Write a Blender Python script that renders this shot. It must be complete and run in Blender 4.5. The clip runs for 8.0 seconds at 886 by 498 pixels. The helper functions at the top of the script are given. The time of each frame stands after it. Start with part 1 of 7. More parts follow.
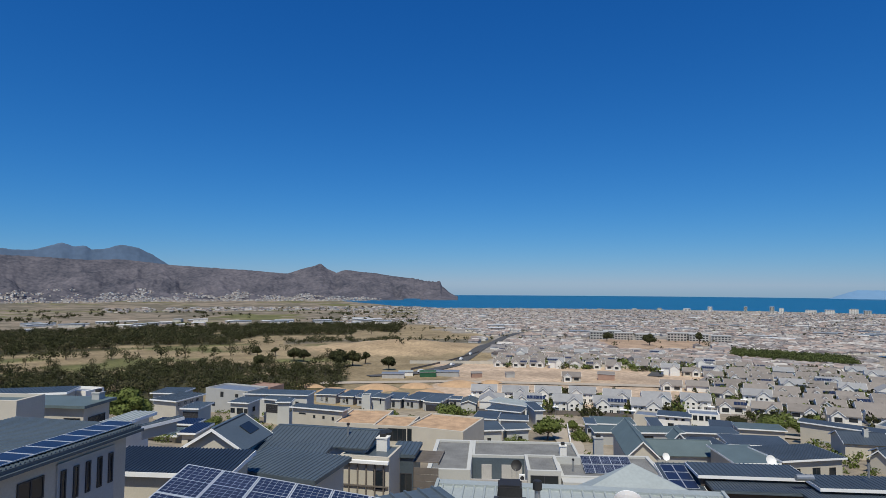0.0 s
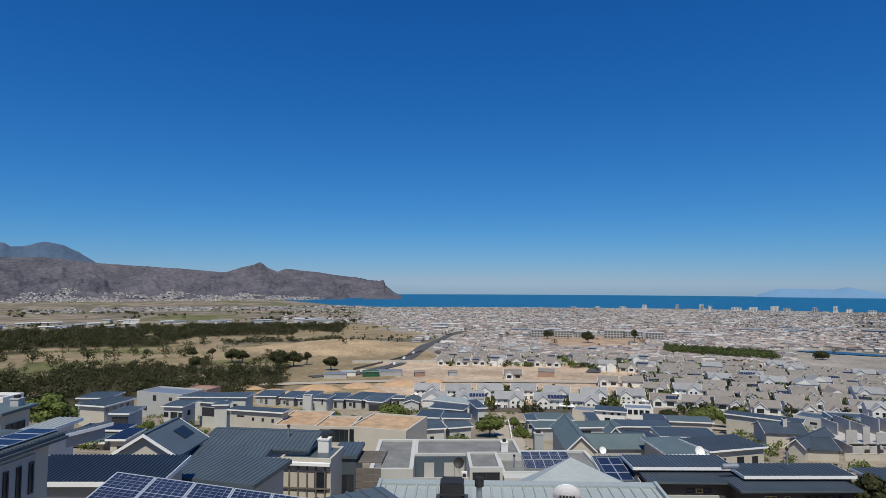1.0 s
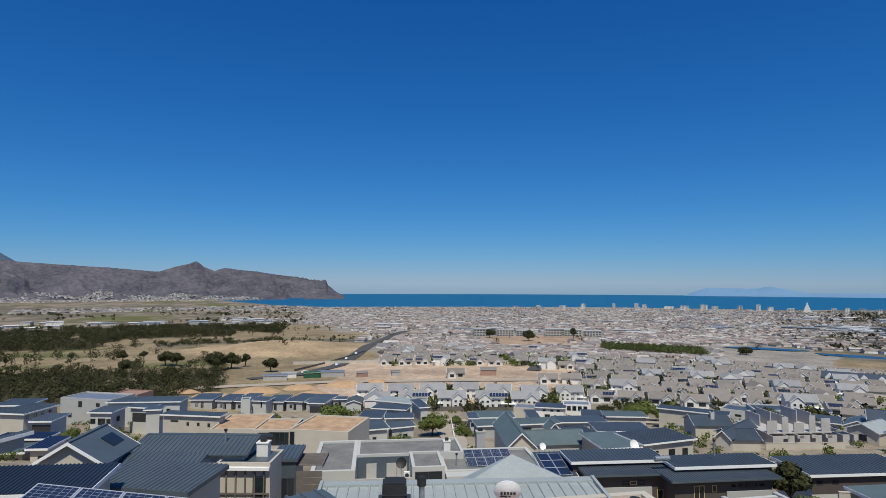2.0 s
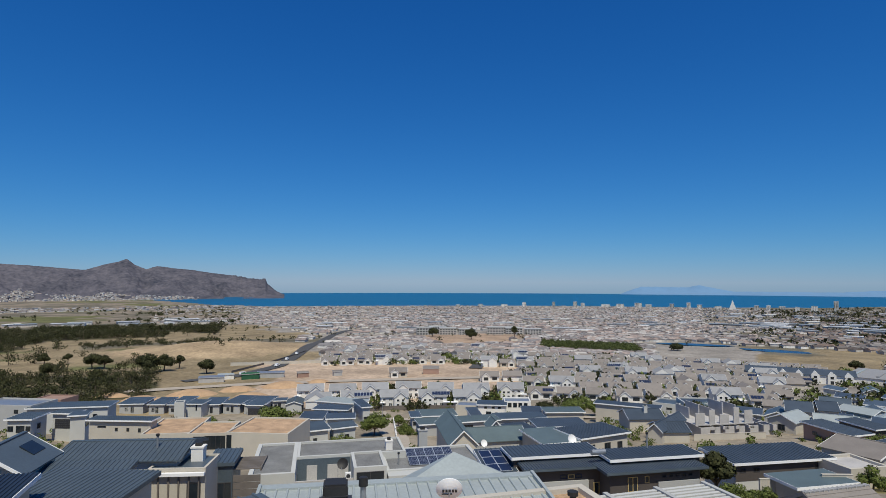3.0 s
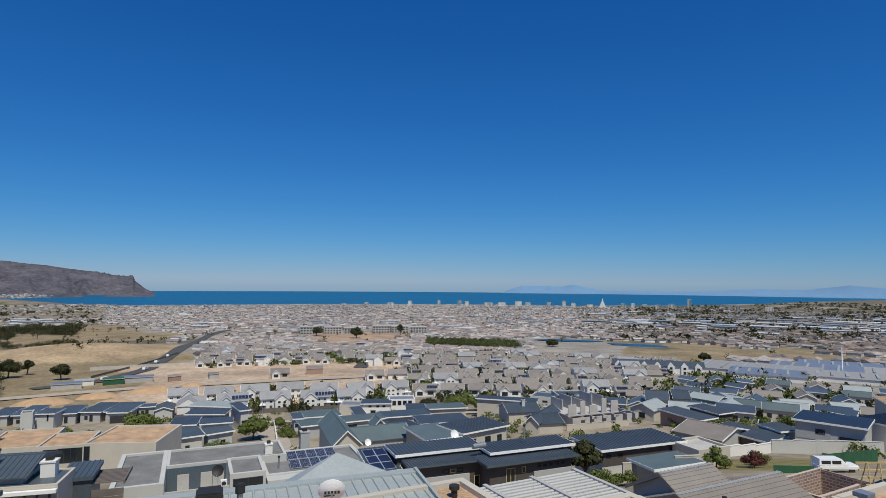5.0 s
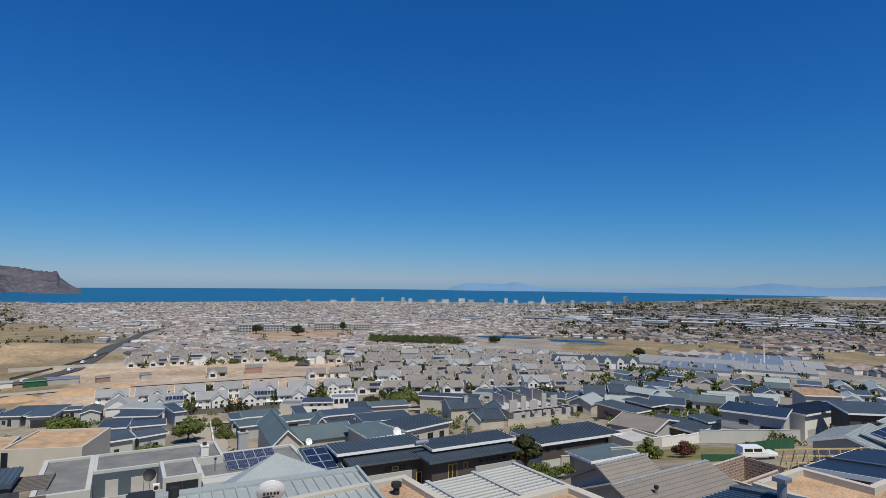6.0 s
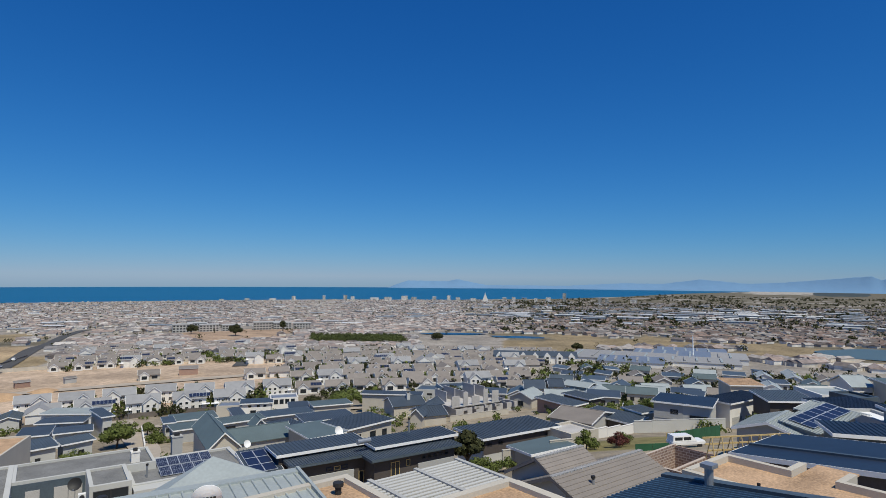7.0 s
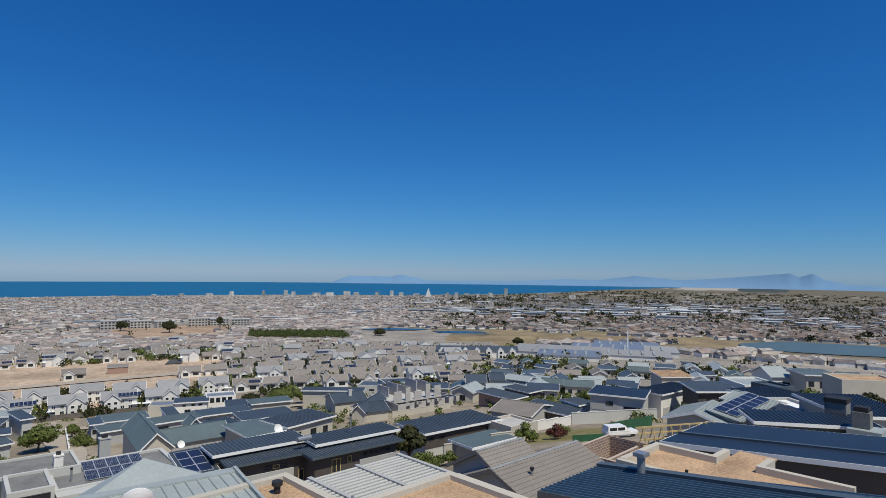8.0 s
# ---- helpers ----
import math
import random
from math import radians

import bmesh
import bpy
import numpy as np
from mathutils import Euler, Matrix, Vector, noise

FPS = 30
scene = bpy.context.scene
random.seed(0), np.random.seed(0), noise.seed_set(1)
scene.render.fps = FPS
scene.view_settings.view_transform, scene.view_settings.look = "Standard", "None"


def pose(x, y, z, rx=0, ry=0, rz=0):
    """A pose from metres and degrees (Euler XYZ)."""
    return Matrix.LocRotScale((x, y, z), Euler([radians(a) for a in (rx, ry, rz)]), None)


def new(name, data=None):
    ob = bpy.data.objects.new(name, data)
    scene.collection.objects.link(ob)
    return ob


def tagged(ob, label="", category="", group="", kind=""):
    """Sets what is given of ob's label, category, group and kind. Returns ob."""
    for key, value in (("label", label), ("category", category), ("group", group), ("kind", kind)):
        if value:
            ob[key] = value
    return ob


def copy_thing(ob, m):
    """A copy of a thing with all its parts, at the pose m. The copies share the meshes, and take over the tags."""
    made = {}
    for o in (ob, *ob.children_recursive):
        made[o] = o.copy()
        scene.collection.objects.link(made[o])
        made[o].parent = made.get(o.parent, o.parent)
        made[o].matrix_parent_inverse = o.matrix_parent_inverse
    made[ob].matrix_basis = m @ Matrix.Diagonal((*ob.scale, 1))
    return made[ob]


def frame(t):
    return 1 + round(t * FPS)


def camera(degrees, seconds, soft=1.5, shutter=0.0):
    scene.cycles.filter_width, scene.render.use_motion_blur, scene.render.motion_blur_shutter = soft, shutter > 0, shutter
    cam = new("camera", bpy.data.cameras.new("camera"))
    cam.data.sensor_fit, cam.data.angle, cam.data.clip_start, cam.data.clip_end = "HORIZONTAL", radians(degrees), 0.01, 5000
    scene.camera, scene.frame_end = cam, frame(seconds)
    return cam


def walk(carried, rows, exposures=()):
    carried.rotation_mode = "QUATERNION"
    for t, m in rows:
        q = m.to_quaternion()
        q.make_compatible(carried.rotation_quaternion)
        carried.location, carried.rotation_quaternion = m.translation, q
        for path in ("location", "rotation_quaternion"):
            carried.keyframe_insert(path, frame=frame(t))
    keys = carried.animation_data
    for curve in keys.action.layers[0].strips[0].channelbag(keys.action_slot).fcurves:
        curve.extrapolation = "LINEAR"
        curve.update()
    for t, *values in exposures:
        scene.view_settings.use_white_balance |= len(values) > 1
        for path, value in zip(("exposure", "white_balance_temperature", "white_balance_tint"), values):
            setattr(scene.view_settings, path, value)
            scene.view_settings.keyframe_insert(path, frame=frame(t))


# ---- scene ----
EYE = 90.0  # height of the camera over the sea, metres
cam = camera(74.15, 8.0, soft=0.6)
walk(cam, (
    (0, pose(0, 0, EYE, 93.452, -0.173, 0.000)),
    (0.5, pose(0, 0, EYE, 93.387, -0.295, -2.721)),
    (1, pose(0, 0, EYE, 93.375, -0.144, -5.494)),
    (1.5, pose(0, 0, EYE, 93.358, -0.091, -8.254)),
    (3, pose(0, 0, EYE, 93.255, -0.125, -16.545)),
    (3.5, pose(0, 0, EYE, 93.127, -0.165, -19.341)),
    (4, pose(0, 0, EYE, 93.156, -0.496, -22.062)),
    (4.5, pose(0, 0, EYE, 93.240, -0.477, -24.823)),
    (6, pose(0, 0, EYE, 92.938, -0.621, -33.053)),
    (6.5, pose(0, 0, EYE, 92.960, -0.611, -35.827)),
    (7, pose(0, 0, EYE, 92.732, -0.405, -38.627)),
    (7.5, pose(0, 0, EYE, 92.524, -0.527, -41.401)),
    (8, pose(0, 0, EYE, 92.339, -0.629, -44.161)),
), ((0, 0.06), (0.5, 0.05), (1.5, 0.03), (3, 0.0), (4.5, 0.0), (8, 0.0)))

# ---- world and sun ----
SUN_EL, SUN_AZ = radians(60), radians(188)  # azimuth clockwise from +Y
world = bpy.data.worlds.new("sky")
world.use_nodes = True
scene.world = world
wn = world.node_tree.nodes
wl = world.node_tree.links
sky = wn.new("ShaderNodeTexSky")
sky.sky_type, sky.sun_disc = "NISHITA", False
sky.sun_elevation, sky.sun_rotation = SUN_EL, SUN_AZ
sky.altitude, sky.air_density, sky.dust_density, sky.ozone_density = 300, 1.0, 0.0, 4.0
parts_in, parts_out = wn.new("ShaderNodeSeparateColor"), wn.new("ShaderNodeCombineColor")
wl.new(sky.outputs[0], parts_in.inputs[0])
for i, (power, gain, most) in enumerate(((1.60, 0.083, 3.0), (0.965, 0.506, 4.8), (0.73, 1.37, 7.0))):  # deep blue of a clear, dry sky
    pw, gn = wn.new("ShaderNodeMath"), wn.new("ShaderNodeMath")
    pw.operation, gn.operation = "POWER", "MULTIPLY"
    pw.inputs[1].default_value, gn.inputs[1].default_value = power, gain
    cl = wn.new("ShaderNodeMath")
    cl.operation = "MINIMUM"
    cl.inputs[1].default_value = most
    wl.new(parts_in.outputs[i], pw.inputs[0])
    wl.new(pw.outputs[0], gn.inputs[0])
    wl.new(gn.outputs[0], cl.inputs[0])
    wl.new(cl.outputs[0], parts_out.inputs[i])
wl.new(parts_out.outputs[0], wn["Background"].inputs[0])
wn["Background"].inputs[1].default_value = 0.1
sun_data = bpy.data.lights.new("sun", "SUN")
sun_data.energy, sun_data.angle, sun_data.color = 4.0, radians(0.53), (1.0, 0.955, 0.80)
sun = new("sun", sun_data)
toward = Vector((math.sin(SUN_AZ) * math.cos(SUN_EL), math.cos(SUN_AZ) * math.cos(SUN_EL), math.sin(SUN_EL)))
sun.matrix_world = Matrix.Translation((0, 0, 300)) @ toward.to_track_quat("Z", "Y").to_matrix().to_4x4()


# ---- materials ----
def mat(name, color, rough=0.8, metal=0.0, vary=0.25, big=0.6, fine=14.0, bump=0.15, spread=0.0, spec=0.4, island=False, tint=None):
    """Principled surface: stains at a big scale, grain at a fine one, tone that differs from piece to piece."""
    m = bpy.data.materials.new(name)
    m.use_nodes = True
    n, l = m.node_tree.nodes, m.node_tree.links
    b = n["Principled BSDF"]
    b.inputs["Roughness"].default_value, b.inputs["Metallic"].default_value = rough, metal
    b.inputs["Specular IOR Level"].default_value = spec
    co = n.new("ShaderNodeNewGeometry")
    n1, n2 = n.new("ShaderNodeTexNoise"), n.new("ShaderNodeTexNoise")
    n1.inputs["Scale"].default_value, n1.inputs["Detail"].default_value = big, 4
    n2.inputs["Scale"].default_value, n2.inputs["Detail"].default_value = fine, 3
    for t in (n1, n2):
        l.new(co.outputs["Position"], t.inputs["Vector"])
    add = n.new("ShaderNodeMath")
    add.operation = "ADD"
    l.new(n1.outputs["Fac"], add.inputs[0])
    l.new(n2.outputs["Fac"], add.inputs[1])
    last = add.outputs[0]
    if spread:
        src = co.outputs["Random Per Island"] if island else n.new("ShaderNodeObjectInfo").outputs["Random"]
        mul = n.new("ShaderNodeMath")
        mul.operation = "MULTIPLY_ADD"
        mul.inputs[1].default_value = spread
        l.new(src, mul.inputs[0])
        l.new(last, mul.inputs[2])
        last = mul.outputs[0]
    ramp = n.new("ShaderNodeValToRGB")
    lo = [c * (1 - vary) for c in color]
    hi = [min(1, c * (1 + vary)) for c in (tint or color)]
    ramp.color_ramp.elements[0].position, ramp.color_ramp.elements[1].position = 0.6 / 2, 1.4 / 2 + spread / 4
    ramp.color_ramp.elements[0].color, ramp.color_ramp.elements[1].color = (*lo, 1), (*hi, 1)
    half = n.new("ShaderNodeMath")
    half.operation = "MULTIPLY"
    half.inputs[1].default_value = 0.5 / (1 + spread * 0.4)
    l.new(last, half.inputs[0])
    l.new(half.outputs[0], ramp.inputs[0])
    l.new(ramp.outputs[0], b.inputs["Base Color"])
    if bump:
        bp = n.new("ShaderNodeBump")
        bp.inputs["Strength"].default_value, bp.inputs["Distance"].default_value = bump, 0.02
        l.new(n2.outputs["Fac"], bp.inputs["Height"])
        l.new(bp.outputs[0], b.inputs["Normal"])
    return m


NAVY = mat("navy coated steel", (0.056, 0.074, 0.098), 0.5, 0.0, 0.3, 0.35, 6, 0.05, 0.4)
DEEPNAVY = mat("deep navy coated steel", (0.020, 0.031, 0.052), 0.45, 0.0, 0.25, 0.35, 6, 0.05, 0.2)
SLATE = mat("charcoal coated steel", (0.074, 0.096, 0.116), 0.42, 0.0, 0.3, 0.35, 6, 0.05, 0.4)
BLUESTEEL = mat("blue coated ribbed steel", (0.045, 0.080, 0.125), 0.35, 0.0, 0.25, 0.35, 6, 0.05, 0.2)
TEAL = mat("weathered grey-green steel", (0.10, 0.135, 0.142), 0.55, 0.0, 0.25, 0.4, 7, 0.05, 0.3)
SILVER = mat("pale galvanised steel", (0.35, 0.385, 0.38), 0.5, 0.1, 0.12, 0.5, 8, 0.05)
TAUPE = mat("taupe concrete tile", (0.225, 0.2, 0.18), 0.85, 0, 0.28, 0.5, 9, 0.4, 0.6)
GREYTILE = mat("grey concrete tile", (0.28, 0.28, 0.285), 0.85, 0, 0.2, 0.5, 9, 0.4, 0.4)
WHITE = mat("white plaster", (0.72, 0.70, 0.66), 0.85, 0, 0.08, 0.5, 10, 0.1)
TRIM = mat("white painted trim", (0.82, 0.82, 0.81), 0.6, 0, 0.05, 0.8, 12, 0.03)
BEIGE = mat("beige plaster", (0.50, 0.46, 0.39), 0.88, 0, 0.12, 0.4, 10, 0.1, 0.2)
GREY = mat("grey plaster", (0.40, 0.40, 0.39), 0.88, 0, 0.12, 0.4, 10, 0.1, 0.3)
PALE = mat("pale grey plaster", (0.49, 0.49, 0.465), 0.88, 0, 0.1, 0.4, 10, 0.1, 0.2)
DARK = mat("dark brown cladding", (0.08, 0.068, 0.062), 0.75, 0, 0.2, 0.5, 12, 0.2)
RAW = mat("raw grey concrete", (0.44, 0.42, 0.40), 0.9, 0, 0.18, 0.6, 9, 0.3)
BRICKM = mat("raw clay brick", (0.34, 0.22, 0.17), 0.9, 0, 0.25, 0.7, 8, 0.3, 0.5)
GRAVEL = mat("tan roof gravel", (0.43, 0.285, 0.175), 0.95, 0, 0.5, 0.5, 9, 1.0)
ASHGRAVEL = mat("grey roof gravel", (0.18, 0.18, 0.175), 0.95, 0, 0.4, 0.5, 9, 1.0)
GLASS = mat("dark window glass", (0.018, 0.024, 0.03), 0.08, 0, 0.2, 1, 3, 0, 0.3, 0.6)
FRAME = mat("dark aluminium frame", (0.04, 0.04, 0.045), 0.5, 0, 0.1, 1, 8, 0.03)
CELL = mat("blue silicon cell", (0.017, 0.028, 0.068), 0.35, 0, 0.25, 1.5, 7, 0, 0.3, 0.2)
GRID = mat("pale cell busbar", (0.55, 0.58, 0.62), 0.45, 0.3, 0.05, 1, 8, 0)
METAL = mat("dull zinc sheet", (0.36, 0.38, 0.40), 0.4, 0.6, 0.15, 1.2, 10, 0.05)
SOOT = mat("sooty black steel", (0.025, 0.024, 0.024), 0.6, 0, 0.3, 2, 12, 0.1)
WOOD = mat("warm timber slats", (0.33, 0.17, 0.065), 0.7, 0, 0.3, 1.5, 20, 0.2, 0.4)
GREYWOOD = mat("silvered timber slats", (0.15, 0.13, 0.115), 0.8, 0, 0.25, 1.5, 20, 0.2, 0.4)
POLE = mat("yellow scaffold timber", (0.52, 0.38, 0.17), 0.8, 0, 0.2, 2, 15, 0.2)
NET = mat("green shade netting", (0.025, 0.10, 0.05), 0.9, 0, 0.3, 0.8, 30, 0.2)
ASPHALT = mat("worn asphalt", (0.075, 0.073, 0.072), 0.95, 0, 0.25, 0.15, 6, 0.3)
PAVING = mat("sandy paving", (0.40, 0.34, 0.27), 0.95, 0, 0.2, 0.3, 8, 0.3)
BARK = mat("grey-brown bark", (0.12, 0.09, 0.065), 0.95, 0, 0.3, 2, 12, 0.5)
LEAF = mat("sunlit green leaves", (0.115, 0.142, 0.036), 0.75, 0, 0.45, 0.5, 3, 0, 0.5, 0.2, True)
LEAFDULL = mat("dry grey-green leaves", (0.060, 0.060, 0.030), 0.85, 0, 0.4, 0.06, 2, 0, 0.9, 0.12, True, (0.105, 0.096, 0.050))
LEAFDARK = mat("dark olive leaves", (0.031, 0.037, 0.017), 0.85, 0, 0.45, 0.06, 2, 0, 0.9, 0.12, True, (0.066, 0.067, 0.028))
LEAFGROVE = mat("dense mid-green leaves", (0.080, 0.098, 0.030), 0.8, 0, 0.4, 0.08, 2, 0, 0.6, 0.2, True)
LEAFRED = mat("dull red leaves", (0.10, 0.03, 0.025), 0.75, 0, 0.4, 0.5, 3, 0, 0.5, 0.3, True)
CARWHITE = mat("white car paint", (0.80, 0.80, 0.80), 0.25, 0, 0.03, 1, 5, 0, 0, 0.6)
TYRE = mat("black rubber", (0.02, 0.02, 0.02), 0.9, 0, 0.2, 3, 20, 0.1)


def mottled(name, colors, rough=0.85, grime=0.25):
    """Paint that differs from house to house, with stains over it."""
    m = bpy.data.materials.new(name)
    m.use_nodes = True
    n, l = m.node_tree.nodes, m.node_tree.links
    b = n["Principled BSDF"]
    b.inputs["Roughness"].default_value, b.inputs["Specular IOR Level"].default_value = rough, 0.25
    geo_, ramp, tex, mr, sc_ = n.new("ShaderNodeNewGeometry"), n.new("ShaderNodeValToRGB"), n.new("ShaderNodeTexNoise"), n.new("ShaderNodeMapRange"), n.new("ShaderNodeVectorMath")
    ramp.color_ramp.interpolation = "CONSTANT"
    el = ramp.color_ramp.elements
    while len(el) < len(colors):
        el.new(0.5)
    for i, c in enumerate(colors):
        el[i].position = i / len(colors)
        el[i].color = (*c, 1)
    tex.inputs["Scale"].default_value, tex.inputs["Detail"].default_value = 0.35, 4
    mr.inputs["From Min"].default_value, mr.inputs["From Max"].default_value = 0.3, 0.7
    mr.inputs["To Min"].default_value, mr.inputs["To Max"].default_value = 1 - grime, 1 + grime
    sc_.operation = "SCALE"
    l.new(geo_.outputs["Random Per Island"], ramp.inputs[0])
    l.new(geo_.outputs["Position"], tex.inputs["Vector"])
    l.new(tex.outputs["Fac"], mr.inputs["Value"])
    l.new(ramp.outputs[0], sc_.inputs[0])
    l.new(mr.outputs[0], sc_.inputs["Scale"])
    l.new(sc_.outputs[0], b.inputs["Base Color"])
    return m


FARPALE = mottled("pale industrial roofing", ((0.38, 0.39, 0.40), (0.62, 0.61, 0.58), (0.27, 0.29, 0.31), (0.50, 0.51, 0.52), (0.20, 0.23, 0.26)), 0.6)
FARWALL = mottled("town plaster", ((0.52, 0.49, 0.44), (0.70, 0.68, 0.64), (0.42, 0.36, 0.31), (0.60, 0.55, 0.48), (0.46, 0.45, 0.44)))
FARROOF = mottled("town roofing", ((0.24, 0.20, 0.185), (0.34, 0.31, 0.29), (0.15, 0.13, 0.125), (0.30, 0.235, 0.205), (0.46, 0.43, 0.40), (0.20, 0.19, 0.19), (0.28, 0.26, 0.25), (0.36, 0.29, 0.255)))
REDROOF = mottled("brown suburb roofing", ((0.17, 0.125, 0.105), (0.115, 0.095, 0.085), (0.24, 0.175, 0.145), (0.20, 0.185, 0.175), (0.30, 0.27, 0.25), (0.14, 0.12, 0.11)))


# ---- building helpers ----
def part(name, bm, material, parent, label=""):
    """Links a bmesh as one mesh object under a thing or a part."""
    me = bpy.data.meshes.new(name)
    bm.to_mesh(me)
    bm.free()
    me.materials.append(material)
    ob = new(name, me)
    ob.parent = parent
    if label:
        ob["label"] = label
    return ob


def shared(name, me, parent, m=None):
    ob = new(name, me)
    ob.parent = parent
    if m is not None:
        ob.matrix_basis = m
    return ob


def thing(name, m, label, category, group="", kind=""):
    ob = new(name)
    ob.matrix_basis = m
    ob.empty_display_size = 0.2
    return tagged(ob, label, category, group, kind)


def bx(bm, x0, x1, y0, y1, z0, z1):
    """A box; z0 and z1 may be given as four corner heights in the order of front-left, front-right, back-right, back-left."""
    lo = z0 if isinstance(z0, (tuple, list)) else (z0,) * 4
    hi = z1 if isinstance(z1, (tuple, list)) else (z1,) * 4
    xy = ((x0, y0), (x1, y0), (x1, y1), (x0, y1))
    v = [bm.verts.new((*p, z)) for p, z in zip(xy, lo)] + [bm.verts.new((*p, z)) for p, z in zip(xy, hi)]
    for f in ((3, 2, 1, 0), (4, 5, 6, 7), (0, 1, 5, 4), (1, 2, 6, 5), (2, 3, 7, 6), (3, 0, 4, 7)):
        bm.faces.new([v[i] for i in f])
    return bm


def box(*a):
    return bx(bmesh.new(), *a)


def tube(bm, x, y, z0, z1, r0, r1=None, n=12):
    r1 = r0 if r1 is None else r1
    a = [bm.verts.new((x + r0 * math.cos(6.28319 * i / n), y + r0 * math.sin(6.28319 * i / n), z0)) for i in range(n)]
    b = [bm.verts.new((x + r1 * math.cos(6.28319 * i / n), y + r1 * math.sin(6.28319 * i / n), z1)) for i in range(n)]
    for i in range(n):
        bm.faces.new((a[i], a[(i + 1) % n], b[(i + 1) % n], b[i]))
    bm.faces.new(a[::-1])
    bm.faces.new(b)
    return bm


def limb(bm, p, q, r0, r1, n=6):
    """A tapered stick from p to q."""
    p, q = Vector(p), Vector(q)
    m = (q - p).to_track_quat("Z", "Y").to_matrix()
    rings = []
    for c, r in ((p, r0), (q, r1)):
        rings.append([bm.verts.new(c + m @ Vector((r * math.cos(6.28319 * i / n), r * math.sin(6.28319 * i / n), 0))) for i in range(n)])
    for i in range(n):
        bm.faces.new((rings[0][i], rings[0][(i + 1) % n], rings[1][(i + 1) % n], rings[1][i]))
    bm.faces.new(rings[0][::-1])
    bm.faces.new(rings[1])
    return bm


def sheet(name, verts, faces, materials, index=None):
    """One mesh from arrays of corners and of quads (or triangles)."""
    me = bpy.data.meshes.new(name)
    me.from_pydata(np.asarray(verts, float).tolist(), [], [tuple(int(i) for i in f) for f in faces])
    for m in materials:
        me.materials.append(m)
    if index is not None:
        me.polygons.foreach_set("material_index", np.asarray(index, np.int32))
    me.update()
    return new(name, me)


# ---- the lie of the land ----
LAND_R = (0, 20, 45, 70, 120, 210, 400, 700, 1100, 1600, 2150, 6000)
LAND_DROP = (7.5, 12.5, 19.5, 26, 35, 45, 53, 62, 73, 82, 89.2, 89.4)
FLANK_AZ, FLANK_UP = (-95, -72, -50, -40, -20, 11, 19, 30, 60), (10, 9.5, 5, 2.5, 0, 0, 5, 9, 10)
PONDS = ((392, 474, 34, 10, -0.69, 31.0), (424, 411, 28, 11, -0.95, 31.0), (556, 123, 66, 42, -1.0, 32.5))  # x, y, half sizes, turn, level
SHORE_AZ = (-180, -70, -66, -56, -50, -40, 0, 5, 9.5, 11, 180)
SHORE_R = (9000, 9000, 4600, 3000, 2560, 2330, 2230, 2480, 3150, 9000, 9000)


def bearing(x, y):
    """Degrees to the left of +Y."""
    return -np.degrees(np.arctan2(x, y))


def polar(az, r):
    return -r * math.sin(radians(az)), r * math.cos(radians(az))


def land(x, y):
    """Height of the ground."""
    r, az = np.hypot(x, y), bearing(x, y)
    z = EYE - np.interp(r, LAND_R, LAND_DROP)
    # the slope lies higher on both flanks
    z = z + np.interp(az, FLANK_AZ, FLANK_UP) * np.interp(r, (0, 30, 70, 150, 220, 400), (0, 0.3, 1, 1, 0.6, 0))
    # bare hill beside the road
    hx, hy = x + 38, y - 520
    z = z + 8.0 * np.exp(-((hx / 62.0) ** 2 + (hy / 55.0) ** 2))
    # hollows of the ponds
    for px, py, rx, ry, turn, level in PONDS:
        u, v = (x - px) * math.cos(turn) + (y - py) * math.sin(turn), (y - py) * math.cos(turn) - (x - px) * math.sin(turn)
        q = np.sqrt((u / rx) ** 2 + (v / ry) ** 2)
        k = np.clip((q - 1.0) / 0.7, 0, 1)
        z = np.where(q < 1.7, (level - 0.7) * (1 - k) + z * k, z)
    # dips to the sea bed past the shore
    s = np.interp(az, SHORE_AZ, SHORE_R)
    return np.where(r > s, np.maximum(-4.0, z - (r - s) * 0.05), z)


# ---- ground ----
SOILS = {
    # wood: dark forest floor, darkened further so gaps between crowns read as shade
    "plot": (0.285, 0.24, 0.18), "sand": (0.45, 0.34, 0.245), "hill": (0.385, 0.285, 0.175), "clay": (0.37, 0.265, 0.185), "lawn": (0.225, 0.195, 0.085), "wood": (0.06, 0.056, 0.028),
    "field": (0.262, 0.204, 0.122), "green": (0.135, 0.134, 0.055), "town": (0.29, 0.26, 0.225), "plain": (0.255, 0.208, 0.155), "scrub": (0.15, 0.132, 0.095), "dune": (0.37, 0.345, 0.305)}


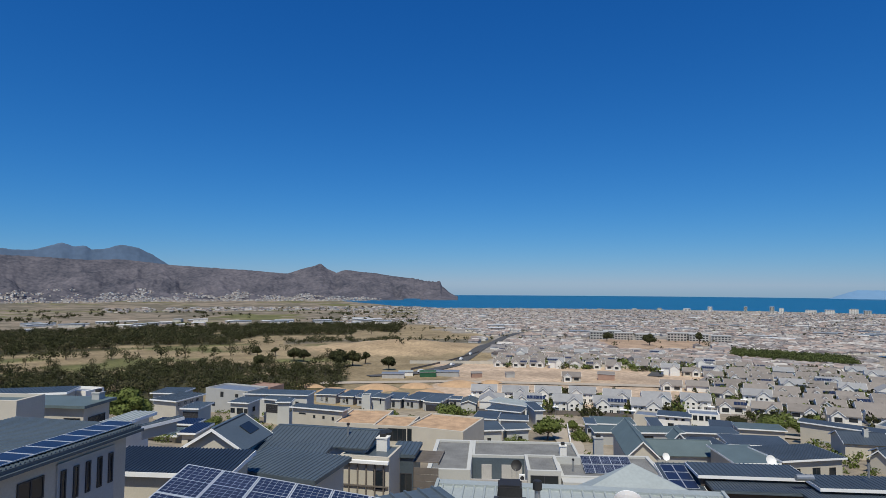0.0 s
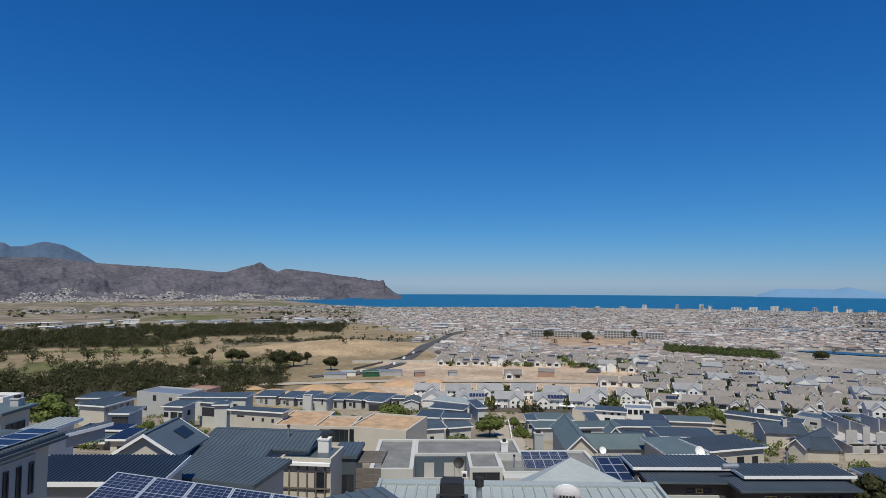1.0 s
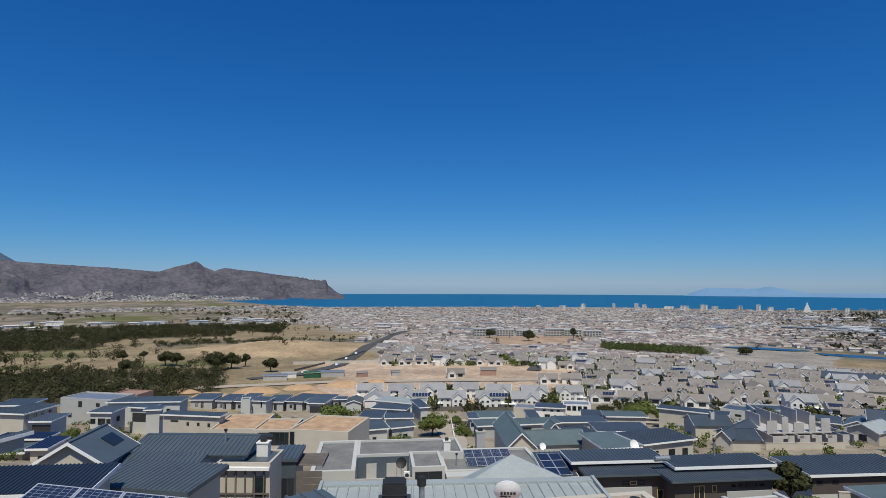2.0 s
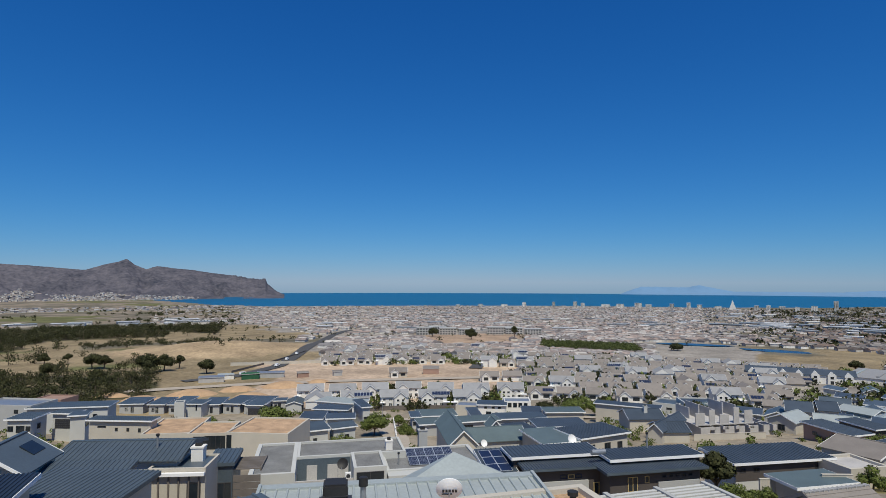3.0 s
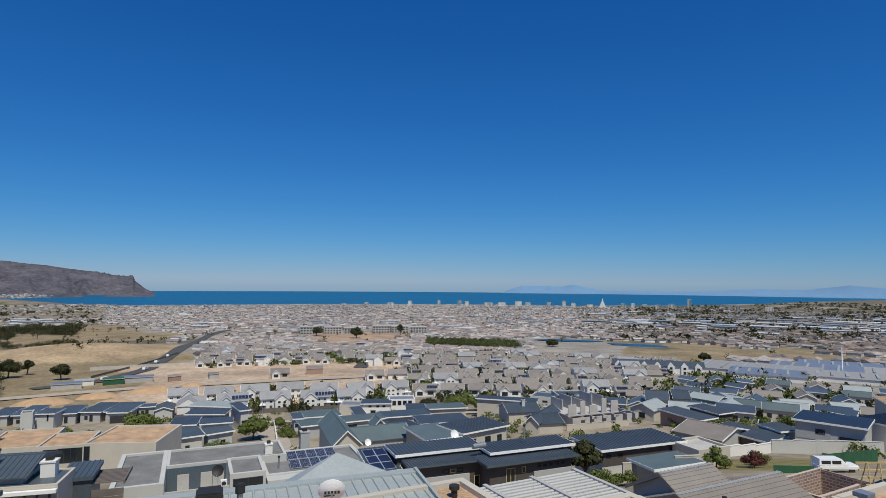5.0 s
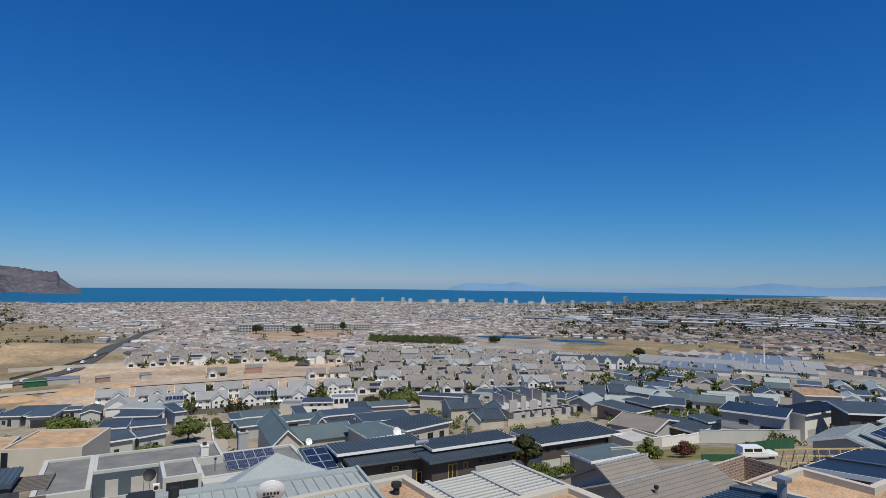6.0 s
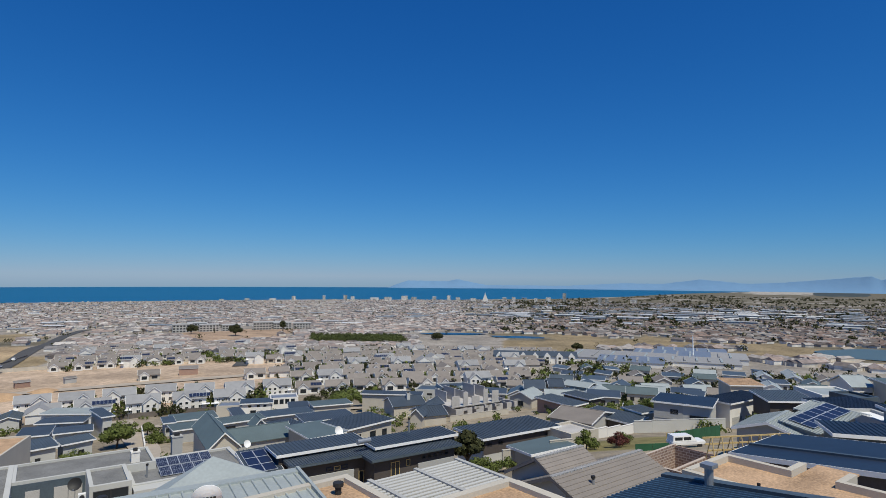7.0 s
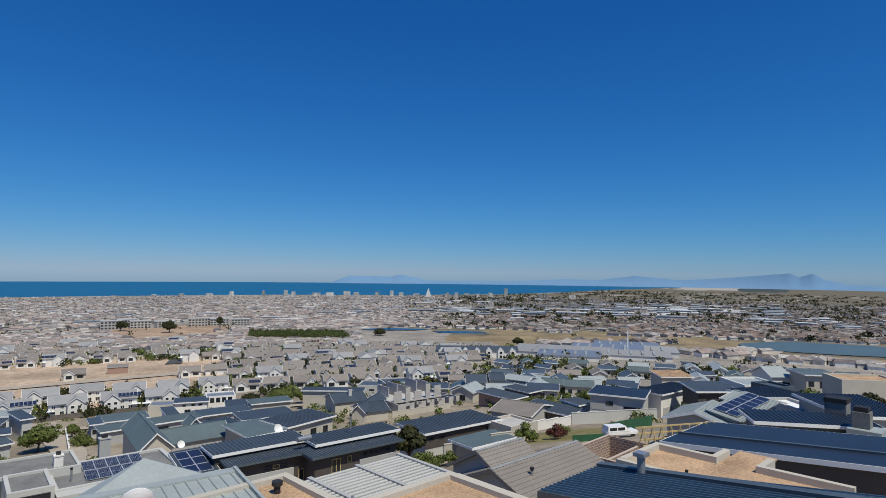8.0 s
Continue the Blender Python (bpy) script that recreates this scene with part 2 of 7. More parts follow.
def soil_at(x, y):
    """Which soil lies at a place."""
    r, az = math.hypot(x, y), float(bearing(x, y))
    wob = noise.noise((x / 60, y / 60, 0))
    r2, a2 = r * (1 + 0.06 * wob), az + 2.5 * wob
    if ((x - 72) / 13) ** 2 + ((y - 46) / 10) ** 2 < 1 + wob:
        return "lawn"
    if r2 < 222:
        return "plot"
    if ((x + 38) / 78) ** 2 + ((y - 520) / 75) ** 2 < 1 + 0.3 * wob:
        return "hill"
    if a2 > 9 and r2 < float(np.interp(a2, (9, 16, 22, 40), (355, 380, 425, 450))) + 60 * noise.noise((x / 140, y / 140, 3)):
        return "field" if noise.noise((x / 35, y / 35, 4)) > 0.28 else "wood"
    if a2 > 9 and r2 < 610:
        return "green" if noise.noise((x / 90, y / 40, 7)) > 0.12 else "field"
    if -5 < a2 < 15 and 575 < r2 < 660:
        return "scrub"
    if a2 > 0 and r2 < 1050:
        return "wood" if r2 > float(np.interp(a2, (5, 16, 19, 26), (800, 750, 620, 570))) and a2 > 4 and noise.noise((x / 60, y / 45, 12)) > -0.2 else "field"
    if -24 < a2 <= 9 and r2 < 400:
        return "sand"
    if -4 < a2 and r2 < 800:
        return "field"
    if -24.5 < a2 <= -14.6 and 528 < r2 < 716:
        return "clay"
    if a2 > 2:
        k = noise.noise((x / 300, y / 90, 2))
        return "plain" if k > 0.22 else "scrub" if k > -0.1 else "green" if k < -0.3 else "plain"
    if a2 < -44 and 440 < r2 < 640:
        return "field" if noise.noise((x / 80, y / 60, 9)) > -0.15 else "scrub"
    if a2 < -62 and r2 > 3300:
        return "dune" if -71.5 < a2 < -66 and r2 > 3950 else "scrub"
    if a2 < -40 and r2 > 640:
        return "scrub" if noise.noise((x / 220, y / 90, 5)) > -0.3 else "town"
    return "town"


AZ = np.concatenate([np.arange(-180, -96, 4.0), np.arange(-96, 60, 0.45), np.arange(60, 180, 4.0)])
RING = np.concatenate([[1.5, 6, 12], np.geomspace(18, 900, 120), np.geomspace(930, 4940, 60)])
pts, soils = [], []
for rr in RING:
    for aa in AZ:
        gx, gy = polar(aa, rr)
        pts.append((gx, gy, float(land(gx, gy)) + 0.25 * noise.noise((gx / 9, gy / 9, 1))))
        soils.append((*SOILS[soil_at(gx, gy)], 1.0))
na, nr = len(AZ), len(RING)
quads = [(i * na + j, i * na + (j + 1) % na, (i + 1) * na + (j + 1) % na, (i + 1) * na + j) for i in range(nr - 1) for j in range(na)]
quads = [q[::-1] for q in quads] + [(len(pts), j, (j + 1) % na) for j in range(na)]
pts.append((0.0, 0.0, float(land(0.0, 0.01))))
soils.append((*SOILS["plot"], 1.0))
SOIL = bpy.data.materials.new("dry earth and grass")
SOIL.use_nodes = True
sn, sl = SOIL.node_tree.nodes, SOIL.node_tree.links
sb = sn["Principled BSDF"]
sb.inputs["Roughness"].default_value, sb.inputs["Specular IOR Level"].default_value = 0.97, 0.15
attr, geo = sn.new("ShaderNodeAttribute"), sn.new("ShaderNodeNewGeometry")
attr.attribute_name = "soil"
tone = None
for sc, lo, hi in ((0.035, 0.72, 1.25), (0.4, 0.75, 1.22), (4.0, 0.85, 1.15)):
    tx, mr = sn.new("ShaderNodeTexNoise"), sn.new("ShaderNodeMapRange")
    tx.inputs["Scale"].default_value, tx.inputs["Detail"].default_value = sc, 5
    mr.inputs["From Min"].default_value, mr.inputs["From Max"].default_value = 0.3, 0.7
    mr.inputs["To Min"].default_value, mr.inputs["To Max"].default_value = lo, hi
    sl.new(geo.outputs["Position"], tx.inputs["Vector"])
    sl.new(tx.outputs["Fac"], mr.inputs["Value"])
    if tone is None:
        tone = mr.outputs[0]
    else:
        mu = sn.new("ShaderNodeMath")
        mu.operation = "MULTIPLY"
        sl.new(tone, mu.inputs[0])
        sl.new(mr.outputs[0], mu.inputs[1])
        tone = mu.outputs[0]
scl = sn.new("ShaderNodeVectorMath")
scl.operation = "SCALE"
sl.new(attr.outputs["Color"], scl.inputs[0])
sl.new(tone, scl.inputs["Scale"])
sl.new(scl.outputs[0], sb.inputs["Base Color"])
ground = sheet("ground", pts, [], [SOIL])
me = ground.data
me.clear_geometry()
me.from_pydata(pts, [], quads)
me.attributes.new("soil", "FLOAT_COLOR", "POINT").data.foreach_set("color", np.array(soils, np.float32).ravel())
me.polygons.foreach_set("use_smooth", [True] * len(me.polygons))
tagged(ground, "dry sandy hillside and plain falling to the bay", "ground", kind="structure")

# ---- sea ----
SEA = bpy.data.materials.new("blue bay water")
SEA.use_nodes = True
wb = SEA.node_tree.nodes["Principled BSDF"]
wb.inputs["Base Color"].default_value = (0.002, 0.096, 0.188, 1)
wb.inputs["Roughness"].default_value = 0.35
wt, wbm = SEA.node_tree.nodes.new("ShaderNodeTexNoise"), SEA.node_tree.nodes.new("ShaderNodeBump")
wt.inputs["Scale"].default_value, wt.inputs["Detail"].default_value = 0.25, 4
wbm.inputs["Strength"].default_value, wbm.inputs["Distance"].default_value = 0.9, 0.6
wg = SEA.node_tree.nodes.new("ShaderNodeNewGeometry")
SEA.node_tree.links.new(wg.outputs["Position"], wt.inputs["Vector"])
SEA.node_tree.links.new(wt.outputs["Fac"], wbm.inputs["Height"])
SEA.node_tree.links.new(wbm.outputs[0], wb.inputs["Normal"])
edge = [(*polar(a, 4945), 0.0) for a in np.arange(14, -72, -2.0)]
near = [(*polar(a, 2000), 0.0) for a in np.arange(14, -72, -2.0)]
sea = sheet("water", edge + near, [(i, i + 1, len(edge) + i + 1, len(edge) + i) for i in range(len(edge) - 1)], [SEA])
for p in sea.data.polygons:
    if p.normal.z < 0:
        p.flip()
tagged(sea, "calm deep blue bay reaching to the horizon", "sea", kind="structure")


def pond(cx, cy, rx, ry, turn, z, label, murk):
    rim = []
    for i in range(40):
        a = 6.28319 * i / 40
        k = 1 + 0.18 * noise.noise((math.cos(a) * 1.5 + cx, math.sin(a) * 1.5, 3))
        u, v = rx * k * math.cos(a), ry * k * math.sin(a)
        rim.append((cx + u * math.cos(turn) - v * math.sin(turn), cy + u * math.sin(turn) + v * math.cos(turn), z))
    ob = sheet("water", rim, [tuple(range(40))], [murk])
    return tagged(ob, label, "pond", kind="structure")


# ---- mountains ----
# scrub and rock tone, shifted blue to paint in the air's haze
ROCKHAZE = mat("brown mountain scrub and rock with haze blue", (0.060, 0.069, 0.096), 0.95, 0, 0.42, 0.006, 0.045, 0, 0, 0.1, False, (0.112, 0.103, 0.115))
# blue-grey of this far rock is distance haze put into the colour
FARROCKHAZE = mat("far rock with haze blue", (0.085, 0.125, 0.19), 0.95, 0, 0.2, 0.004, 0.03, 0, 0, 0.05)
# base colour set close to the horizon sky: haze painted onto the range
FAINTHAZE = mat("far range in haze colour", (0.150, 0.265, 0.41), 1.0, 0, 0.05, 0.004, 0.02, 0, 0, 0.0)


def range_of_hills(name, label, az_list, el_list, r_foot, r_top, r_back, material, rough, step, teeth=None):
    """A mountain range round the bay: crest heights by bearing, spurs and gullies down to its foot. teeth: bearings between which the crest is jagged."""
    azs = np.arange(min(az_list), max(az_list) + step / 2, step)
    n_r = 84
    v = []
    for a in azs:
        el = np.interp(a, az_list[::-1] if az_list[0] > az_list[-1] else az_list, el_list[::-1] if az_list[0] > az_list[-1] else el_list)
        el += 0.035 * noise.noise((a * 2.1, 0, 5)) + 0.025 * noise.noise((a * 7, 0, 9))
        if teeth and teeth[0] < a < teeth[1]:
            el += 0.17 * abs(noise.noise((a * 2.6, 0, 2))) + 0.07 * noise.noise((a * 9, 0, 4))
        top = EYE + r_top * math.tan(radians(el))
        for i in range(n_r):
            s = i / (n_r - 1) * 1.25
            r = r_foot + (r_top - r_foot) * s if s <= 1 else r_top + (r_back - r_top) * (s - 1) / 0.25
            px, py = polar(a, r)
            f = (0.42 * s + 0.58 * s ** 2.4) if s <= 1 else 1 - (s - 1) * 2.5
            bend = 0.9 * s * noise.noise((a * 0.15, 0, 6)) + 0.35 * noise.noise((a * 0.5, s * 2.2, 8))
            gully = noise.ridged_multi_fractal((a * 0.42 + bend, s * 0.9, 0.3), 0.9, 2.1, 5, 1.0, 2.0)
            lumps = noise.ridged_multi_fractal((px / 380, py / 380, 2.3), 0.85, 2.2, 6, 1.0, 2.0)
            z = top * f + rough * (0.42 * (gully - 1.3) + 0.75 * (lumps - 1.3)) * math.sin(math.pi * min(1, s)) * min(1, top / 150)
            if top < 12:
                z = top * f
            v.append((px, py, max(-6, z) - (4 if i == 0 else 0)))
    q = [(j * n_r + i, j * n_r + i + 1, (j + 1) * n_r + i + 1, (j + 1) * n_r + i) for j in range(len(azs) - 1) for i in range(n_r - 1)]
    ob = sheet(name, v, q, [material])
    ob.data.polygons.foreach_set("use_smooth", [True] * len(ob.data.polygons))
    return tagged(ob, label, "mountain", kind="structure")


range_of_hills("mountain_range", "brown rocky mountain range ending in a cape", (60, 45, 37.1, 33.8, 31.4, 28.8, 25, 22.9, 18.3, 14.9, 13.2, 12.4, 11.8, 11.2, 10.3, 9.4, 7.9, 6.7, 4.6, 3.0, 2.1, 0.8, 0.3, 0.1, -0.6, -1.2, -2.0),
               (2.6, 2.4, 2.25, 2.13, 1.98, 2.1, 1.7, 1.56, 1.28, 1.0, 1.55, 1.75, 2.0, 1.5, 1.12, 1.4, 1.2, 1.1, 0.78, 0.6, 0.4, 0.22, 0.36, -0.15, -0.74, -1.1, -1.45), 3350, 4250, 4600, ROCKHAZE, 56, 0.08, (0.2, 3.2))
range_of_hills("mountain_range", "far dome-shaped mountains with haze blue in their colour", (60, 48, 40, 37.1, 36.1, 35, 34.2, 33.1, 32.3, 31.4, 31.0, 30.1, 28.8, 27.5, 26.4, 25.1, 22),
               (2.0, 3.2, 2.6, 2.78, 2.68, 2.72, 3.0, 3.4, 3.1, 3.18, 2.88, 2.95, 3.38, 3.13, 2.57, 1.7, 0.8), 4300, 4700, 4900, FARROCKHAZE, 9, 0.12)
range_of_hills("mountain_range", "far mountains across the bay, haze put into their colour", (-33.2, -33.9, -35.2, -39, -40.1, -42.8, -50.5, -53.2, -55.9, -59, -62.3, -66, -68.3, -70.6, -73.6, -74.8, -75.4, -76.4, -77.2, -78.7, -84, -92),
               (-1.1, -0.8, -0.35, -0.4, -0.2, -0.75, -0.75, -0.6, -0.45, -0.5, -0.05, -0.4, -0.3, -0.1, 0.2, 0.3, 0.0, 0.3, -0.2, -0.6, -0.85, -0.9), 4780, 4900, 4960, FAINTHAZE, 3, 0.2)
range_of_hills("hill", "low dark scrub-covered dunes beyond the town", (-68, -70, -72, -74, -77, -80, -92), (-1.5, -1.25, -1.12, -1.15, -1.35, -1.45, -1.4), 3500, 4300, 4700, mat("dark coastal scrub", (0.060, 0.075, 0.078), 0.95, 0, 0.3, 0.01, 0.05, 0, 0, 0.1), 2, 0.4)


# ---- far town ----
def town(name, label, spots, material_roof, material_wall, up=None):
    """Small houses far off: walls and ridged roofs, as real geometry. A spot: x, y, turn, width, depth, wall height, roof rise."""
    s = np.array(spots)
    x, y, t, w, d, h, k = s.T
    z = np.array([float(land(a, b)) for a, b in zip(x, y)]) + (0 if up is None else np.array(up))
    c, n = np.cos(t), np.sin(t)
    unit = [(-1, -1, 0), (1, -1, 0), (1, 1, 0), (-1, 1, 0), (-1, -1, 1), (1, -1, 1), (1, 1, 1), (-1, 1, 1)]
    roof = [(-1.06, -1.1, 1), (1.06, -1.1, 1), (1.06, 1.1, 1), (-1.06, 1.1, 1), (-1.0, 0, 2), (1.0, 0, 2)]
    V = np.zeros((len(s), 14, 3))
    for i, (a, b, e) in enumerate(unit + roof):
        lx, ly = a * w / 2, b * d / 2
        V[:, i, 0], V[:, i, 1] = x + lx * c - ly * n, y + lx * n + ly * c
        V[:, i, 2] = z + (-1.5 if e == 0 else h if e == 1 else h + k)
    base = (np.arange(len(s)) * 14)[:, None]
    walls = [(0, 1, 5, 4), (1, 2, 6, 5), (2, 3, 7, 6), (3, 0, 4, 7)]
    tops = [(8, 9, 13, 12), (10, 11, 12, 13), (9, 10, 13, 13), (11, 8, 12, 12)]
    faces, index = [], []
    for f in walls:
        faces.append(base + np.array(f)[None]), index.append(np.zeros(len(s)))
    for f in tops:
        faces.append(base + np.array(f)[None]), index.append(np.ones(len(s)))
    faces = [tuple(dict.fromkeys(f)) for f in np.concatenate(faces).tolist()]
    me = bpy.data.meshes.new(name)
    me.from_pydata(V.reshape(-1, 3).tolist(), [], faces)
    me.materials.append(material_wall)
    me.materials.append(material_roof)
    me.polygons.foreach_set("material_index", np.concatenate(index).astype(np.int32))
    return tagged(new(name, me), label, "houses", kind="stuff")


rng = np.random.default_rng(7)
ROAD = ((-40, 320), (-15, 333), (6, 379), (22, 454), (44, 561), (73, 698), (99, 785), (150, 840), (260, 870))
ROADSIDE = [(a[0] + (b[0] - a[0]) * k / 12, a[1] + (b[1] - a[1]) * k / 12) for a, b in zip(ROAD, ROAD[1:]) for k in range(13)]
spots = []
for r in np.geomspace(432, 2250, 172):
    gap = 8.6 + r * 0.0024
    a = -92.0
    while a < 9:
        a += math.degrees(gap / r) * rng.uniform(0.75, 1.5)
        x, y = polar(a, r * (1 + 0.012 * rng.normal()))
        if r > np.interp(a, SHORE_AZ, SHORE_R) - 60 or soil_at(x, y) not in ("town", "scrub"):
            continue
        if any(math.hypot(x - px, y - py) < pr for px, py, pr in ((392, 474, 46), (424, 411, 42), (556, 123, 82), (340, 200, 70))):
            continue
        if any(math.hypot(x - px, y - py) < 15 for px, py in ROADSIDE):
            continue
        if a > -3 and r < 900 or (soil_at(x, y) == "scrub" and rng.random() < 0.45):
            continue
        if noise.noise((x / 130, y / 60, 11)) > 0.42:
            continue
        if a < -36 and r < 610 and a > -52:
            continue
        if -26 < a < -14 and 660 < r < 800 or -16 < a < -5 and 640 < r < 720:
            continue
        g = float(np.interp(r, (430, 900, 2000), (0.9, 0.62, 0.55)))
        spots.append((x, y, radians(rng.choice((0, 90)) + 8 * rng.normal() + 25 * math.sin(a * 0.3)), g * rng.uniform(9, 15), g * rng.uniform(7, 10), g * rng.uniform(2.6, 3.4), g * rng.uniform(1.2, 2.4)))
leafy = [s for s in spots if bearing(s[0], s[1]) < -46 + 5 * noise.noise((s[0] / 90, s[1] / 90, 3)) and math.hypot(s[0], s[1]) > 620]
town("town_houses", "thousands of small pale houses across the plain", [s for s in spots if s not in leafy], FARROOF, FARWALL)
town("town_houses", "brown-roofed houses of a leafy suburb", leafy, REDROOF, FARWALL)
spots, rise_up = [], []
for _ in range(2900):  # terraces on the foot of the mountains
    a, r = rng.uniform(6, 38), rng.uniform(3180, 3760)
    if noise.noise((a / 2.5, r / 120, 2)) > 0.2 or r > 3430 + 14 * a * (0.6 + noise.noise((a / 2, 0, 7))):
        continue
    s = max(0, (r - 3350) / 900)
    rise_up.append(190 * (0.45 * s + 0.55 * s ** 2.2))
    spots.append((*polar(a, r), rng.uniform(0, 3), rng.uniform(7, 13), rng.uniform(6, 10), rng.uniform(3, 6), rng.uniform(0.5, 2)))
for _ in range(500):
    a, r = rng.uniform(-6, 30), rng.uniform(2000, 2350)
    if r > np.interp(a, SHORE_AZ, SHORE_R) - 80:
        continue
    rise_up.append(0)
    spots.append((*polar(a, r), rng.uniform(0, 3), rng.uniform(8, 20), rng.uniform(7, 11), rng.uniform(2.5, 4), rng.uniform(0.5, 1.5)))
town("town_houses", "pale coastal town at the foot of the mountains", spots, FARROOF, FARWALL, rise_up)
spots = []
for _ in range(430):  # warehouses with long pale roofs
    a, r = rng.uniform(-92, -2), rng.uniform(780, 2150)
    if noise.noise((a / 8, r / 160, 21)) < 0.12 or r > np.interp(a, SHORE_AZ, SHORE_R) - 100:
        continue
    spots.append((*polar(a, r), rng.normal() * 0.2 + radians(a), rng.uniform(14, 30), rng.uniform(9, 15), rng.uniform(3, 4.5), 0.6))
for _ in range(60):
    a, r = rng.uniform(4, 36), rng.uniform(1050, 1300)
    if noise.noise((a / 4, r / 160, 3)) > -0.05:
        spots.append((*polar(a, r), rng.normal() * 0.3 + radians(a), rng.uniform(14, 40), rng.uniform(10, 20), rng.uniform(3, 6), 1.0))
for _ in range(150):  # industrial belt behind the ponds
    a, r = rng.uniform(-74, -42), rng.uniform(1000, 1750)
    if noise.noise((a / 6, r / 200, 33)) > -0.1:
        spots.append((*polar(a, r), rng.normal() * 0.2 + radians(a), rng.uniform(20, 52), rng.uniform(12, 24), rng.uniform(3.5, 5.5), 0.8))
town("warehouses", "long pale warehouse roofs among the houses", spots, FARPALE, FARWALL)


# ---- trees ----
def leaf_cloud(rnd, lumps, count, size, flat=0.75):
    """Corner arrays of small leaf clumps spread over the skins of some lumps (x, y, z, radius)."""
    L = np.array(lumps, float)
    pick = rnd.choice(len(L), count, p=L[:, 3] ** 2 / (L[:, 3] ** 2).sum())
    d = rnd.normal(size=(count, 3))
    d /= np.linalg.norm(d, axis=1)[:, None]
    d[:, 2] *= flat
    c = L[pick, :3] + d * L[pick, 3:4] * rnd.uniform(0.55, 1.08, (count, 1))
    face = d + rnd.normal(size=(count, 3)) * 0.26
    u = np.cross(face, rnd.normal(size=(count, 3)))
    u /= np.linalg.norm(u, axis=1)[:, None] + 1e-6
    w = np.cross(face, u)
    w /= np.linalg.norm(w, axis=1)[:, None] + 1e-6
    s = size * rnd.uniform(0.55, 1.35, (count, 1))
    return np.stack([c - u * s, c - w * s * 0.8, c + u * s, c + w * s * 0.8], 1)


def forest(name, label, spots, count, size, material):
    """Many far trees: x, y, height, spread."""
    rnd = np.random.default_rng(len(spots))
    clouds, sticks = [], bmesh.new()
    for x, y, h, w in spots:
        z = float(land(x, y))
        lumps = [(x + rnd.normal() * w * 0.26, y + rnd.normal() * w * 0.26, z + h * rnd.uniform(0.22, 0.82), w * rnd.uniform(0.24, 0.42)) for _ in range(7)]
        clouds.append(leaf_cloud(rnd, lumps, count, size * w))
        limb(sticks, (x, y, z - 0.5), (x, y, z + h * 0.6), 0.04 * h, 0.02 * h, 4)
    V = np.concatenate(clouds).reshape(-1, 3)
    q = np.arange(len(V)).reshape(-1, 4)
    ob = tagged(sheet(name, V, q, [material]), label, "trees", kind="stuff")
    part("trunks", sticks, BARK, ob)
    return ob


spots = []
for _ in range(9500):
    a, r = rng.uniform(4, 62), math.sqrt(rng.uniform(250 ** 2, 1000 ** 2))
    x, y = polar(a, r)
    lie = soil_at(x, y)
    dense = lie == "wood"
    if lie == "scrub" and 560 < r < 700:
        if rng.random() < 0.55:
            h = rng.uniform(2, 5)
            spots.append((x, y, h, h * rng.uniform(0.9, 1.5)))
        continue
    if r < 520 and not dense and rng.random() < 0.92 or r >= 520 and r < 600 and rng.random() < 0.96 or r >= 600 and rng.random() < (0.3 if dense else 0.97):
        continue
    if a < 9 and r < 640 or ((x + 38) / 85) ** 2 + ((y - 520) / 90) ** 2 < 1:
        continue
    h = rng.uniform(4.5, 9) * (0.8 if r < 450 else 1.15)
    spots.append((x, y, h, h * rng.uniform(0.7, 1.1)))
forest("woodland", "dense dark olive woodland on the plain", spots[::4] + spots[1::4] + spots[2::4], 190, 0.062, LEAFDARK)
forest("woodland", "dry grey-green trees among dark woodland", spots[3::4], 190, 0.062, LEAFDULL)
spots = []
for _ in range(8000):
    r = math.sqrt(rng.uniform(210 ** 2, 2100 ** 2))
    a = rng.uniform(-92, 6)
    x, y = polar(a, r)
    k = 0.55 if (a < -42 and r > 600) else 0.14
    if noise.noise((x / 90, y / 50, 31)) < 0.1 and rng.random() > k or (a > -23 and r < 400) or r > np.interp(a, SHORE_AZ, SHORE_R) - 100 or (-53 < a < -35 and 420 < r < 620) or (a < -66 and 380 < r < 640):
        continue
    h = rng.uniform(2.2, 5.5) * (1 if r < 600 else 0.8)
    spots.append((x, y, h, h * rng.uniform(0.8, 1.3)))
forest("garden_trees", "scattered garden trees between the houses", spots, 36, 0.135, LEAFDARK)
spots = []
for _ in range(8500):  # leafy suburbs and hedges across the plain
    left = rng.random() < 0.3
    a, r = (rng.uniform(3, 46), rng.uniform(1080, 2300)) if left else (rng.uniform(-93, -44), math.sqrt(rng.uniform(640 ** 2, 3300 ** 2)))
    x, y = polar(a, r)
    if noise.noise((x / 170, y / 70, 41)) < (0.22 if left else 0.02) or r > np.interp(a, SHORE_AZ, SHORE_R) - 150:
        continue
    h = rng.uniform(4, 8)
    spots.append((x, y, h, h * rng.uniform(0.9, 1.5)))
forest("suburb_trees", "dark tree belts of leafy suburbs far off", spots, 24, 0.17, LEAFDARK)
spots = []
for _ in range(420):  # pine grove
    u, v = rng.uniform(0, 1), rng.uniform(-1, 1)
    x, y = polar(-26.2 - 8.6 * u, 510 + 26 * v - 20 * u)
    spots.append((x, y, rng.uniform(7, 8.4), rng.uniform(4.5, 6)))
forest("grove", "flat-topped dense green grove of trees", spots, 150, 0.07, LEAFGROVE)


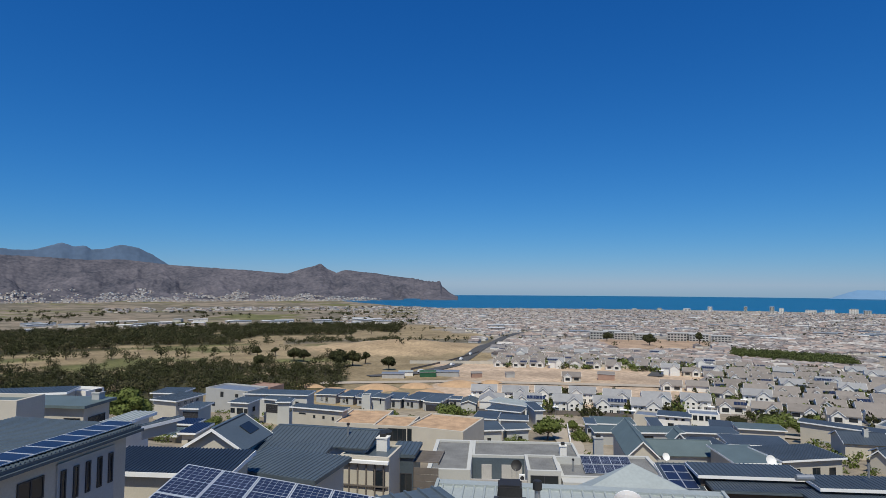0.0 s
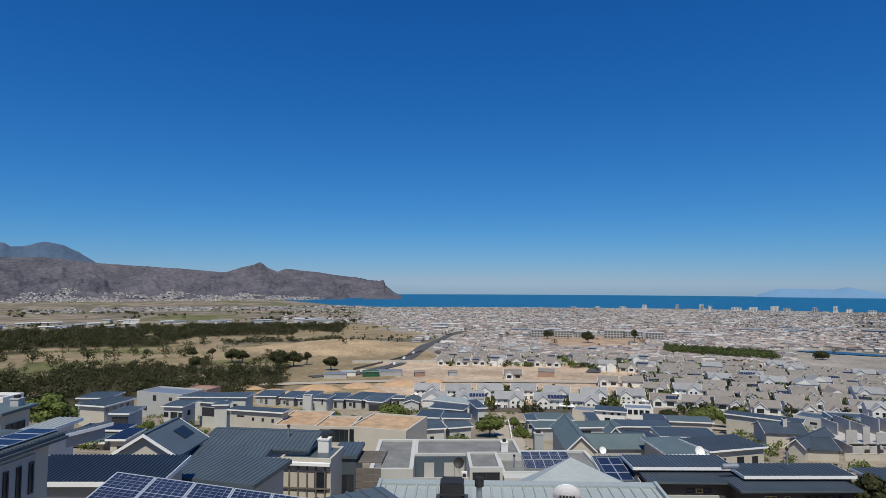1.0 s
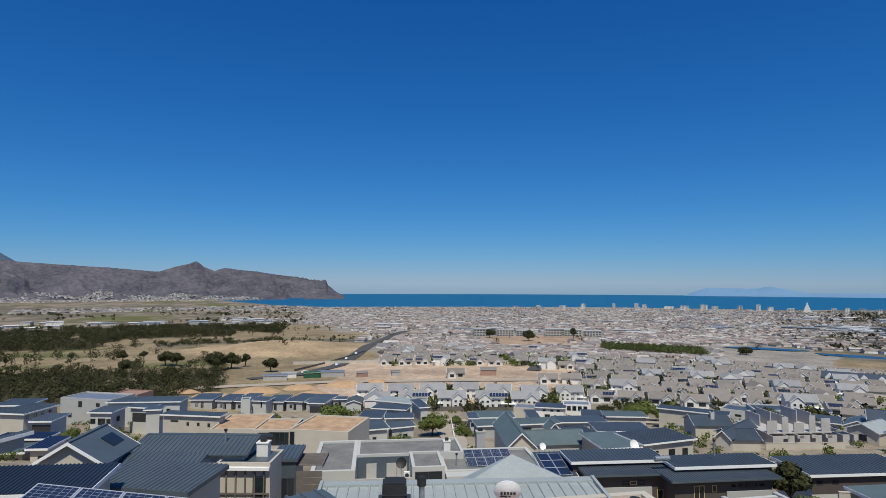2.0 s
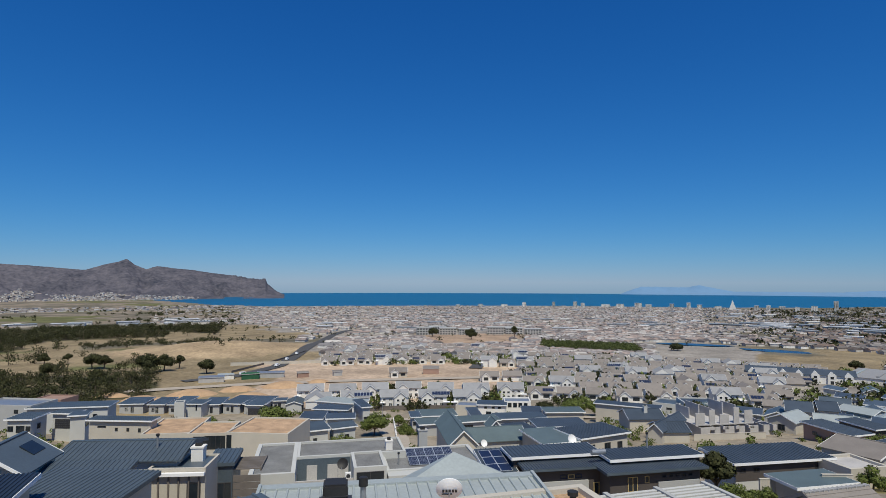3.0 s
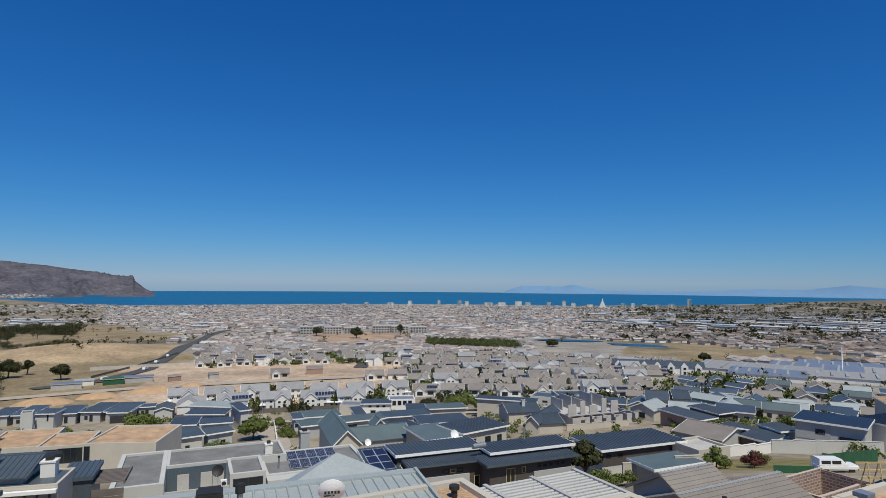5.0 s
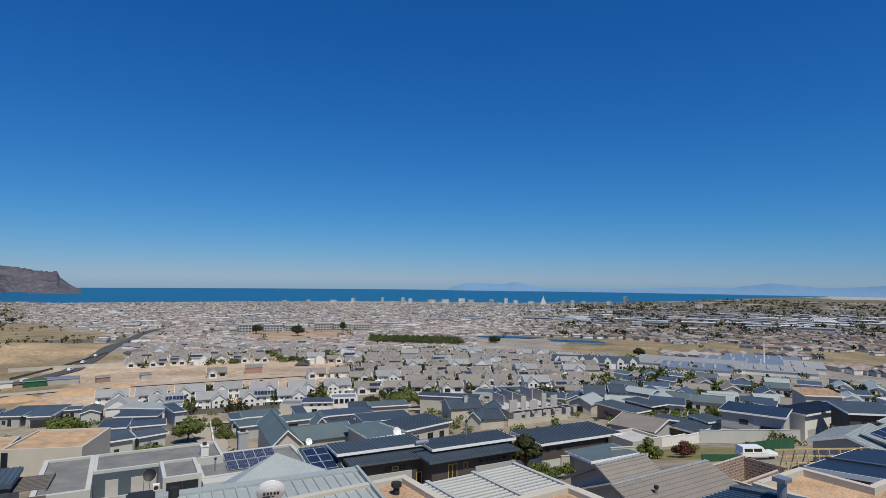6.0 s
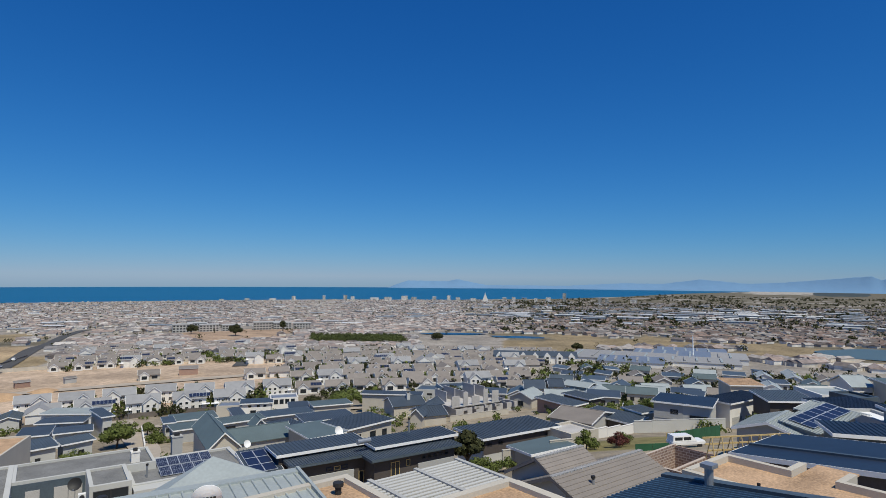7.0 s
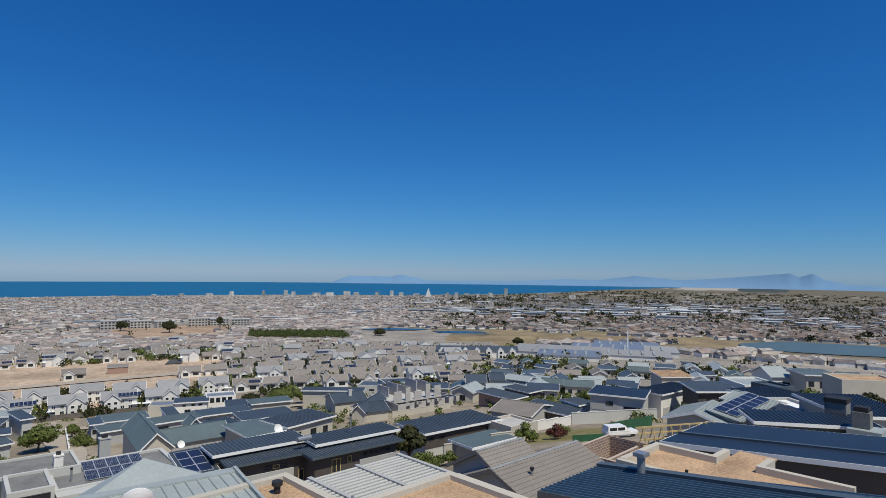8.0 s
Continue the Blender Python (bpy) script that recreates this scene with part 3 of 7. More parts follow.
# ---- houses: the kit ----
def window(parent, side, at, z, w, h, half, mullions=1, frame_mat=None):
    """A window or glass door on a wall: frame with its panes. side: front, back, left or right; half: distance of that wall's face."""
    frame_mat = frame_mat or FRAME
    bm = bmesh.new()
    b = 0.07
    xs = [-w / 2, -w / 2 + b]
    for i in range(mullions):
        c = -w / 2 + b / 2 + (w - b) * (i + 1) / (mullions + 1)
        xs += [c - b / 2, c + b / 2]
    xs += [w / 2 - b, w / 2]
    zs = [-h / 2, -h / 2 + b, h / 2 - b, h / 2]
    v = {(i, k, s): bm.verts.new((xs[i], (-0.05, 0.02)[s], zs[k])) for i in range(len(xs)) for k in range(4) for s in (0, 1)}
    bars = [(i, k) for i in range(len(xs) - 1) for k in range(3) if k != 1 or i % 2 == 0]
    for i, k in bars:
        bm.faces.new([v[q] for q in ((i, k, 0), (i + 1, k, 0), (i + 1, k + 1, 0), (i, k + 1, 0))])
        bm.faces.new([v[q] for q in ((i, k, 1), (i, k + 1, 1), (i + 1, k + 1, 1), (i + 1, k, 1))])
        for di, dk, a, e in ((-1, 0, (i, k), (i, k + 1)), (1, 0, (i + 1, k + 1), (i + 1, k)), (0, -1, (i + 1, k), (i, k)), (0, 1, (i, k + 1), (i + 1, k + 1))):
            if (i + di, k + dk) not in bars:
                bm.faces.new([v[q] for q in ((*a, 0), (*e, 0), (*e, 1), (*a, 1))])
    turn = {"front": 0, "right": 90, "back": 180, "left": 270}[side]
    ob = part("window", bm, frame_mat, parent)
    ob.matrix_basis = pose(0, 0, 0, 0, 0, turn) @ pose(at, -half, z)
    for i in range(1, len(xs) - 1, 2):
        part("pane", box(xs[i], xs[i + 1], -0.02, 0.0, zs[1], zs[2]), GLASS, ob)
    return ob


def garage(parent, side, at, w, h, half, material):
    bm = bmesh.new()
    n = 5
    for i in range(n):
        bx(bm, -w / 2, w / 2, -0.05, 0.0, h * i / n + 0.015, h * (i + 1) / n - 0.015)
    turn = {"front": 0, "right": 90, "back": 180, "left": 270}[side]
    ob = part("garage_door", bm, material, parent)
    ob.matrix_basis = pose(0, 0, 0, 0, 0, turn) @ pose(at, -half, 0.05)
    return ob


def slope_sheet(x0, x1, y0, y1, z0, z1, thick, rib, along="y"):
    """A roof sheet rising from z0 at y0 to z1 at y1, folded into standing seams: one connected skin."""
    prof = [(x0, 0.0)]
    if rib:
        n = max(2, int((x1 - x0) / rib))
        for i in range(n):
            c = x0 + (x1 - x0) * (i + 0.5) / n
            prof += [(c - 0.05, 0.0), (c - 0.03, 0.06), (c + 0.03, 0.06), (c + 0.05, 0.0)]
    prof.append((x1, 0.0))
    bm = bmesh.new()
    f = [bm.verts.new((px, y0, z0 + thick + u)) for px, u in prof]
    k = [bm.verts.new((px, y1, z1 + thick + u)) for px, u in prof]
    c = [bm.verts.new(p) for p in ((x0, y0, z0), (x1, y0, z0), (x1, y1, z1), (x0, y1, z1))]
    for i in range(len(prof) - 1):
        bm.faces.new((f[i], f[i + 1], k[i + 1], k[i]))
    bm.faces.new(c[::-1])
    bm.faces.new([c[0], c[1]] + f[::-1])
    bm.faces.new([c[2], c[3]] + k)
    bm.faces.new((c[3], c[0], f[0], k[0]))
    bm.faces.new((c[1], c[2], k[-1], f[-1]))
    return bm


def house(name, label, x, y, rz, w, d, z, h, rise=0.0, wall=None, roof=None, over=0.5, rib=0.45, edge=None, foot=4.0, group=""):
    """A house under one sheet roof that rises by rise from front to back; its eaves stand at z, h above its floor. Returns the thing."""
    wall, roof, edge = wall or PALE, roof or NAVY, edge or TRIM
    ob = thing(name, pose(x, y, z - h, 0, 0, rz), label, "house", group)
    a, b = w / 2 - over, d / 2 - over
    k = rise / d * over
    part("wall", box(-a, a, -b, b, -foot, (h + k, h + k, h + rise - k, h + rise - k)), wall, ob)
    part("roof", slope_sheet(-w / 2, w / 2, -d / 2, d / 2, h, h + rise, 0.1, rib), roof, ob)
    bm = bmesh.new()
    bx(bm, -w / 2 - 0.02, w / 2 + 0.02, -d / 2 - 0.06, -d / 2 - 0.004, h - 0.2, h + 0.09)
    bx(bm, w / 2 + 0.004, w / 2 + 0.05, -d / 2 - 0.06, d / 2, (h - 0.2, h - 0.2, h + rise - 0.2, h + rise - 0.2), (h + 0.09, h + 0.09, h + rise + 0.09, h + rise + 0.09))
    bx(bm, -w / 2 - 0.05, -w / 2 - 0.004, -d / 2 - 0.06, d / 2, (h - 0.2, h - 0.2, h + rise - 0.2, h + rise - 0.2), (h + 0.09, h + 0.09, h + rise + 0.09, h + rise + 0.09))
    part("fascia", bm, edge, ob)
    return ob


def parapet_house(name, label, x, y, rz, w, d, z, h, wall=None, top=None, foot=4.0, lip=0.35, high=0.3):
    """A flat-roofed house behind a parapet whose top stands at z."""
    wall, top = wall or PALE, top or GRAVEL
    ob = thing(name, pose(x, y, z - h, 0, 0, rz), label, "house")
    a, b = w / 2, d / 2
    bm = box(-a, a, -b, b, -foot, h - high - 0.05)
    bx(bm, -a, a, -b, -b + lip, h - high - 0.05, h)
    bx(bm, -a, a, b - lip, b, h - high - 0.05, h)
    bx(bm, -a, -a + lip, -b + lip, b - lip, h - high - 0.05, h)
    bx(bm, a - lip, a, -b + lip, b - lip, h - high - 0.05, h)
    part("wall", bm, wall, ob)
    part("roof", box(-a + lip, a - lip, -b + lip, b - lip, h - high - 0.045, h - high), top, ob)
    return ob


def gable_house(name, label, x, y, rz, w, d, z, h, rise, wall=None, roof=None, rib=0.45, over=0.4, foot=4.0, edge=None):
    """A house with a ridge along its own x; eaves at z; gable ends with barge boards."""
    wall, roof, edge = wall or PALE, roof or NAVY, edge or TRIM
    ob = thing(name, pose(x, y, z - h, 0, 0, rz), label, "house")
    a, b = w / 2 - over, d / 2 - over
    bm = box(-a, a, -b, b, -foot, h)
    for s in (-a, a - 0.2):
        f = [bm.verts.new(p) for p in ((s, -b, h), (s, b, h), (s, 0, h + rise * b / (d / 2)), (s + 0.2, -b, h), (s + 0.2, b, h), (s + 0.2, 0, h + rise * b / (d / 2)))]
        bm.faces.new((f[0], f[2], f[1])), bm.faces.new((f[3], f[4], f[5]))
        bm.faces.new((f[0], f[3], f[5], f[2])), bm.faces.new((f[1], f[2], f[5], f[4]))
    part("wall", bm, wall, ob)
    part("roof", slope_sheet(-w / 2, w / 2, -d / 2, -0.02, h - 0.1, h + rise - 0.1, 0.1, rib), roof, ob)
    back = part("roof", slope_sheet(-w / 2, w / 2, -d / 2, -0.02, h - 0.1, h + rise - 0.1, 0.1, rib), roof, ob)
    back.matrix_basis = pose(0, 0, 0, 0, 0, 180)
    for s in (-1, 1):
        bm = bmesh.new()
        for t in (-1, 1):
            q = ((t * d / 2, h - 0.22), (0, h + rise - 0.22))
            X = (s * (w / 2 + 0.005), s * (w / 2 + 0.05))
            v = [bm.verts.new((xx, yy, zz + up)) for up in (0, 0.26) for xx in X for yy, zz in q]
            for f in ((0, 1, 3, 2), (4, 6, 7, 5), (0, 4, 5, 1), (2, 3, 7, 6), (0, 2, 6, 4), (1, 5, 7, 3)):
                bm.faces.new([v[i] for i in f])
        bmesh.ops.recalc_face_normals(bm, faces=bm.faces)
        part("barge_board", bm, edge, ob)
    part("ridge_cap", box(-w / 2, w / 2, -0.16, 0.16, h + rise - 0.06, h + rise + 0.05), roof, ob)
    return ob


def chimney(parent, x, y, z0, z1, w=0.9, d=0.9, material=None):
    bm = box(x - w / 2, x + w / 2, y - d / 2, y + d / 2, z0, z1 - 0.12)
    bx(bm, x - w / 2 - 0.06, x + w / 2 + 0.06, y - d / 2 - 0.06, y + d / 2 + 0.06, z1 - 0.12, z1)
    c = part("chimney", bm, material or WHITE, parent)
    part("cowl", box(x - w * 0.25, x + w * 0.25, y - d * 0.25, y + d * 0.25, z1, z1 + 0.3), SOOT, c)
    return c


PANEL_ME = {}


def solar_panel_meshes(w, h, near):
    """The shared meshes of one panel: frame, glass and its pale grid."""
    key = (round(w, 2), round(h, 2), near)
    if key not in PANEL_ME:
        fr, ce, gr = bmesh.new(), bmesh.new(), bmesh.new()
        b = 0.035
        for q in ((-w / 2, w / 2, 0, b), (-w / 2, w / 2, h - b, h), (-w / 2, -w / 2 + b, b, h - b), (w / 2 - b, w / 2, b, h - b)):
            bx(fr, *q, 0, 0.045)
        bx(ce, -w / 2 + b, w / 2 - b, b, h - b, 0.005, 0.036)
        nx, ny = (6, 10 if h > w else 6)
        if w > h:
            nx, ny = 10, 6
        g = 0.008 if near else 0.012
        for i in range(1, nx):
            c = -w / 2 + w * i / nx
            bx(gr, c - g / 2, c + g / 2, b, h - b, 0.037, 0.04)
        for i in range(1, ny):
            c = h * i / ny
            gg = 0.03 if near and i == ny // 2 else g
            bx(gr, -w / 2 + b, w / 2 - b, c - gg / 2, c + gg / 2, 0.037, 0.0395)
        out = []
        for nm, bm, m in (("frame", fr, GRID), ("cells", ce, CELL), ("busbar_grid", gr, GRID)):
            me = bpy.data.meshes.new(nm)
            bm.to_mesh(me)
            bm.free()
            me.materials.append(m)
            out.append(me)
        PANEL_ME[key] = out
    return PANEL_ME[key]


def solar_array(m, nx, ny, w, h, label, gap=0.02, near=True, step=0.0):
    """Rows of panels in the plane of m: x along the row, y up the slope."""
    ob = thing("solar_array", m, label, "solar panels")
    fr, ce, gr = solar_panel_meshes(w, h, near)
    for j in range(ny):
        for i in range(nx):
            p = shared("panel", ce, ob, pose((i + 0.5) * (w + gap), j * (h + gap + step), 0))
            shared("frame", fr, p)
            if near:
                shared("busbar_grid", gr, p)
    bm = bmesh.new()
    for j in range(ny):
        for k in (0.25, 0.75):
            yy = j * (h + gap + step) + k * h
            bx(bm, 0, nx * (w + gap), yy - 0.02, yy + 0.02, -0.1, 0.003)
    part("rail", bm, METAL, ob)
    return ob


def flue(x, y, z, h, r, label, cap=True):
    ob = thing("flue_pipe", pose(x, y, z), label, "flue")
    part("pipe", tube(bmesh.new(), 0, 0, -0.2, h, r), METAL, ob)
    if cap:
        part("cap", tube(tube(bmesh.new(), 0, 0, h + 0.06, h + 0.22, r * 1.5), 0, 0, h, h + 0.06, r * 0.8), SOOT, ob)
    return ob


def dish(x, y, z, r, rz, label, mark=False, material=None):
    """A satellite dish: shallow bowl, arm with feed, mast."""
    ob = thing("satellite_dish", pose(x, y, z, 0, 0, rz), label, "satellite dish")
    bm = bmesh.new()
    rings = []
    for side in (0.0, 0.02):
        for k in range(5):
            q = r * k / 4
            rings.append([bm.verts.new((q * math.cos(6.28319 * i / 24), -0.28 * q * q / r + side + 0.0, q * math.sin(6.28319 * i / 24))) for i in range(24 if k else 1)])
    for s in (0, 5):
        for k in range(4):
            A, B = rings[s + k], rings[s + k + 1]
            for i in range(24):
                j = (i + 1) % 24
                bm.faces.new((A[0], B[i], B[j]) if len(A) == 1 else (A[i], B[i], B[j], A[j]))
    for i in range(24):
        bm.faces.new((rings[4][i], rings[9][i], rings[9][(i + 1) % 24], rings[4][(i + 1) % 24]))
    bmesh.ops.recalc_face_normals(bm, faces=bm.faces)
    bowl = part("bowl", bm, material or TRIM, ob)
    bowl.matrix_basis = pose(0, 0, r + 0.5, -25)
    part("arm", limb(bmesh.new(), (0, 0, 0.55), (0, -r * 1.1, r * 0.55 + 0.4), 0.02, 0.02), METAL, ob)
    part("feed", tube(bmesh.new(), 0, -r * 1.1, r * 0.55 + 0.38, r * 0.55 + 0.55, 0.05), METAL, ob)
    part("mast", tube(bmesh.new(), 0, 0.08, -0.3, r + 0.5, 0.03), METAL, ob)
    if mark:
        bm = bmesh.new()
        for i, wd in enumerate((0.10, 0.09, 0.10, 0.09, 0.09)):
            bx(bm, -0.27 + i * 0.11, -0.27 + i * 0.11 + wd * 0.8, 0.024, 0.03, -0.02, 0.10)
        bx(bm, -0.1, 0.26, 0.024, 0.03, -0.12, -0.07)
        part("marking", bm, FRAME, ob, "dark printed bars").matrix_basis = pose(0, 0.0, r + 0.5, -25)
    return ob


TREE_N = [0]


def tree(x, y, h, w, label, leaves=None, count=900, name="tree", z=None):
    """A tree: tapered trunk, limbs, a crown of leaf clumps with gaps."""
    TREE_N[0] += 1
    rnd = np.random.default_rng(100 + TREE_N[0])
    z = float(land(x, y)) if z is None else z
    ob = thing(name, pose(x, y, z, 0, 0, rnd.uniform(0, 360)), label, "tree" if name == "tree" else "shrub")
    bm, lumps = bmesh.new(), []
    limb(bm, (0, 0, -0.5), (0.05 * w, 0, h * 0.45), 0.045 * h, 0.03 * h, 7)
    for i in range(8):
        a, e = 6.28319 * i / 8 + rnd.uniform(-0.3, 0.3), rnd.uniform(0.3, 0.9)
        p = (math.cos(a) * w * 0.3 * rnd.uniform(0.6, 1.2), math.sin(a) * w * 0.3 * rnd.uniform(0.6, 1.2), h * (0.35 + 0.42 * e))
        if name == "shrub":
            p = (p[0] * 1.3, p[1] * 1.3, h * (0.08 + 0.6 * e))
        limb(bm, (0.05 * w, 0, h * 0.3), p, 0.022 * h, 0.008 * h, 5)
        lumps.append((*p, w * rnd.uniform(0.17, 0.27)))
    lumps.append((0, 0, h * 0.78, w * 0.26))
    part("trunk", bm, BARK, ob)
    V = leaf_cloud(rnd, lumps, int(count * 2.6), 0.0185 * (w + h)).reshape(-1, 3)
    c = sheet("crown", V, np.arange(len(V)).reshape(-1, 4), [leaves or LEAF])
    c.parent = ob
    return ob


# ---- the gabled estate ----
def estate_house(name, label, roof_mat, wall_mat, flip, panels, tall):
    """One-and-a-half-storey house: ridge along x, white front gable, windows; built once and copied."""
    ob = thing(name, pose(0, 0, 0), label, "house", "gabled estate houses")
    w, d, h, rise = (10.5, 7.0, 4.2, 2.1) if tall else (9.8, 7.0, 2.5, 2.0)
    part("wall", box(-w / 2 + 0.3, w / 2 - 0.3, -d / 2 + 0.3, d / 2 - 0.3, -4, h), wall_mat, ob)
    for s in (-1, 1):
        bm = bmesh.new()
        v = [bm.verts.new(p) for p in ((s * w / 2, -d / 2, h), (s * w / 2, d / 2, h), (s * w / 2, 0, h + rise), (s * (w / 2 - 0.2), -d / 2, h), (s * (w / 2 - 0.2), d / 2, h), (s * (w / 2 - 0.2), 0, h + rise))]
        for f in ((0, 1, 2), (3, 5, 4), (0, 3, 4, 1), (1, 4, 5, 2), (2, 5, 3, 0)):
            bm.faces.new([v[i] for i in f])
        bmesh.ops.recalc_face_normals(bm, faces=bm.faces)
        part("gable", bm, WHITE, ob)
    for turn in (0, 180):
        p = part("roof", slope_sheet(-w / 2 + 0.1, w / 2 - 0.1, -d / 2 - 0.25, -0.01, h - 0.05, h + rise, 0.1, 0), roof_mat, ob)
        p.matrix_basis = pose(0, 0, 0, 0, 0, turn)
    # front wing with its gable
    c, gw, gd, gr = (2.0 * flip, 4.4, 1.6, 1.75) if tall else (1.9 * flip, 3.8, 1.4, 1.55)
    part("front_wing", box(c - gw / 2, c + gw / 2, -d / 2 - gd, -d / 2 + 0.3, -4, h), WHITE, ob)
    bm = bmesh.new()
    y0, y1 = -d / 2 - gd - 0.25, -0.4
    for s in (-1, 1):
        v = [bm.verts.new(p) for p in ((c + s * (gw / 2 + 0.25), y0, h - 0.1), (c, y0, h + gr), (c, y1, h + gr), (c + s * (gw / 2 + 0.25), y1, h - 0.1),
                                       (c + s * (gw / 2 + 0.25), y0, h + 0.05), (c, y0, h + gr + 0.15), (c, y1, h + gr + 0.15), (c + s * (gw / 2 + 0.25), y1, h + 0.05))]
        for f in ((0, 1, 2, 3), (4, 7, 6, 5), (0, 4, 5, 1), (0, 3, 7, 4), (3, 2, 6, 7)):
            bm.faces.new([v[i] for i in f])
    bmesh.ops.recalc_face_normals(bm, faces=bm.faces)
    part("front_roof", bm, roof_mat, ob)
    bm = bmesh.new()
    y2 = -d / 2 - gd
    v = [bm.verts.new(p) for p in ((c - gw / 2, y2, h), (c + gw / 2, y2, h), (c, y2, h + gr - 0.15), (c - gw / 2, y2 + 0.2, h), (c + gw / 2, y2 + 0.2, h), (c, y2 + 0.2, h + gr - 0.15))]
    for f in ((0, 1, 2), (3, 5, 4), (0, 2, 5, 3), (1, 4, 5, 2)):
        bm.faces.new([v[i] for i in f])
    part("front_gable", bm, WHITE, ob)
    bm = bmesh.new()
    for s in (-1, 1):
        q = ((c + s * (gw / 2 + 0.3), h - 0.2), (c, h + gr + 0.05))
        v = [bm.verts.new((xx, yy, zz + up)) for up in (0, 0.26) for yy in (y0 - 0.05, y0 - 0.005) for xx, zz in q]
        for f in ((0, 1, 3, 2), (4, 6, 7, 5), (0, 4, 5, 1), (2, 3, 7, 6), (0, 2, 6, 4), (1, 5, 7, 3)):
            bm.faces.new([v[i] for i in f])
    bmesh.ops.recalc_face_normals(bm, faces=bm.faces)
    part("barge_board", bm, TRIM, ob)
    if tall:
        window(ob, "front", c - 0.9, 1.5, 1.0, 1.3, d / 2 + gd, 0, TRIM)
        window(ob, "front", c + 0.9, 1.5, 1.0, 1.3, d / 2 + gd, 0, TRIM)
        for k in (-1.2, -3.4):
            window(ob, "front", k * flip - 0.3, 1.5, 1.1, 1.2, d / 2 - 0.3, 1, TRIM)
    else:
        part("window", box(c - 1.1, c + 1.1, y2 - 0.05, y2 + 0.02, 0.7, 2.2), GLASS, ob)
        part("window", box(-2.4 * flip - 1.2, -2.4 * flip + 1.2, -d / 2 + 0.24, -d / 2 + 0.31, 0.7, 2.0), GLASS, ob)
    if tall:
        for k in (c - 0.9, c + 0.9):
            window(ob, "front", k, 3.3, 1.0, 0.9, d / 2 + gd, 0, TRIM)
        for k in (-1.2, -3.4):
            window(ob, "front", k * flip - 0.3, 3.3, 1.0, 0.8, d / 2 - 0.3, 1, TRIM)
        part("porch", box(-4.8 * flip - 1.2, -4.8 * flip + 1.2, -d / 2 - 1.5, -d / 2 + 0.3, 2.4, 2.55), TRIM, ob)
    if panels:
        fr, ce, gr_ = solar_panel_meshes(1.05, 1.75, False)
        for i in range(6 if tall else 4):
            p = shared("solar_panel", ce, ob, pose((-5.2 if tall else -4.3) * flip + (i if flip > 0 else -i) * 1.08 + 0.4, -3.2 if tall else -2.8, h + 0.62, math.degrees(math.atan2(rise, d / 2))))
            if tall:
                shared("frame", fr, p)
    return ob


MODELS = []
for rm, wm, lab in ((GREYTILE, WHITE, "white house with grey tiled roof and white front gable"), (TAUPE, BEIGE, "beige house with taupe tiled roof and white-trimmed gable"), (TAUPE, WHITE, "white house with taupe tiled roof and front gable")):
    for fl in (-1, 1):
        for pn in (False, True):
            MODELS.append(estate_house("house", lab + (", solar panels" if pn else ""), rm, wm, fl, pn, rm is GREYTILE))
USED = set()


FAR_ESTATE = []


def put_estate(kind, x, y, rz, pn):
    k = kind * 4 + (0 if random.random() < 0.5 else 2) + (1 if pn else 0)
    m = pose(x, y, float(land(x, y)) + 0.2, 0, 0, rz)
    if math.hypot(x, y) > 352:
        FAR_ESTATE.append((k, m))
        return
    if k not in USED:
        USED.add(k)
        MODELS[k].matrix_basis = m
    else:
        copy_thing(MODELS[k], m)


random.seed(4)
ESTATE = []
ROWS = [(214, -4.5, -22, 0), (237, -4, -24, 0)]
ROWS += [(r, -24.5 + 3.5 * math.sin(r * 0.09), -47 - (r - 240) * 0.012, 1 if k % 3 else 2) for k, r in enumerate((240, 259, 277, 295, 313, 331, 349, 367, 385, 403, 421))]
ROWS += [(380, -5.6, -17, 2), (397, -5.8, -17, 1), (416, -6, -16.8, 2), (433, -6, -16.5, 1), (455, -6.2, -22, 1), (473, -6, -22, 2), (492, -6.4, -20, 1), (436, -18.4, -24, 1), (412, -18.6, -22, 2), (390, -18.4, -21, 1)]
for r, a0, a1, kind in ROWS:
    a = a0
    while a > a1:
        x, y = polar(a, r + random.uniform(-2.5, 2.5))
        other = random.random()
        put_estate(kind if kind == 0 or other < 0.62 else (0 if other < 0.72 else 2), x, y, a * 0.6 - 4 + random.uniform(-4, 4) + (180 if random.random() < 0.12 else 90 if random.random() < 0.14 else 0), random.random() < 0.2)
        a -= math.degrees((random.uniform(12.3, 14.0) if kind == 0 else random.uniform(10.6, 12.0)) / r)


def joined_estate(name, label, spots):
    """The estate's farther houses, past counting, as one mesh built from the models' parts."""
    mats, V, F, X, n = [], [], [], [], 0
    for k, m in spots:
        for o in MODELS[k].children:
            me = o.data
            if me.materials[0] not in mats:
                mats.append(me.materials[0])
            slot, w = mats.index(me.materials[0]), np.array(m @ o.matrix_basis)
            co = np.empty(len(me.vertices) * 3)
            me.vertices.foreach_get("co", co)
            V.append(co.reshape(-1, 3) @ w[:3, :3].T + w[:3, 3])
            for f in me.polygons:
                F.append(tuple(n + q for q in f.vertices))
                X.append(slot)
            n += len(me.vertices)
    me = bpy.data.meshes.new(name)
    me.from_pydata(np.concatenate(V).tolist(), [], F)
    for q in mats:
        me.materials.append(q)
    me.polygons.foreach_set("material_index", np.array(X, np.int32))
    return tagged(new(name, me), label, "houses", kind="stuff")


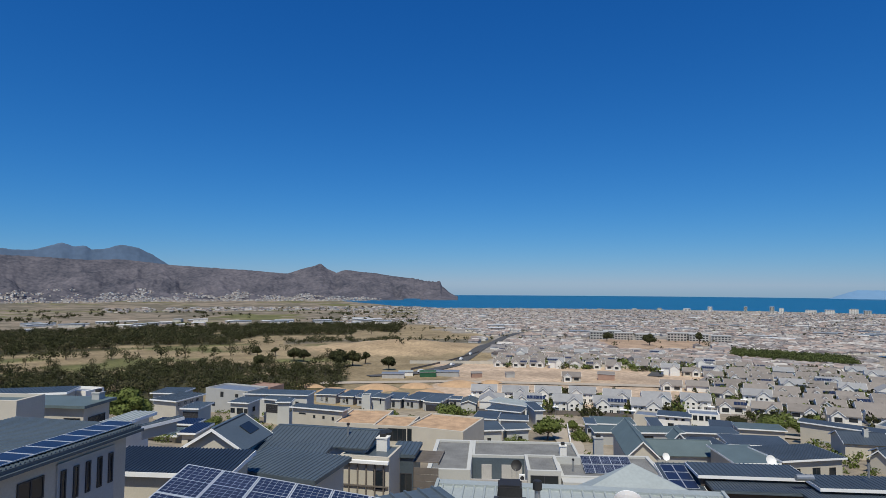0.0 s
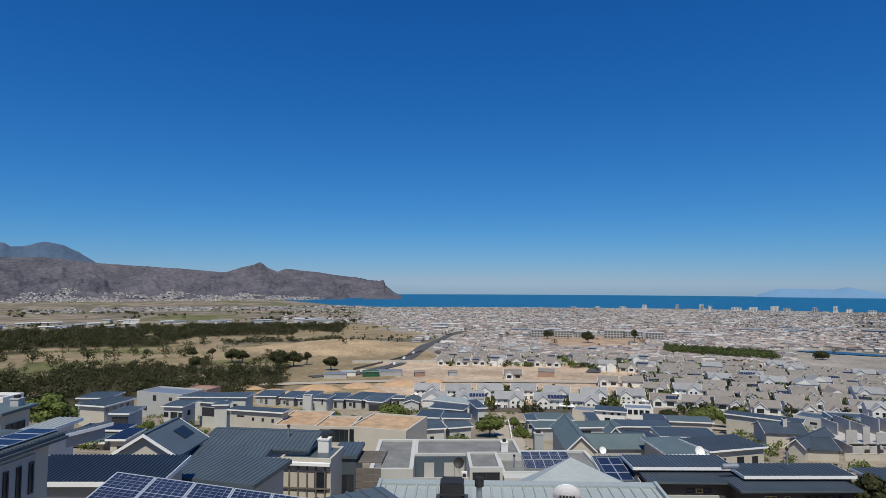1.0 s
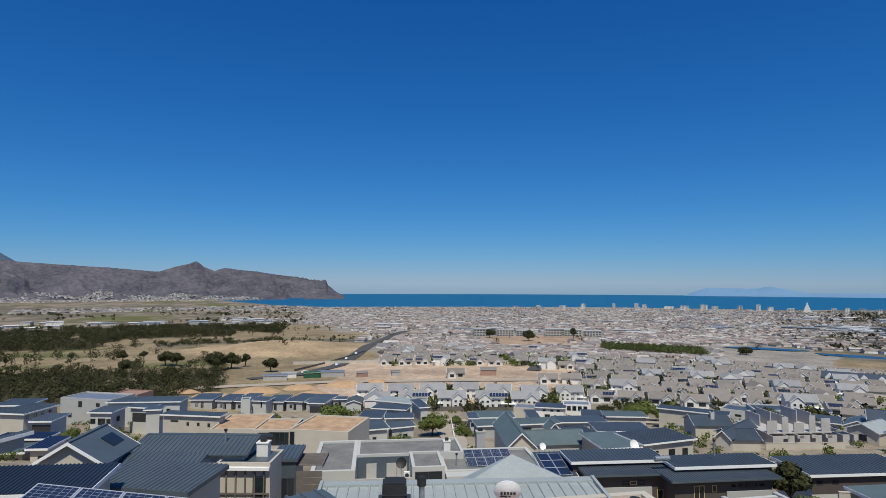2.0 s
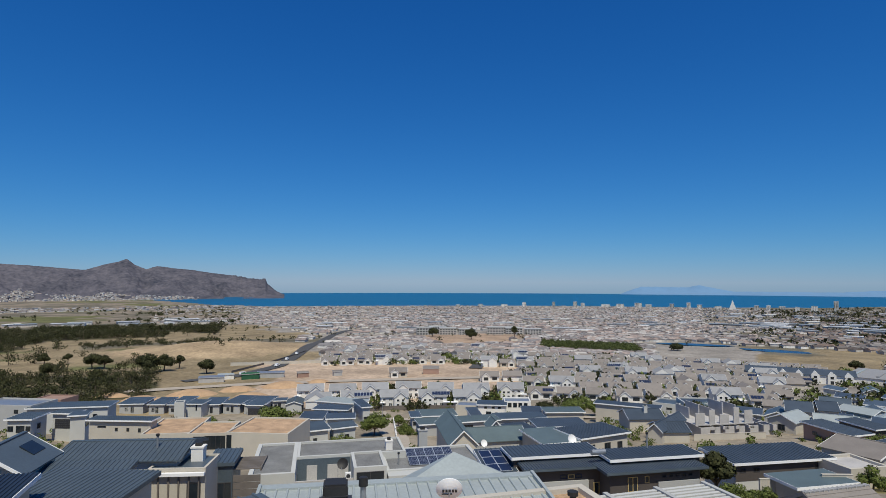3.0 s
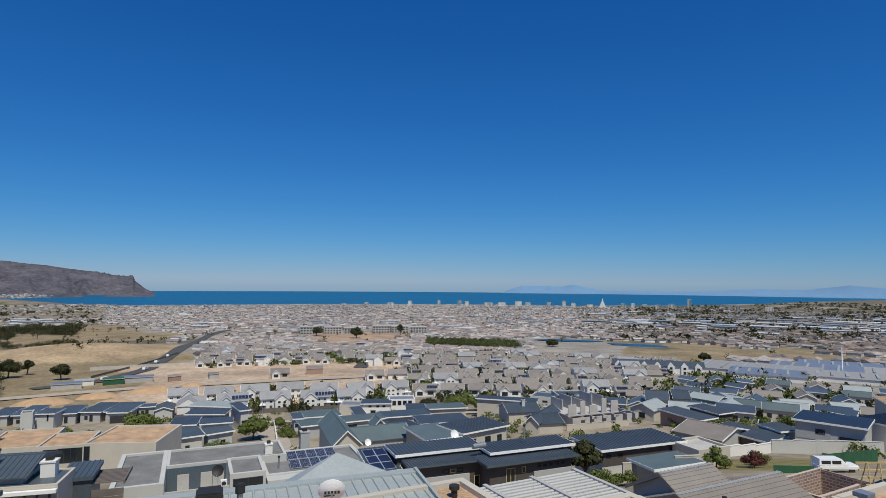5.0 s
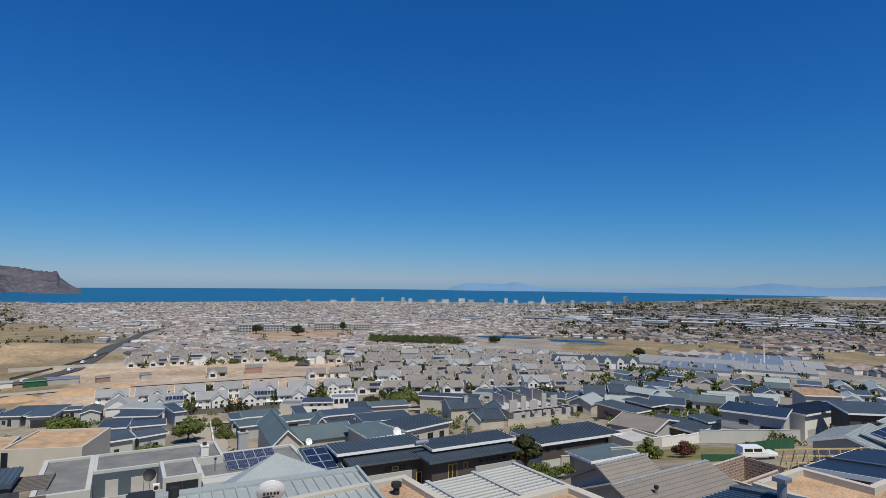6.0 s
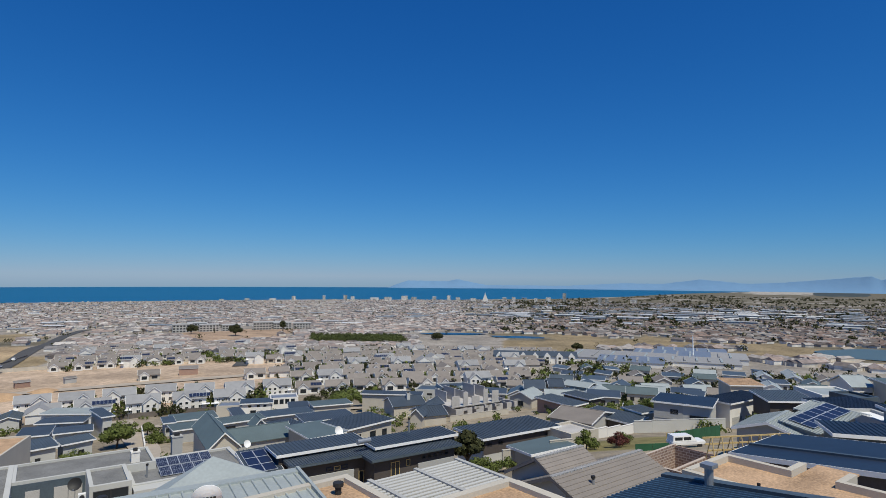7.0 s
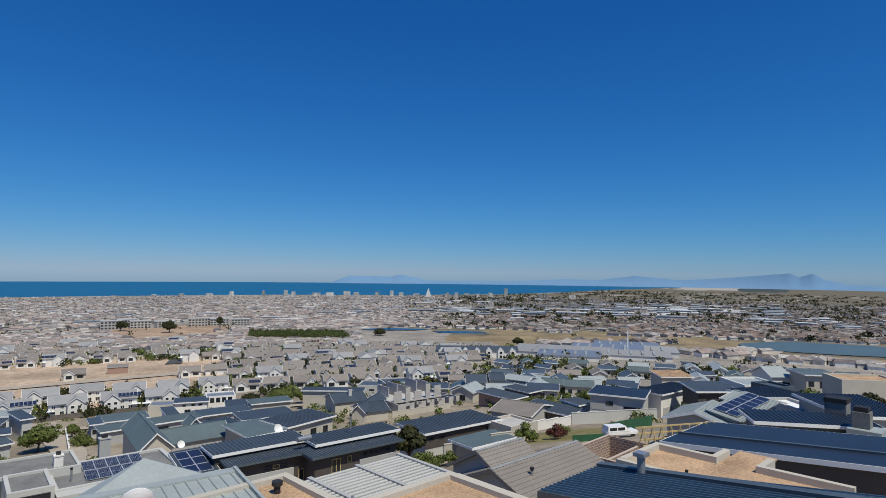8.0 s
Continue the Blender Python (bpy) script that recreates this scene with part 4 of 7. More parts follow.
joined_estate("estate_houses", "rows of taupe-roofed gabled houses farther down the estate", FAR_ESTATE)
for k, ob in enumerate(MODELS):
    if k not in USED:
        x, y = polar(-30 - k, 340)
        ob.matrix_basis = pose(x, y, float(land(x, y)), 0, 0, -20)


# ---- the nearest houses ----
def axes(origin, ux, uy):
    """A pose from an origin, the way of x and roughly that of y."""
    X = Vector(ux).normalized()
    Z = X.cross(Vector(uy)).normalized()
    Y = Z.cross(X)
    m = Matrix((X, Y, Z)).transposed().to_4x4()
    m.translation = origin
    return m


def tile_sheet(x0, x1, y0, y1, z0, z1, course=0.36, step=0.045):
    """A tiled slope from eave to ridge: overlapping courses in one skin."""
    n = max(3, int(math.hypot(y1 - y0, z1 - z0) / course))
    prof = []
    for i in range(n):
        a, b = i / n, (i + 1) / n
        prof += [(y0 + (y1 - y0) * a, z0 + (z1 - z0) * a + step), (y0 + (y1 - y0) * b, z0 + (z1 - z0) * b)]
    bm = bmesh.new()
    L = [bm.verts.new((x0, py, pz + 0.08)) for py, pz in prof]
    R = [bm.verts.new((x1, py, pz + 0.08)) for py, pz in prof]
    c = [bm.verts.new(p) for p in ((x0, y0, z0 - 0.04), (x1, y0, z0 - 0.04), (x1, y1, z1 - 0.04), (x0, y1, z1 - 0.04))]
    for i in range(len(prof) - 1):
        bm.faces.new((L[i], R[i], R[i + 1], L[i + 1]))
    bm.faces.new(c[::-1])
    bm.faces.new((c[0], c[1], R[0], L[0]))
    bm.faces.new((c[2], c[3], L[-1], R[-1]))
    bm.faces.new([c[3], c[0]] + L)
    bm.faces.new([c[1], c[2]] + R[::-1])
    return bm


def tiled_house(label, x, y, rz, w, d, z, h, rise, foot=5.0):
    ob = gable_house("house", label, x, y, rz, w, d, z, h, rise, GREY, TAUPE, 0, 0.4, foot, TAUPE)
    for o in [o for o in ob.children if o.name.split(".")[0] in ("roof", "ridge_cap")]:
        bpy.data.objects.remove(o)
    for turn in (0, 180):
        p = part("roof", tile_sheet(-w / 2, w / 2, -d / 2, -0.02, h - 0.1, h + rise - 0.05), TAUPE, ob)
        p.matrix_basis = pose(0, 0, 0, 0, 0, turn)
    n = int(w / 0.36)
    cap = bpy.data.meshes.new("ridge_tile")
    bm = box(-0.15, 0.15, -0.15, 0.15, (0.0, 0.0, 0.0, 0.0), (0.05, 0.09, 0.09, 0.05))
    bm.to_mesh(cap), bm.free()
    cap.materials.append(GREYTILE)
    mort = bpy.data.meshes.new("ridge_mortar")
    bm = box(-0.03, 0.03, -0.2, 0.2, -0.07, 0.085)
    bm.to_mesh(mort), bm.free()
    mort.materials.append(GREY)
    for i in range(n):
        shared("ridge_tile", cap, ob, pose(-w / 2 + (i + 0.5) * w / n, 0, h + rise - 0.01))
        shared("ridge_mortar", mort, ob, pose(-w / 2 + (i + 0.98) * w / n, 0, h + rise - 0.01))
    return ob


# two-storey house with the strip of panels along its eave
g = house("house", "pale two-storey house with dark sheet roof and slit windows", -21.8, 26.4, 78.7, 14, 8, 82.2, 6.2, 0.05, BEIGE, SLATE, 0.45, 0.22, SLATE)
part("wall_panel", box(2.1, 5.65, -3.62, -3.55, 1.5, 5.6), GREY, g, "darker grey recessed panel")
for i in range(5):
    window(g, "front", 2.42 + i * 0.74, 4.5, 0.3, 1.5, 3.63, 0)
window(g, "front", 0.75, 4.85, 1.35, 1.0, 3.55, 1)
window(g, "front", -2.2, 4.85, 1.6, 1.0, 3.55, 1)
part("gutter", box(-7.1, 7.1, -4.2, -4.07, 5.98, 6.12), SLATE, g)
m = Matrix(g.matrix_basis) @ pose(-5.6, -3.75, 6.42)
solar_array(m, 12, 1, 1.03, 1.62, "row of dark framed solar panels along the eave", near=False)
g = house("house", "single-storey wing under dark ribbed sheet roof", -18.1, 40.5, -5.1, 9.5, 4.2, 77.8, 4.0, 0.4, BEIGE, DEEPNAVY, 0.4, 0.26)
g = house("house", "annex under blue-grey ribbed sheet roof", -11.3, 44.2, -21.2, 7.6, 4.8, 76.6, 4.0, 0.3, BEIGE, SLATE, 0.4, 0.36, SLATE)
g = house("house", "low link under blue-grey ribbed sheet", -13.2, 50.5, -12, 7.0, 3.0, 75.6, 4.0, 0.5, BEIGE, SLATE, 0.3, 0.36, SLATE)
g = gable_house("house", "long house with blue-grey ribbed gable roof", -11.1, 58.1, -12.7, 10.5, 7, 75.25, 4.5, 0.8, PALE, SLATE, 0.4, edge=SLATE)
flue(-8.9, 56.2, 75.6, 1.1, 0.1, "thin steel flue on a ribbed roof")
g = gable_house("house", "gabled house with white barge boards and skylight", -18.46, 51.4, 83.3, 5.8, 5.6, 76.5, 4.5, 1.7, BEIGE, SLATE, 0)
part("skylight", box(0.2, 2.0, -1.9, -0.9, (5.0, 5.0, 5.65, 5.65), (5.12, 5.12, 5.77, 5.77)), GLASS, g)

# stone-walled house with white chimney beside the ribbed roofs
g = parapet_house("house", "stone-clad house with timber frames and flat dark roof", -6.5, 54.9, -12, 4.6, 4, 74.8, 4.6, BEIGE, SLATE, 5, 0.2, 0.12)
for i in range(6):
    part("post", box(-2.25 + i * 0.8, -2.13 + i * 0.8, -2.14, -2.02, 0.3, 4.0), GREYWOOD, g)
part("beam", box(-2.3, 2.25, -2.16, -2.02, 2.0, 2.12), GREYWOOD, g)
window(g, "front", 1.4, 2.6, 1.1, 1.7, 2.02, 0)
part("fascia", box(-2.3, 2.3, -2.4, -2.06, 4.05, 4.3), TRIM, g)
chimney(g, 0.9, 0.6, 4.2, 5.7, 1.0, 0.9, WHITE)
g = house("house", "dark cube house with glass doors", -3.5, 57.6, -8, 2.4, 4.0, 74.1, 4.2, 0.15, SLATE, SLATE, 0.15, 0.35, SLATE)
window(g, "front", 0.1, 1.3, 1.7, 2.5, 1.85, 2)
g = thing("pergola", pose(-1.6, 57.5, 69.3, 0, 0, -8), "silvered timber slat screen and roof", "pergola")
for i in range(11):
    part("slat", box(-1.5, 1.5, -1.7 + i * 0.34, -1.5 + i * 0.34, 4.1, 4.2), GREYWOOD, g)
for sx in (-1.6, 1.45):
    part("side_beam", box(sx, sx + 0.12, -1.8, 2.1, 3.95, 4.25), GREYWOOD, g)
for i in range(10):
    part("board", box(-1.6, 1.5, -1.86, -1.8, -2.5 + i * 0.62, -1.92 + i * 0.62), GREYWOOD, g)

# roof right below, with the large panels
g = house("house", "house below with ribbed blue-grey sheet roof", -4.0, 14.0, 26, 12, 7, 83.25, 4.5, 0.0, PALE, SLATE, 0.3, 0.48, SLATE)
ux, uy = Vector((5.35, 0.0, -0.9)), Vector((0.22, 1.8, 0.1))
top = Vector((-7.45, 17.5, 84.70))
un = axes((0, 0, 0), ux, uy)
solar_array(Matrix.Translation(top - un.col[1].to_3d() * 1.9 * 2) @ un, 7, 2, 1.065, 1.88, "large blue solar panels with white grid lines")

# flat-roofed house with courtyard, box and rooftop panels
g = thing("house", pose(11, 63.5, 64.6, 0, 0, -4.5), "flat-roofed grey house with broad parapets and courtyard", "house")


def block(parent, x0, x1, y0, y1, z, foot, wall, top_mat, lip=0.45, high=0.22):
    bm = box(x0, x1, y0, y1, -foot, z - high - 0.05)
    for q in ((x0, x1, y0, y0 + lip), (x0, x1, y1 - lip, y1), (x0, x0 + lip, y0 + lip, y1 - lip), (x1 - lip, x1, y0 + lip, y1 - lip)):
        bx(bm, *q, z - high - 0.05, z)
    part("wall", bm, wall, parent)
    part("roof", box(x0 + lip, x1 - lip, y0 + lip, y1 - lip, z - high - 0.045, z - high), top_mat, parent)


block(g, -12.7, -8.0, -0.5, 11.6, 5.7, 5, PALE, ASHGRAVEL)
block(g, -7.99, 4.4, 5.2, 11.59, 5.69, 5, PALE, ASHGRAVEL, 0.3)
block(g, -2.0, 1.5, -0.7, 5.19, 5.9, 5, PALE, ASHGRAVEL, 0.35)
block(g, 1.51, 12.8, 0.2, 8.6, 5.1, 5, PALE, ASHGRAVEL)
part("courtyard_wall", box(-7.98, -2.02, -0.45, -0.25, -5, 4.75), RAW, g, "pale concrete panels")
for k in (-6.0, -4.0):
    part("panel_joint", box(k - 0.015, k + 0.015, -0.47, -0.452, -5, 4.75), GREY, g)
# added slate-grey sheet just in front of the courtyard's pale back wall
part("courtyard_lining", box(-7.98, -2.02, 5.08, 5.18, 2.8, 5.4), SLATE, g, "slate-grey sheet before the back wall")
part("courtyard_floor", box(-7.98, -2.02, -0.24, 5.07, 0, 2.8), PALE, g)
for k in (-6.9, -4.6, -3.4):
    part("courtyard_blind", box(k, k + 1.15, 4.98, 5.07, 2.8, 4.7), RAW, g)
part("eave_beam", box(1.6, 12.9, -1.4, 0.18, 4.5, 5.0), PALE, g)
part("veranda_post", box(12.5, 12.9, -1.4, -1.0, -5, 4.5), PALE, g)
part("veranda_post", box(1.62, 1.95, -1.4, -1.0, -5, 4.5), PALE, g)
window(g, "front", -0.25, 4.3, 2.9, 2.2, 0.72, 1)
window(g, "front", 7.0, 3.3, 10.0, 2.2, -0.18, 4)
window(g, "front", -10.3, 4.0, 3.6, 0.7, 0.52, 2)
chimney(g, 2.6, 6.9, 4.8, 6.6, 0.8, 0.8, WHITE)
chimney(g, 7.2, 9.8, 4.3, 6.9, 1.1, 0.9, GREY)
base = Matrix(g.matrix_basis)
for k in (0, 1):
    p = base @ pose(4.4 + 0.15 * k, 1.9 + 3.3 * k, 4.97, 11)
    solar_array(p, 5, 1, 1.09, 1.9, "rack of blue solar panels on a gravel roof")
flue(*(base @ Vector((3.2, 2.6, 4.8))), 1.25, 0.09, "dark steel flue on a gravel roof")
flue(*(base @ Vector((7.3, -0.9, 4.8))), 1.0, 0.11, "short bright steel flue")
dish(*(base @ Vector((-3.0, 2.2, 4.4))), 0.6, -20, "black mesh satellite dish", material=SOOT)
ob = thing("air_conditioner", base @ pose(-2.5, 0.6, 4.4), "white outdoor air conditioning unit", "air conditioner")
part("case", box(-0.3, 0.3, -0.2, 0.2, 0, 0.65), TRIM, ob)
part("grille", tube(bmesh.new(), 0, 0, 0, 0.03, 0.22), FRAME, ob).matrix_basis = pose(0.0, -0.2, 0.33, 90)

# galvanised roof with pyramid, vent and flue
g = house("house", "house with pale galvanised ribbed roof", 4.75, 19.6, -7.3, 10.9, 8, 81.4, 5, 0.5, WHITE, SILVER, 0.25, 0.41, SILVER)
part("ridge_flashing", box(-5.5, 5.5, 3.7, 4.2, 5.57, 5.67), SILVER, g)
bm = bmesh.new()
v = [bm.verts.new(p) for p in ((-2.4, 0, 0), (2.4, 0, 0), (2.4, 1.7, -0.3), (-2.4, 1.7, -0.3), (0, 1.7, 0.78))]
for f in ((0, 1, 4), (1, 2, 4), (2, 3, 4), (3, 0, 4), (3, 2, 1, 0)):
    bm.faces.new([v[i] for i in f])
part("pyramid_roof", bm, SILVER, g).matrix_basis = pose(2.5, 4.2, 5.35)
part("pyramid_wall", box(0.3, 4.7, 4.3, 5.7, -4, 5.04), WHITE, g)
for sx in (-5.52, 5.4):
    part("barge_flashing", box(sx, sx + 0.12, -4.0, 4.0, (4.98, 4.98, 5.55, 5.55), (5.2, 5.2, 5.78, 5.78)), SILVER, g)
base = Matrix(g.matrix_basis)
ob = thing("roof_ventilator", base @ pose(-2.55, 1.3, 5.42), "dark square roof ventilator with rounded hood", "ventilator")
bm = box(-0.42, 0.42, -0.42, 0.42, -0.3, 1.2)
bmesh.ops.bevel(bm, geom=bm.edges[:], offset=0.06, segments=2, affect="EDGES")
part("hood", bm, SOOT, ob)
part("skirt", box(-0.58, 0.58, -0.58, 0.58, -0.4, 0.5), FRAME, ob)
part("seam", box(-0.44, 0.44, -0.44, 0.44, 0.8, 0.83), FRAME, ob)
ob = flue(*(base @ Vector((-1.6, 0.8, 5.2))), 1.4, 0.1, "short rusty flue with wide cowl", False)
part("cowl", tube(tube(bmesh.new(), 0, 0, 1.38, 1.66, 0.16), 0, 0, 1.66, 1.68, 0.13), SOOT, ob)
dish(*(base @ Vector((1.3, 0.15, 5.5))), 0.46, 165, "white satellite dish with dark printed mark", True)

# dark-clad houses with stepped navy roofs
for x, y, rz, w, d, lx, ly, lrz, lw, lz, wins in ((30.2, 59.7, -5.7, 10.3, 4.1, 30.4, 57.0, -6.4, 9.8, 70.9, 0), (40.0, 56.0, -5.0, 10.9, 3.8, 38.6, 53.9, -4.5, 11.4, 70.9, 1)):
    g = house("house", "dark-clad house under stepped navy sheet roofs", x, y, rz, w, d, 71.5, 7.0, 0.04, DARK, NAVY, 0.3, 0.42, TRIM, 6)
    low = house("house_wing", "dark-clad lower wing under ribbed navy roof", lx, ly, lrz, lw, 3.6, lz, 6.0, 0.05, DARK, NAVY, 0.6, 0.3, SLATE, 6)
    part("gutter", box(-lw / 2, lw / 2, -1.95, -1.87, 5.86, 5.99), SLATE, low)
    if wins:
        window(low, "front", -2.6, 4.6, 1.1, 1.5, 1.2, 1, POLE)
        window(low, "front", -1.0, 5.0, 0.5, 0.7, 1.2, 0, POLE)
        for k in range(5):
            window(low, "front", 1.0 + k * 0.75, 5.2, 0.5, 0.35, 1.2, 0)
        bm = box(0.2, 4.95, -1.4, -1.22, -5, 4.7)
        part("plinth", bm, GREY, low, "grey plastered lower wall")
        part("plinth", box(-5.0, 0.0, -1.4, -1.22, -5, 3.3), GREY, low)
    else:
        for k, mm in ((-0.6, CELL), (0.25, POLE), (1.05, CELL)):
            window(low, "front", k, 5.0, 0.7, 0.42, 1.2, 0, mm)
        window(low, "front", 3.3, 3.6, 1.2, 1.35, 1.2, 1, POLE)
        part("plinth", box(-4.2, 2.1, -1.4, -1.22, -5, 4.6), GREY, low, "grey plastered lower wall")
        part("plinth", box(2.4, 4.2, -1.4, -1.22, -5, 3.0), GREY, low)
ob = thing("water_heater", pose(33.6, 55.6, 71.9, 0, 0, 0), "silver cylindrical solar water heater", "water heater")
part("tank", tube(bmesh.new(), 0, 0, -0.8, 0.8, 0.28), METAL, ob).matrix_basis = pose(0, 0, 0.3, 0, 90)
flue(39.6, 55.6, 72.4, 1.2, 0.1, "thin dark flue above a navy roof")
g = house("house", "small house with navy roof full of solar panels", 23.9, 60.4, -4, 3.4, 5.4, 70.2, 5, 1.0, PALE, NAVY, 0.3, 0.5)
solar_array(Matrix(g.matrix_basis) @ pose(-1.4, -2.5, 5.18, 10.5), 2, 3, 1.25, 1.55, "blue solar panels in two columns", near=False, gap=0.03)

# gravel roofs and slatted pergola in the foreground
g = parapet_house("house", "flat gravel roof behind a broad cream parapet", 8.1, 17.6, 0, 8.0, 7.4, 82.0, 5, BEIGE, GRAVEL, 4, 0.32, 0.2)
part("drain_cowl", tube(tube(bmesh.new(), 2.9, 2.4, 4.7, 5.1, 0.12), 2.9, 2.4, 5.1, 5.25, 0.2), SOOT, g, "rusty flue cowl")
g = parapet_house("house", "flat gravel roof with cream double parapet", 13.6, 11.9, 0, 6.9, 10.2, 82.0, 5, BEIGE, GRAVEL, 4, 0.34, 0.2)
part("outer_parapet", box(3.75, 4.05, -5.1, 5.2, -4, 4.75), BEIGE, g)
part("gutter", box(3.46, 3.74, -5.1, 5.1, -4, 4.45), RAW, g)
part("vent_pipe", tube(bmesh.new(), -1.5, 4.9, 4.9, 5.3, 0.06), METAL, g)
g = thing("pergola", pose(18.4, 24.6, 79.0), "pale grey pergola with close horizontal slats", "pergola")
for i in range(4):
    part("beam", box(-4.6 + i * 3.05, -4.35 + i * 3.05, -2.9, 2.9, -0.25, 0.12), GREY, g)
for k in range(3):
    for i in range(15):
        part("slat", box(-4.34 + k * 3.05, -1.56 + k * 3.05, -2.8 + i * 0.38, -2.58 + i * 0.38, -0.02, 0.04), PALE, g)
for px in (-4.5, 4.7):
    for py in (-2.7, 2.7):
        part("post", box(px - 0.12, px + 0.12, py - 0.12, py + 0.12, -12, -0.26), GREY, g)
g = parapet_house("outbuilding", "low pale block with louvred side", 15.6, 31.5, 0, 3, 2.4, 77.6, 3, BEIGE, RAW)

# tiled roofs
tiled_house("house with taupe concrete tile roof and pale ridge", 35.0, 26.0, -1, 10.0, 10.5, 74.75, 3.0, 2.2)
tiled_house("gabled wing with taupe concrete tile roof", 34.8, 29.4, -1, 5.2, 6.4, 75.2, 3.0, 1.75)
flue(32.5, 24.6, 76.0, 0.7, 0.1, "small dark roof vent pipe")

# ribbed blue roof and gravel roof
g = house("house", "house with ribbed blue sheet roof and ridge flashing", 18.9, 7.6, 180, 3.9, 9.8, 82.35, 4, 1.15, PALE, BLUESTEEL, 0.2, 0.23, SLATE)
part("flashing", box(-2.15, -1.75, -4.9, 4.9, (4.1, 4.1, 5.25, 5.25), (4.24, 4.24, 5.39, 5.39)), SLATE, g)
g = house("house", "house with ribbed blue sheet roof", 23.0, 6.2, 180, 3.4, 9.0, 81.6, 4, 1.25, PALE, BLUESTEEL, 0.2, 0.23, SLATE)
ob = flue(20.6, 10.6, 82.2, 1.15, 0.15, "square steel chimney flue with flat cap", False)
part("cap", box(-0.22, 0.22, -0.22, 0.22, 1.12, 1.26), METAL, ob)
g = thing("house", pose(27.2, 9.8, 76.5), "flat tan gravel roof behind cream parapets", "house")
part("wall", box(-2.2, 1.8, -4.2, 4.3, -4, 4.6), BEIGE, g)
part("roof", box(-1.9, 1.55, -3.9, 4.0, 4.605, 4.7), GRAVEL, g)
part("parapet", box(-2.2, -1.9, -4.2, 4.3, 4.6, 4.98), BEIGE, g)
part("parapet", box(-1.9, 1.8, 4.0, 4.3, 4.6, 5.0), BEIGE, g)
part("parapet", box(1.5, 1.8, 1.2, 4.0, 4.6, 5.0), BEIGE, g)
part("parapet", box(1.8, 3.2, 1.2, 1.5, 4.6, 5.0), BEIGE, g)
part("parapet", box(1.5, 1.8, -4.2, -0.5, 4.6, 5.0), BEIGE, g)
part("parapet", box(1.8, 3.2, -0.8, -0.5, 4.6, 5.0), BEIGE, g)
part("roof", box(1.55, 4.5, -0.5, 1.2, 4.605, 4.69), GRAVEL, g)
part("bracket", box(-1.2, -1.12, 1.4, 1.52, 4.7, 4.95), SOOT, g)

# large navy roof
g = house("house", "long building under a large smooth navy roof", 41.4, 6.5, 180, 7.6, 23, 79.0, 4.5, 2.3, DARK, DEEPNAVY, 0.3, 0, TRIM, 5)
part("flashing", box(0.9, 1.15, -11.5, 11.5, (4.6, 4.6, 6.9, 6.9), (4.72, 4.72, 7.02, 7.02)), SLATE, g)
g = thing("chimney_stack", pose(59.6, 11.0, 77.5), "grey brick chimney stack with dark cowl", "chimney")
part("shaft", box(-0.62, 0.62, -0.62, 0.62, -3, 1.35), ASHGRAVEL, g)
part("cowl", box(-0.5, 0.5, -0.5, 0.5, 1.35, 1.75), SOOT, g)
part("membrane", box(-1.3, 1.0, -1.5, 0.9, -0.4, 0.02), SILVER, g, "white roof membrane round it")
g = thing("chimney_stack", pose(64.5, 13.8, 77.5), "grey chimney stack with flat dark top", "chimney")
part("shaft", box(-0.85, 0.85, -0.85, 0.85, -3, 1.0), ASHGRAVEL, g)
part("cowl", box(-0.9, 0.9, -0.9, 0.9, 1.0, 1.4), SOOT, g)
g = gable_house("house", "barn with pale galvanised roof and grey gable", 62.0, 24.9, 7, 7.0, 6.4, 75.6, 3.6, 1.0, GREY, SILVER, 0.4, 0.4, 8)
m = axes((60.4, 21.16, 76.42), (8.55, -0.44, 0.5), (1.5, 1.8, 0.42))
g = thing("house", m, "low shed under a tilted pale sheet roof", "house")
part("roof", slope_sheet(-0.6, 9.2, -0.7, 2.9, -0.26, -0.26, 0.1, 0.4), SILVER, g)
part("wall", box(-0.2, 8.8, -0.3, 2.5, -4.5, -0.27), GREY, g)
solar_array(m, 6, 2, 1.38, 1.15, "blue solar panels on a pale barn roof", near=False)

# building site
BLOCKS = mat("rough brick with pale joints", (0.27, 0.18, 0.145), 0.95, 0, 0.3, 0.7, 8, 0.3)
bn, bl = BLOCKS.node_tree.nodes, BLOCKS.node_tree.links
bt, bg, bs, bc = bn.new("ShaderNodeTexBrick"), bn.new("ShaderNodeNewGeometry"), bn.new("ShaderNodeSeparateXYZ"), bn.new("ShaderNodeCombineXYZ")
bsum = bn.new("ShaderNodeMath")
bl.new(bg.outputs["Position"], bs.inputs[0])
bl.new(bs.outputs["X"], bsum.inputs[0]), bl.new(bs.outputs["Y"], bsum.inputs[1])
bl.new(bsum.outputs[0], bc.inputs["X"]), bl.new(bs.outputs["Z"], bc.inputs["Y"])
bl.new(bc.outputs[0], bt.inputs["Vector"])
for key, val in (("Scale", 1.0), ("Mortar Size", 0.03), ("Brick Width", 0.46), ("Row Height", 0.22)):
    bt.inputs[key].default_value = val
bt.inputs["Color1"].default_value, bt.inputs["Color2"].default_value, bt.inputs["Mortar"].default_value = (0.20, 0.13, 0.105, 1), (0.34, 0.23, 0.18, 1), (0.48, 0.40, 0.34, 1)
bl.new(bt.outputs["Color"], bn["Principled BSDF"].inputs["Base Color"])
g = thing("brick_walls", pose(43.5, 24.3, 71.5, 0, 0, 2), "unfinished raw brick walls of a new house", "brickwork")
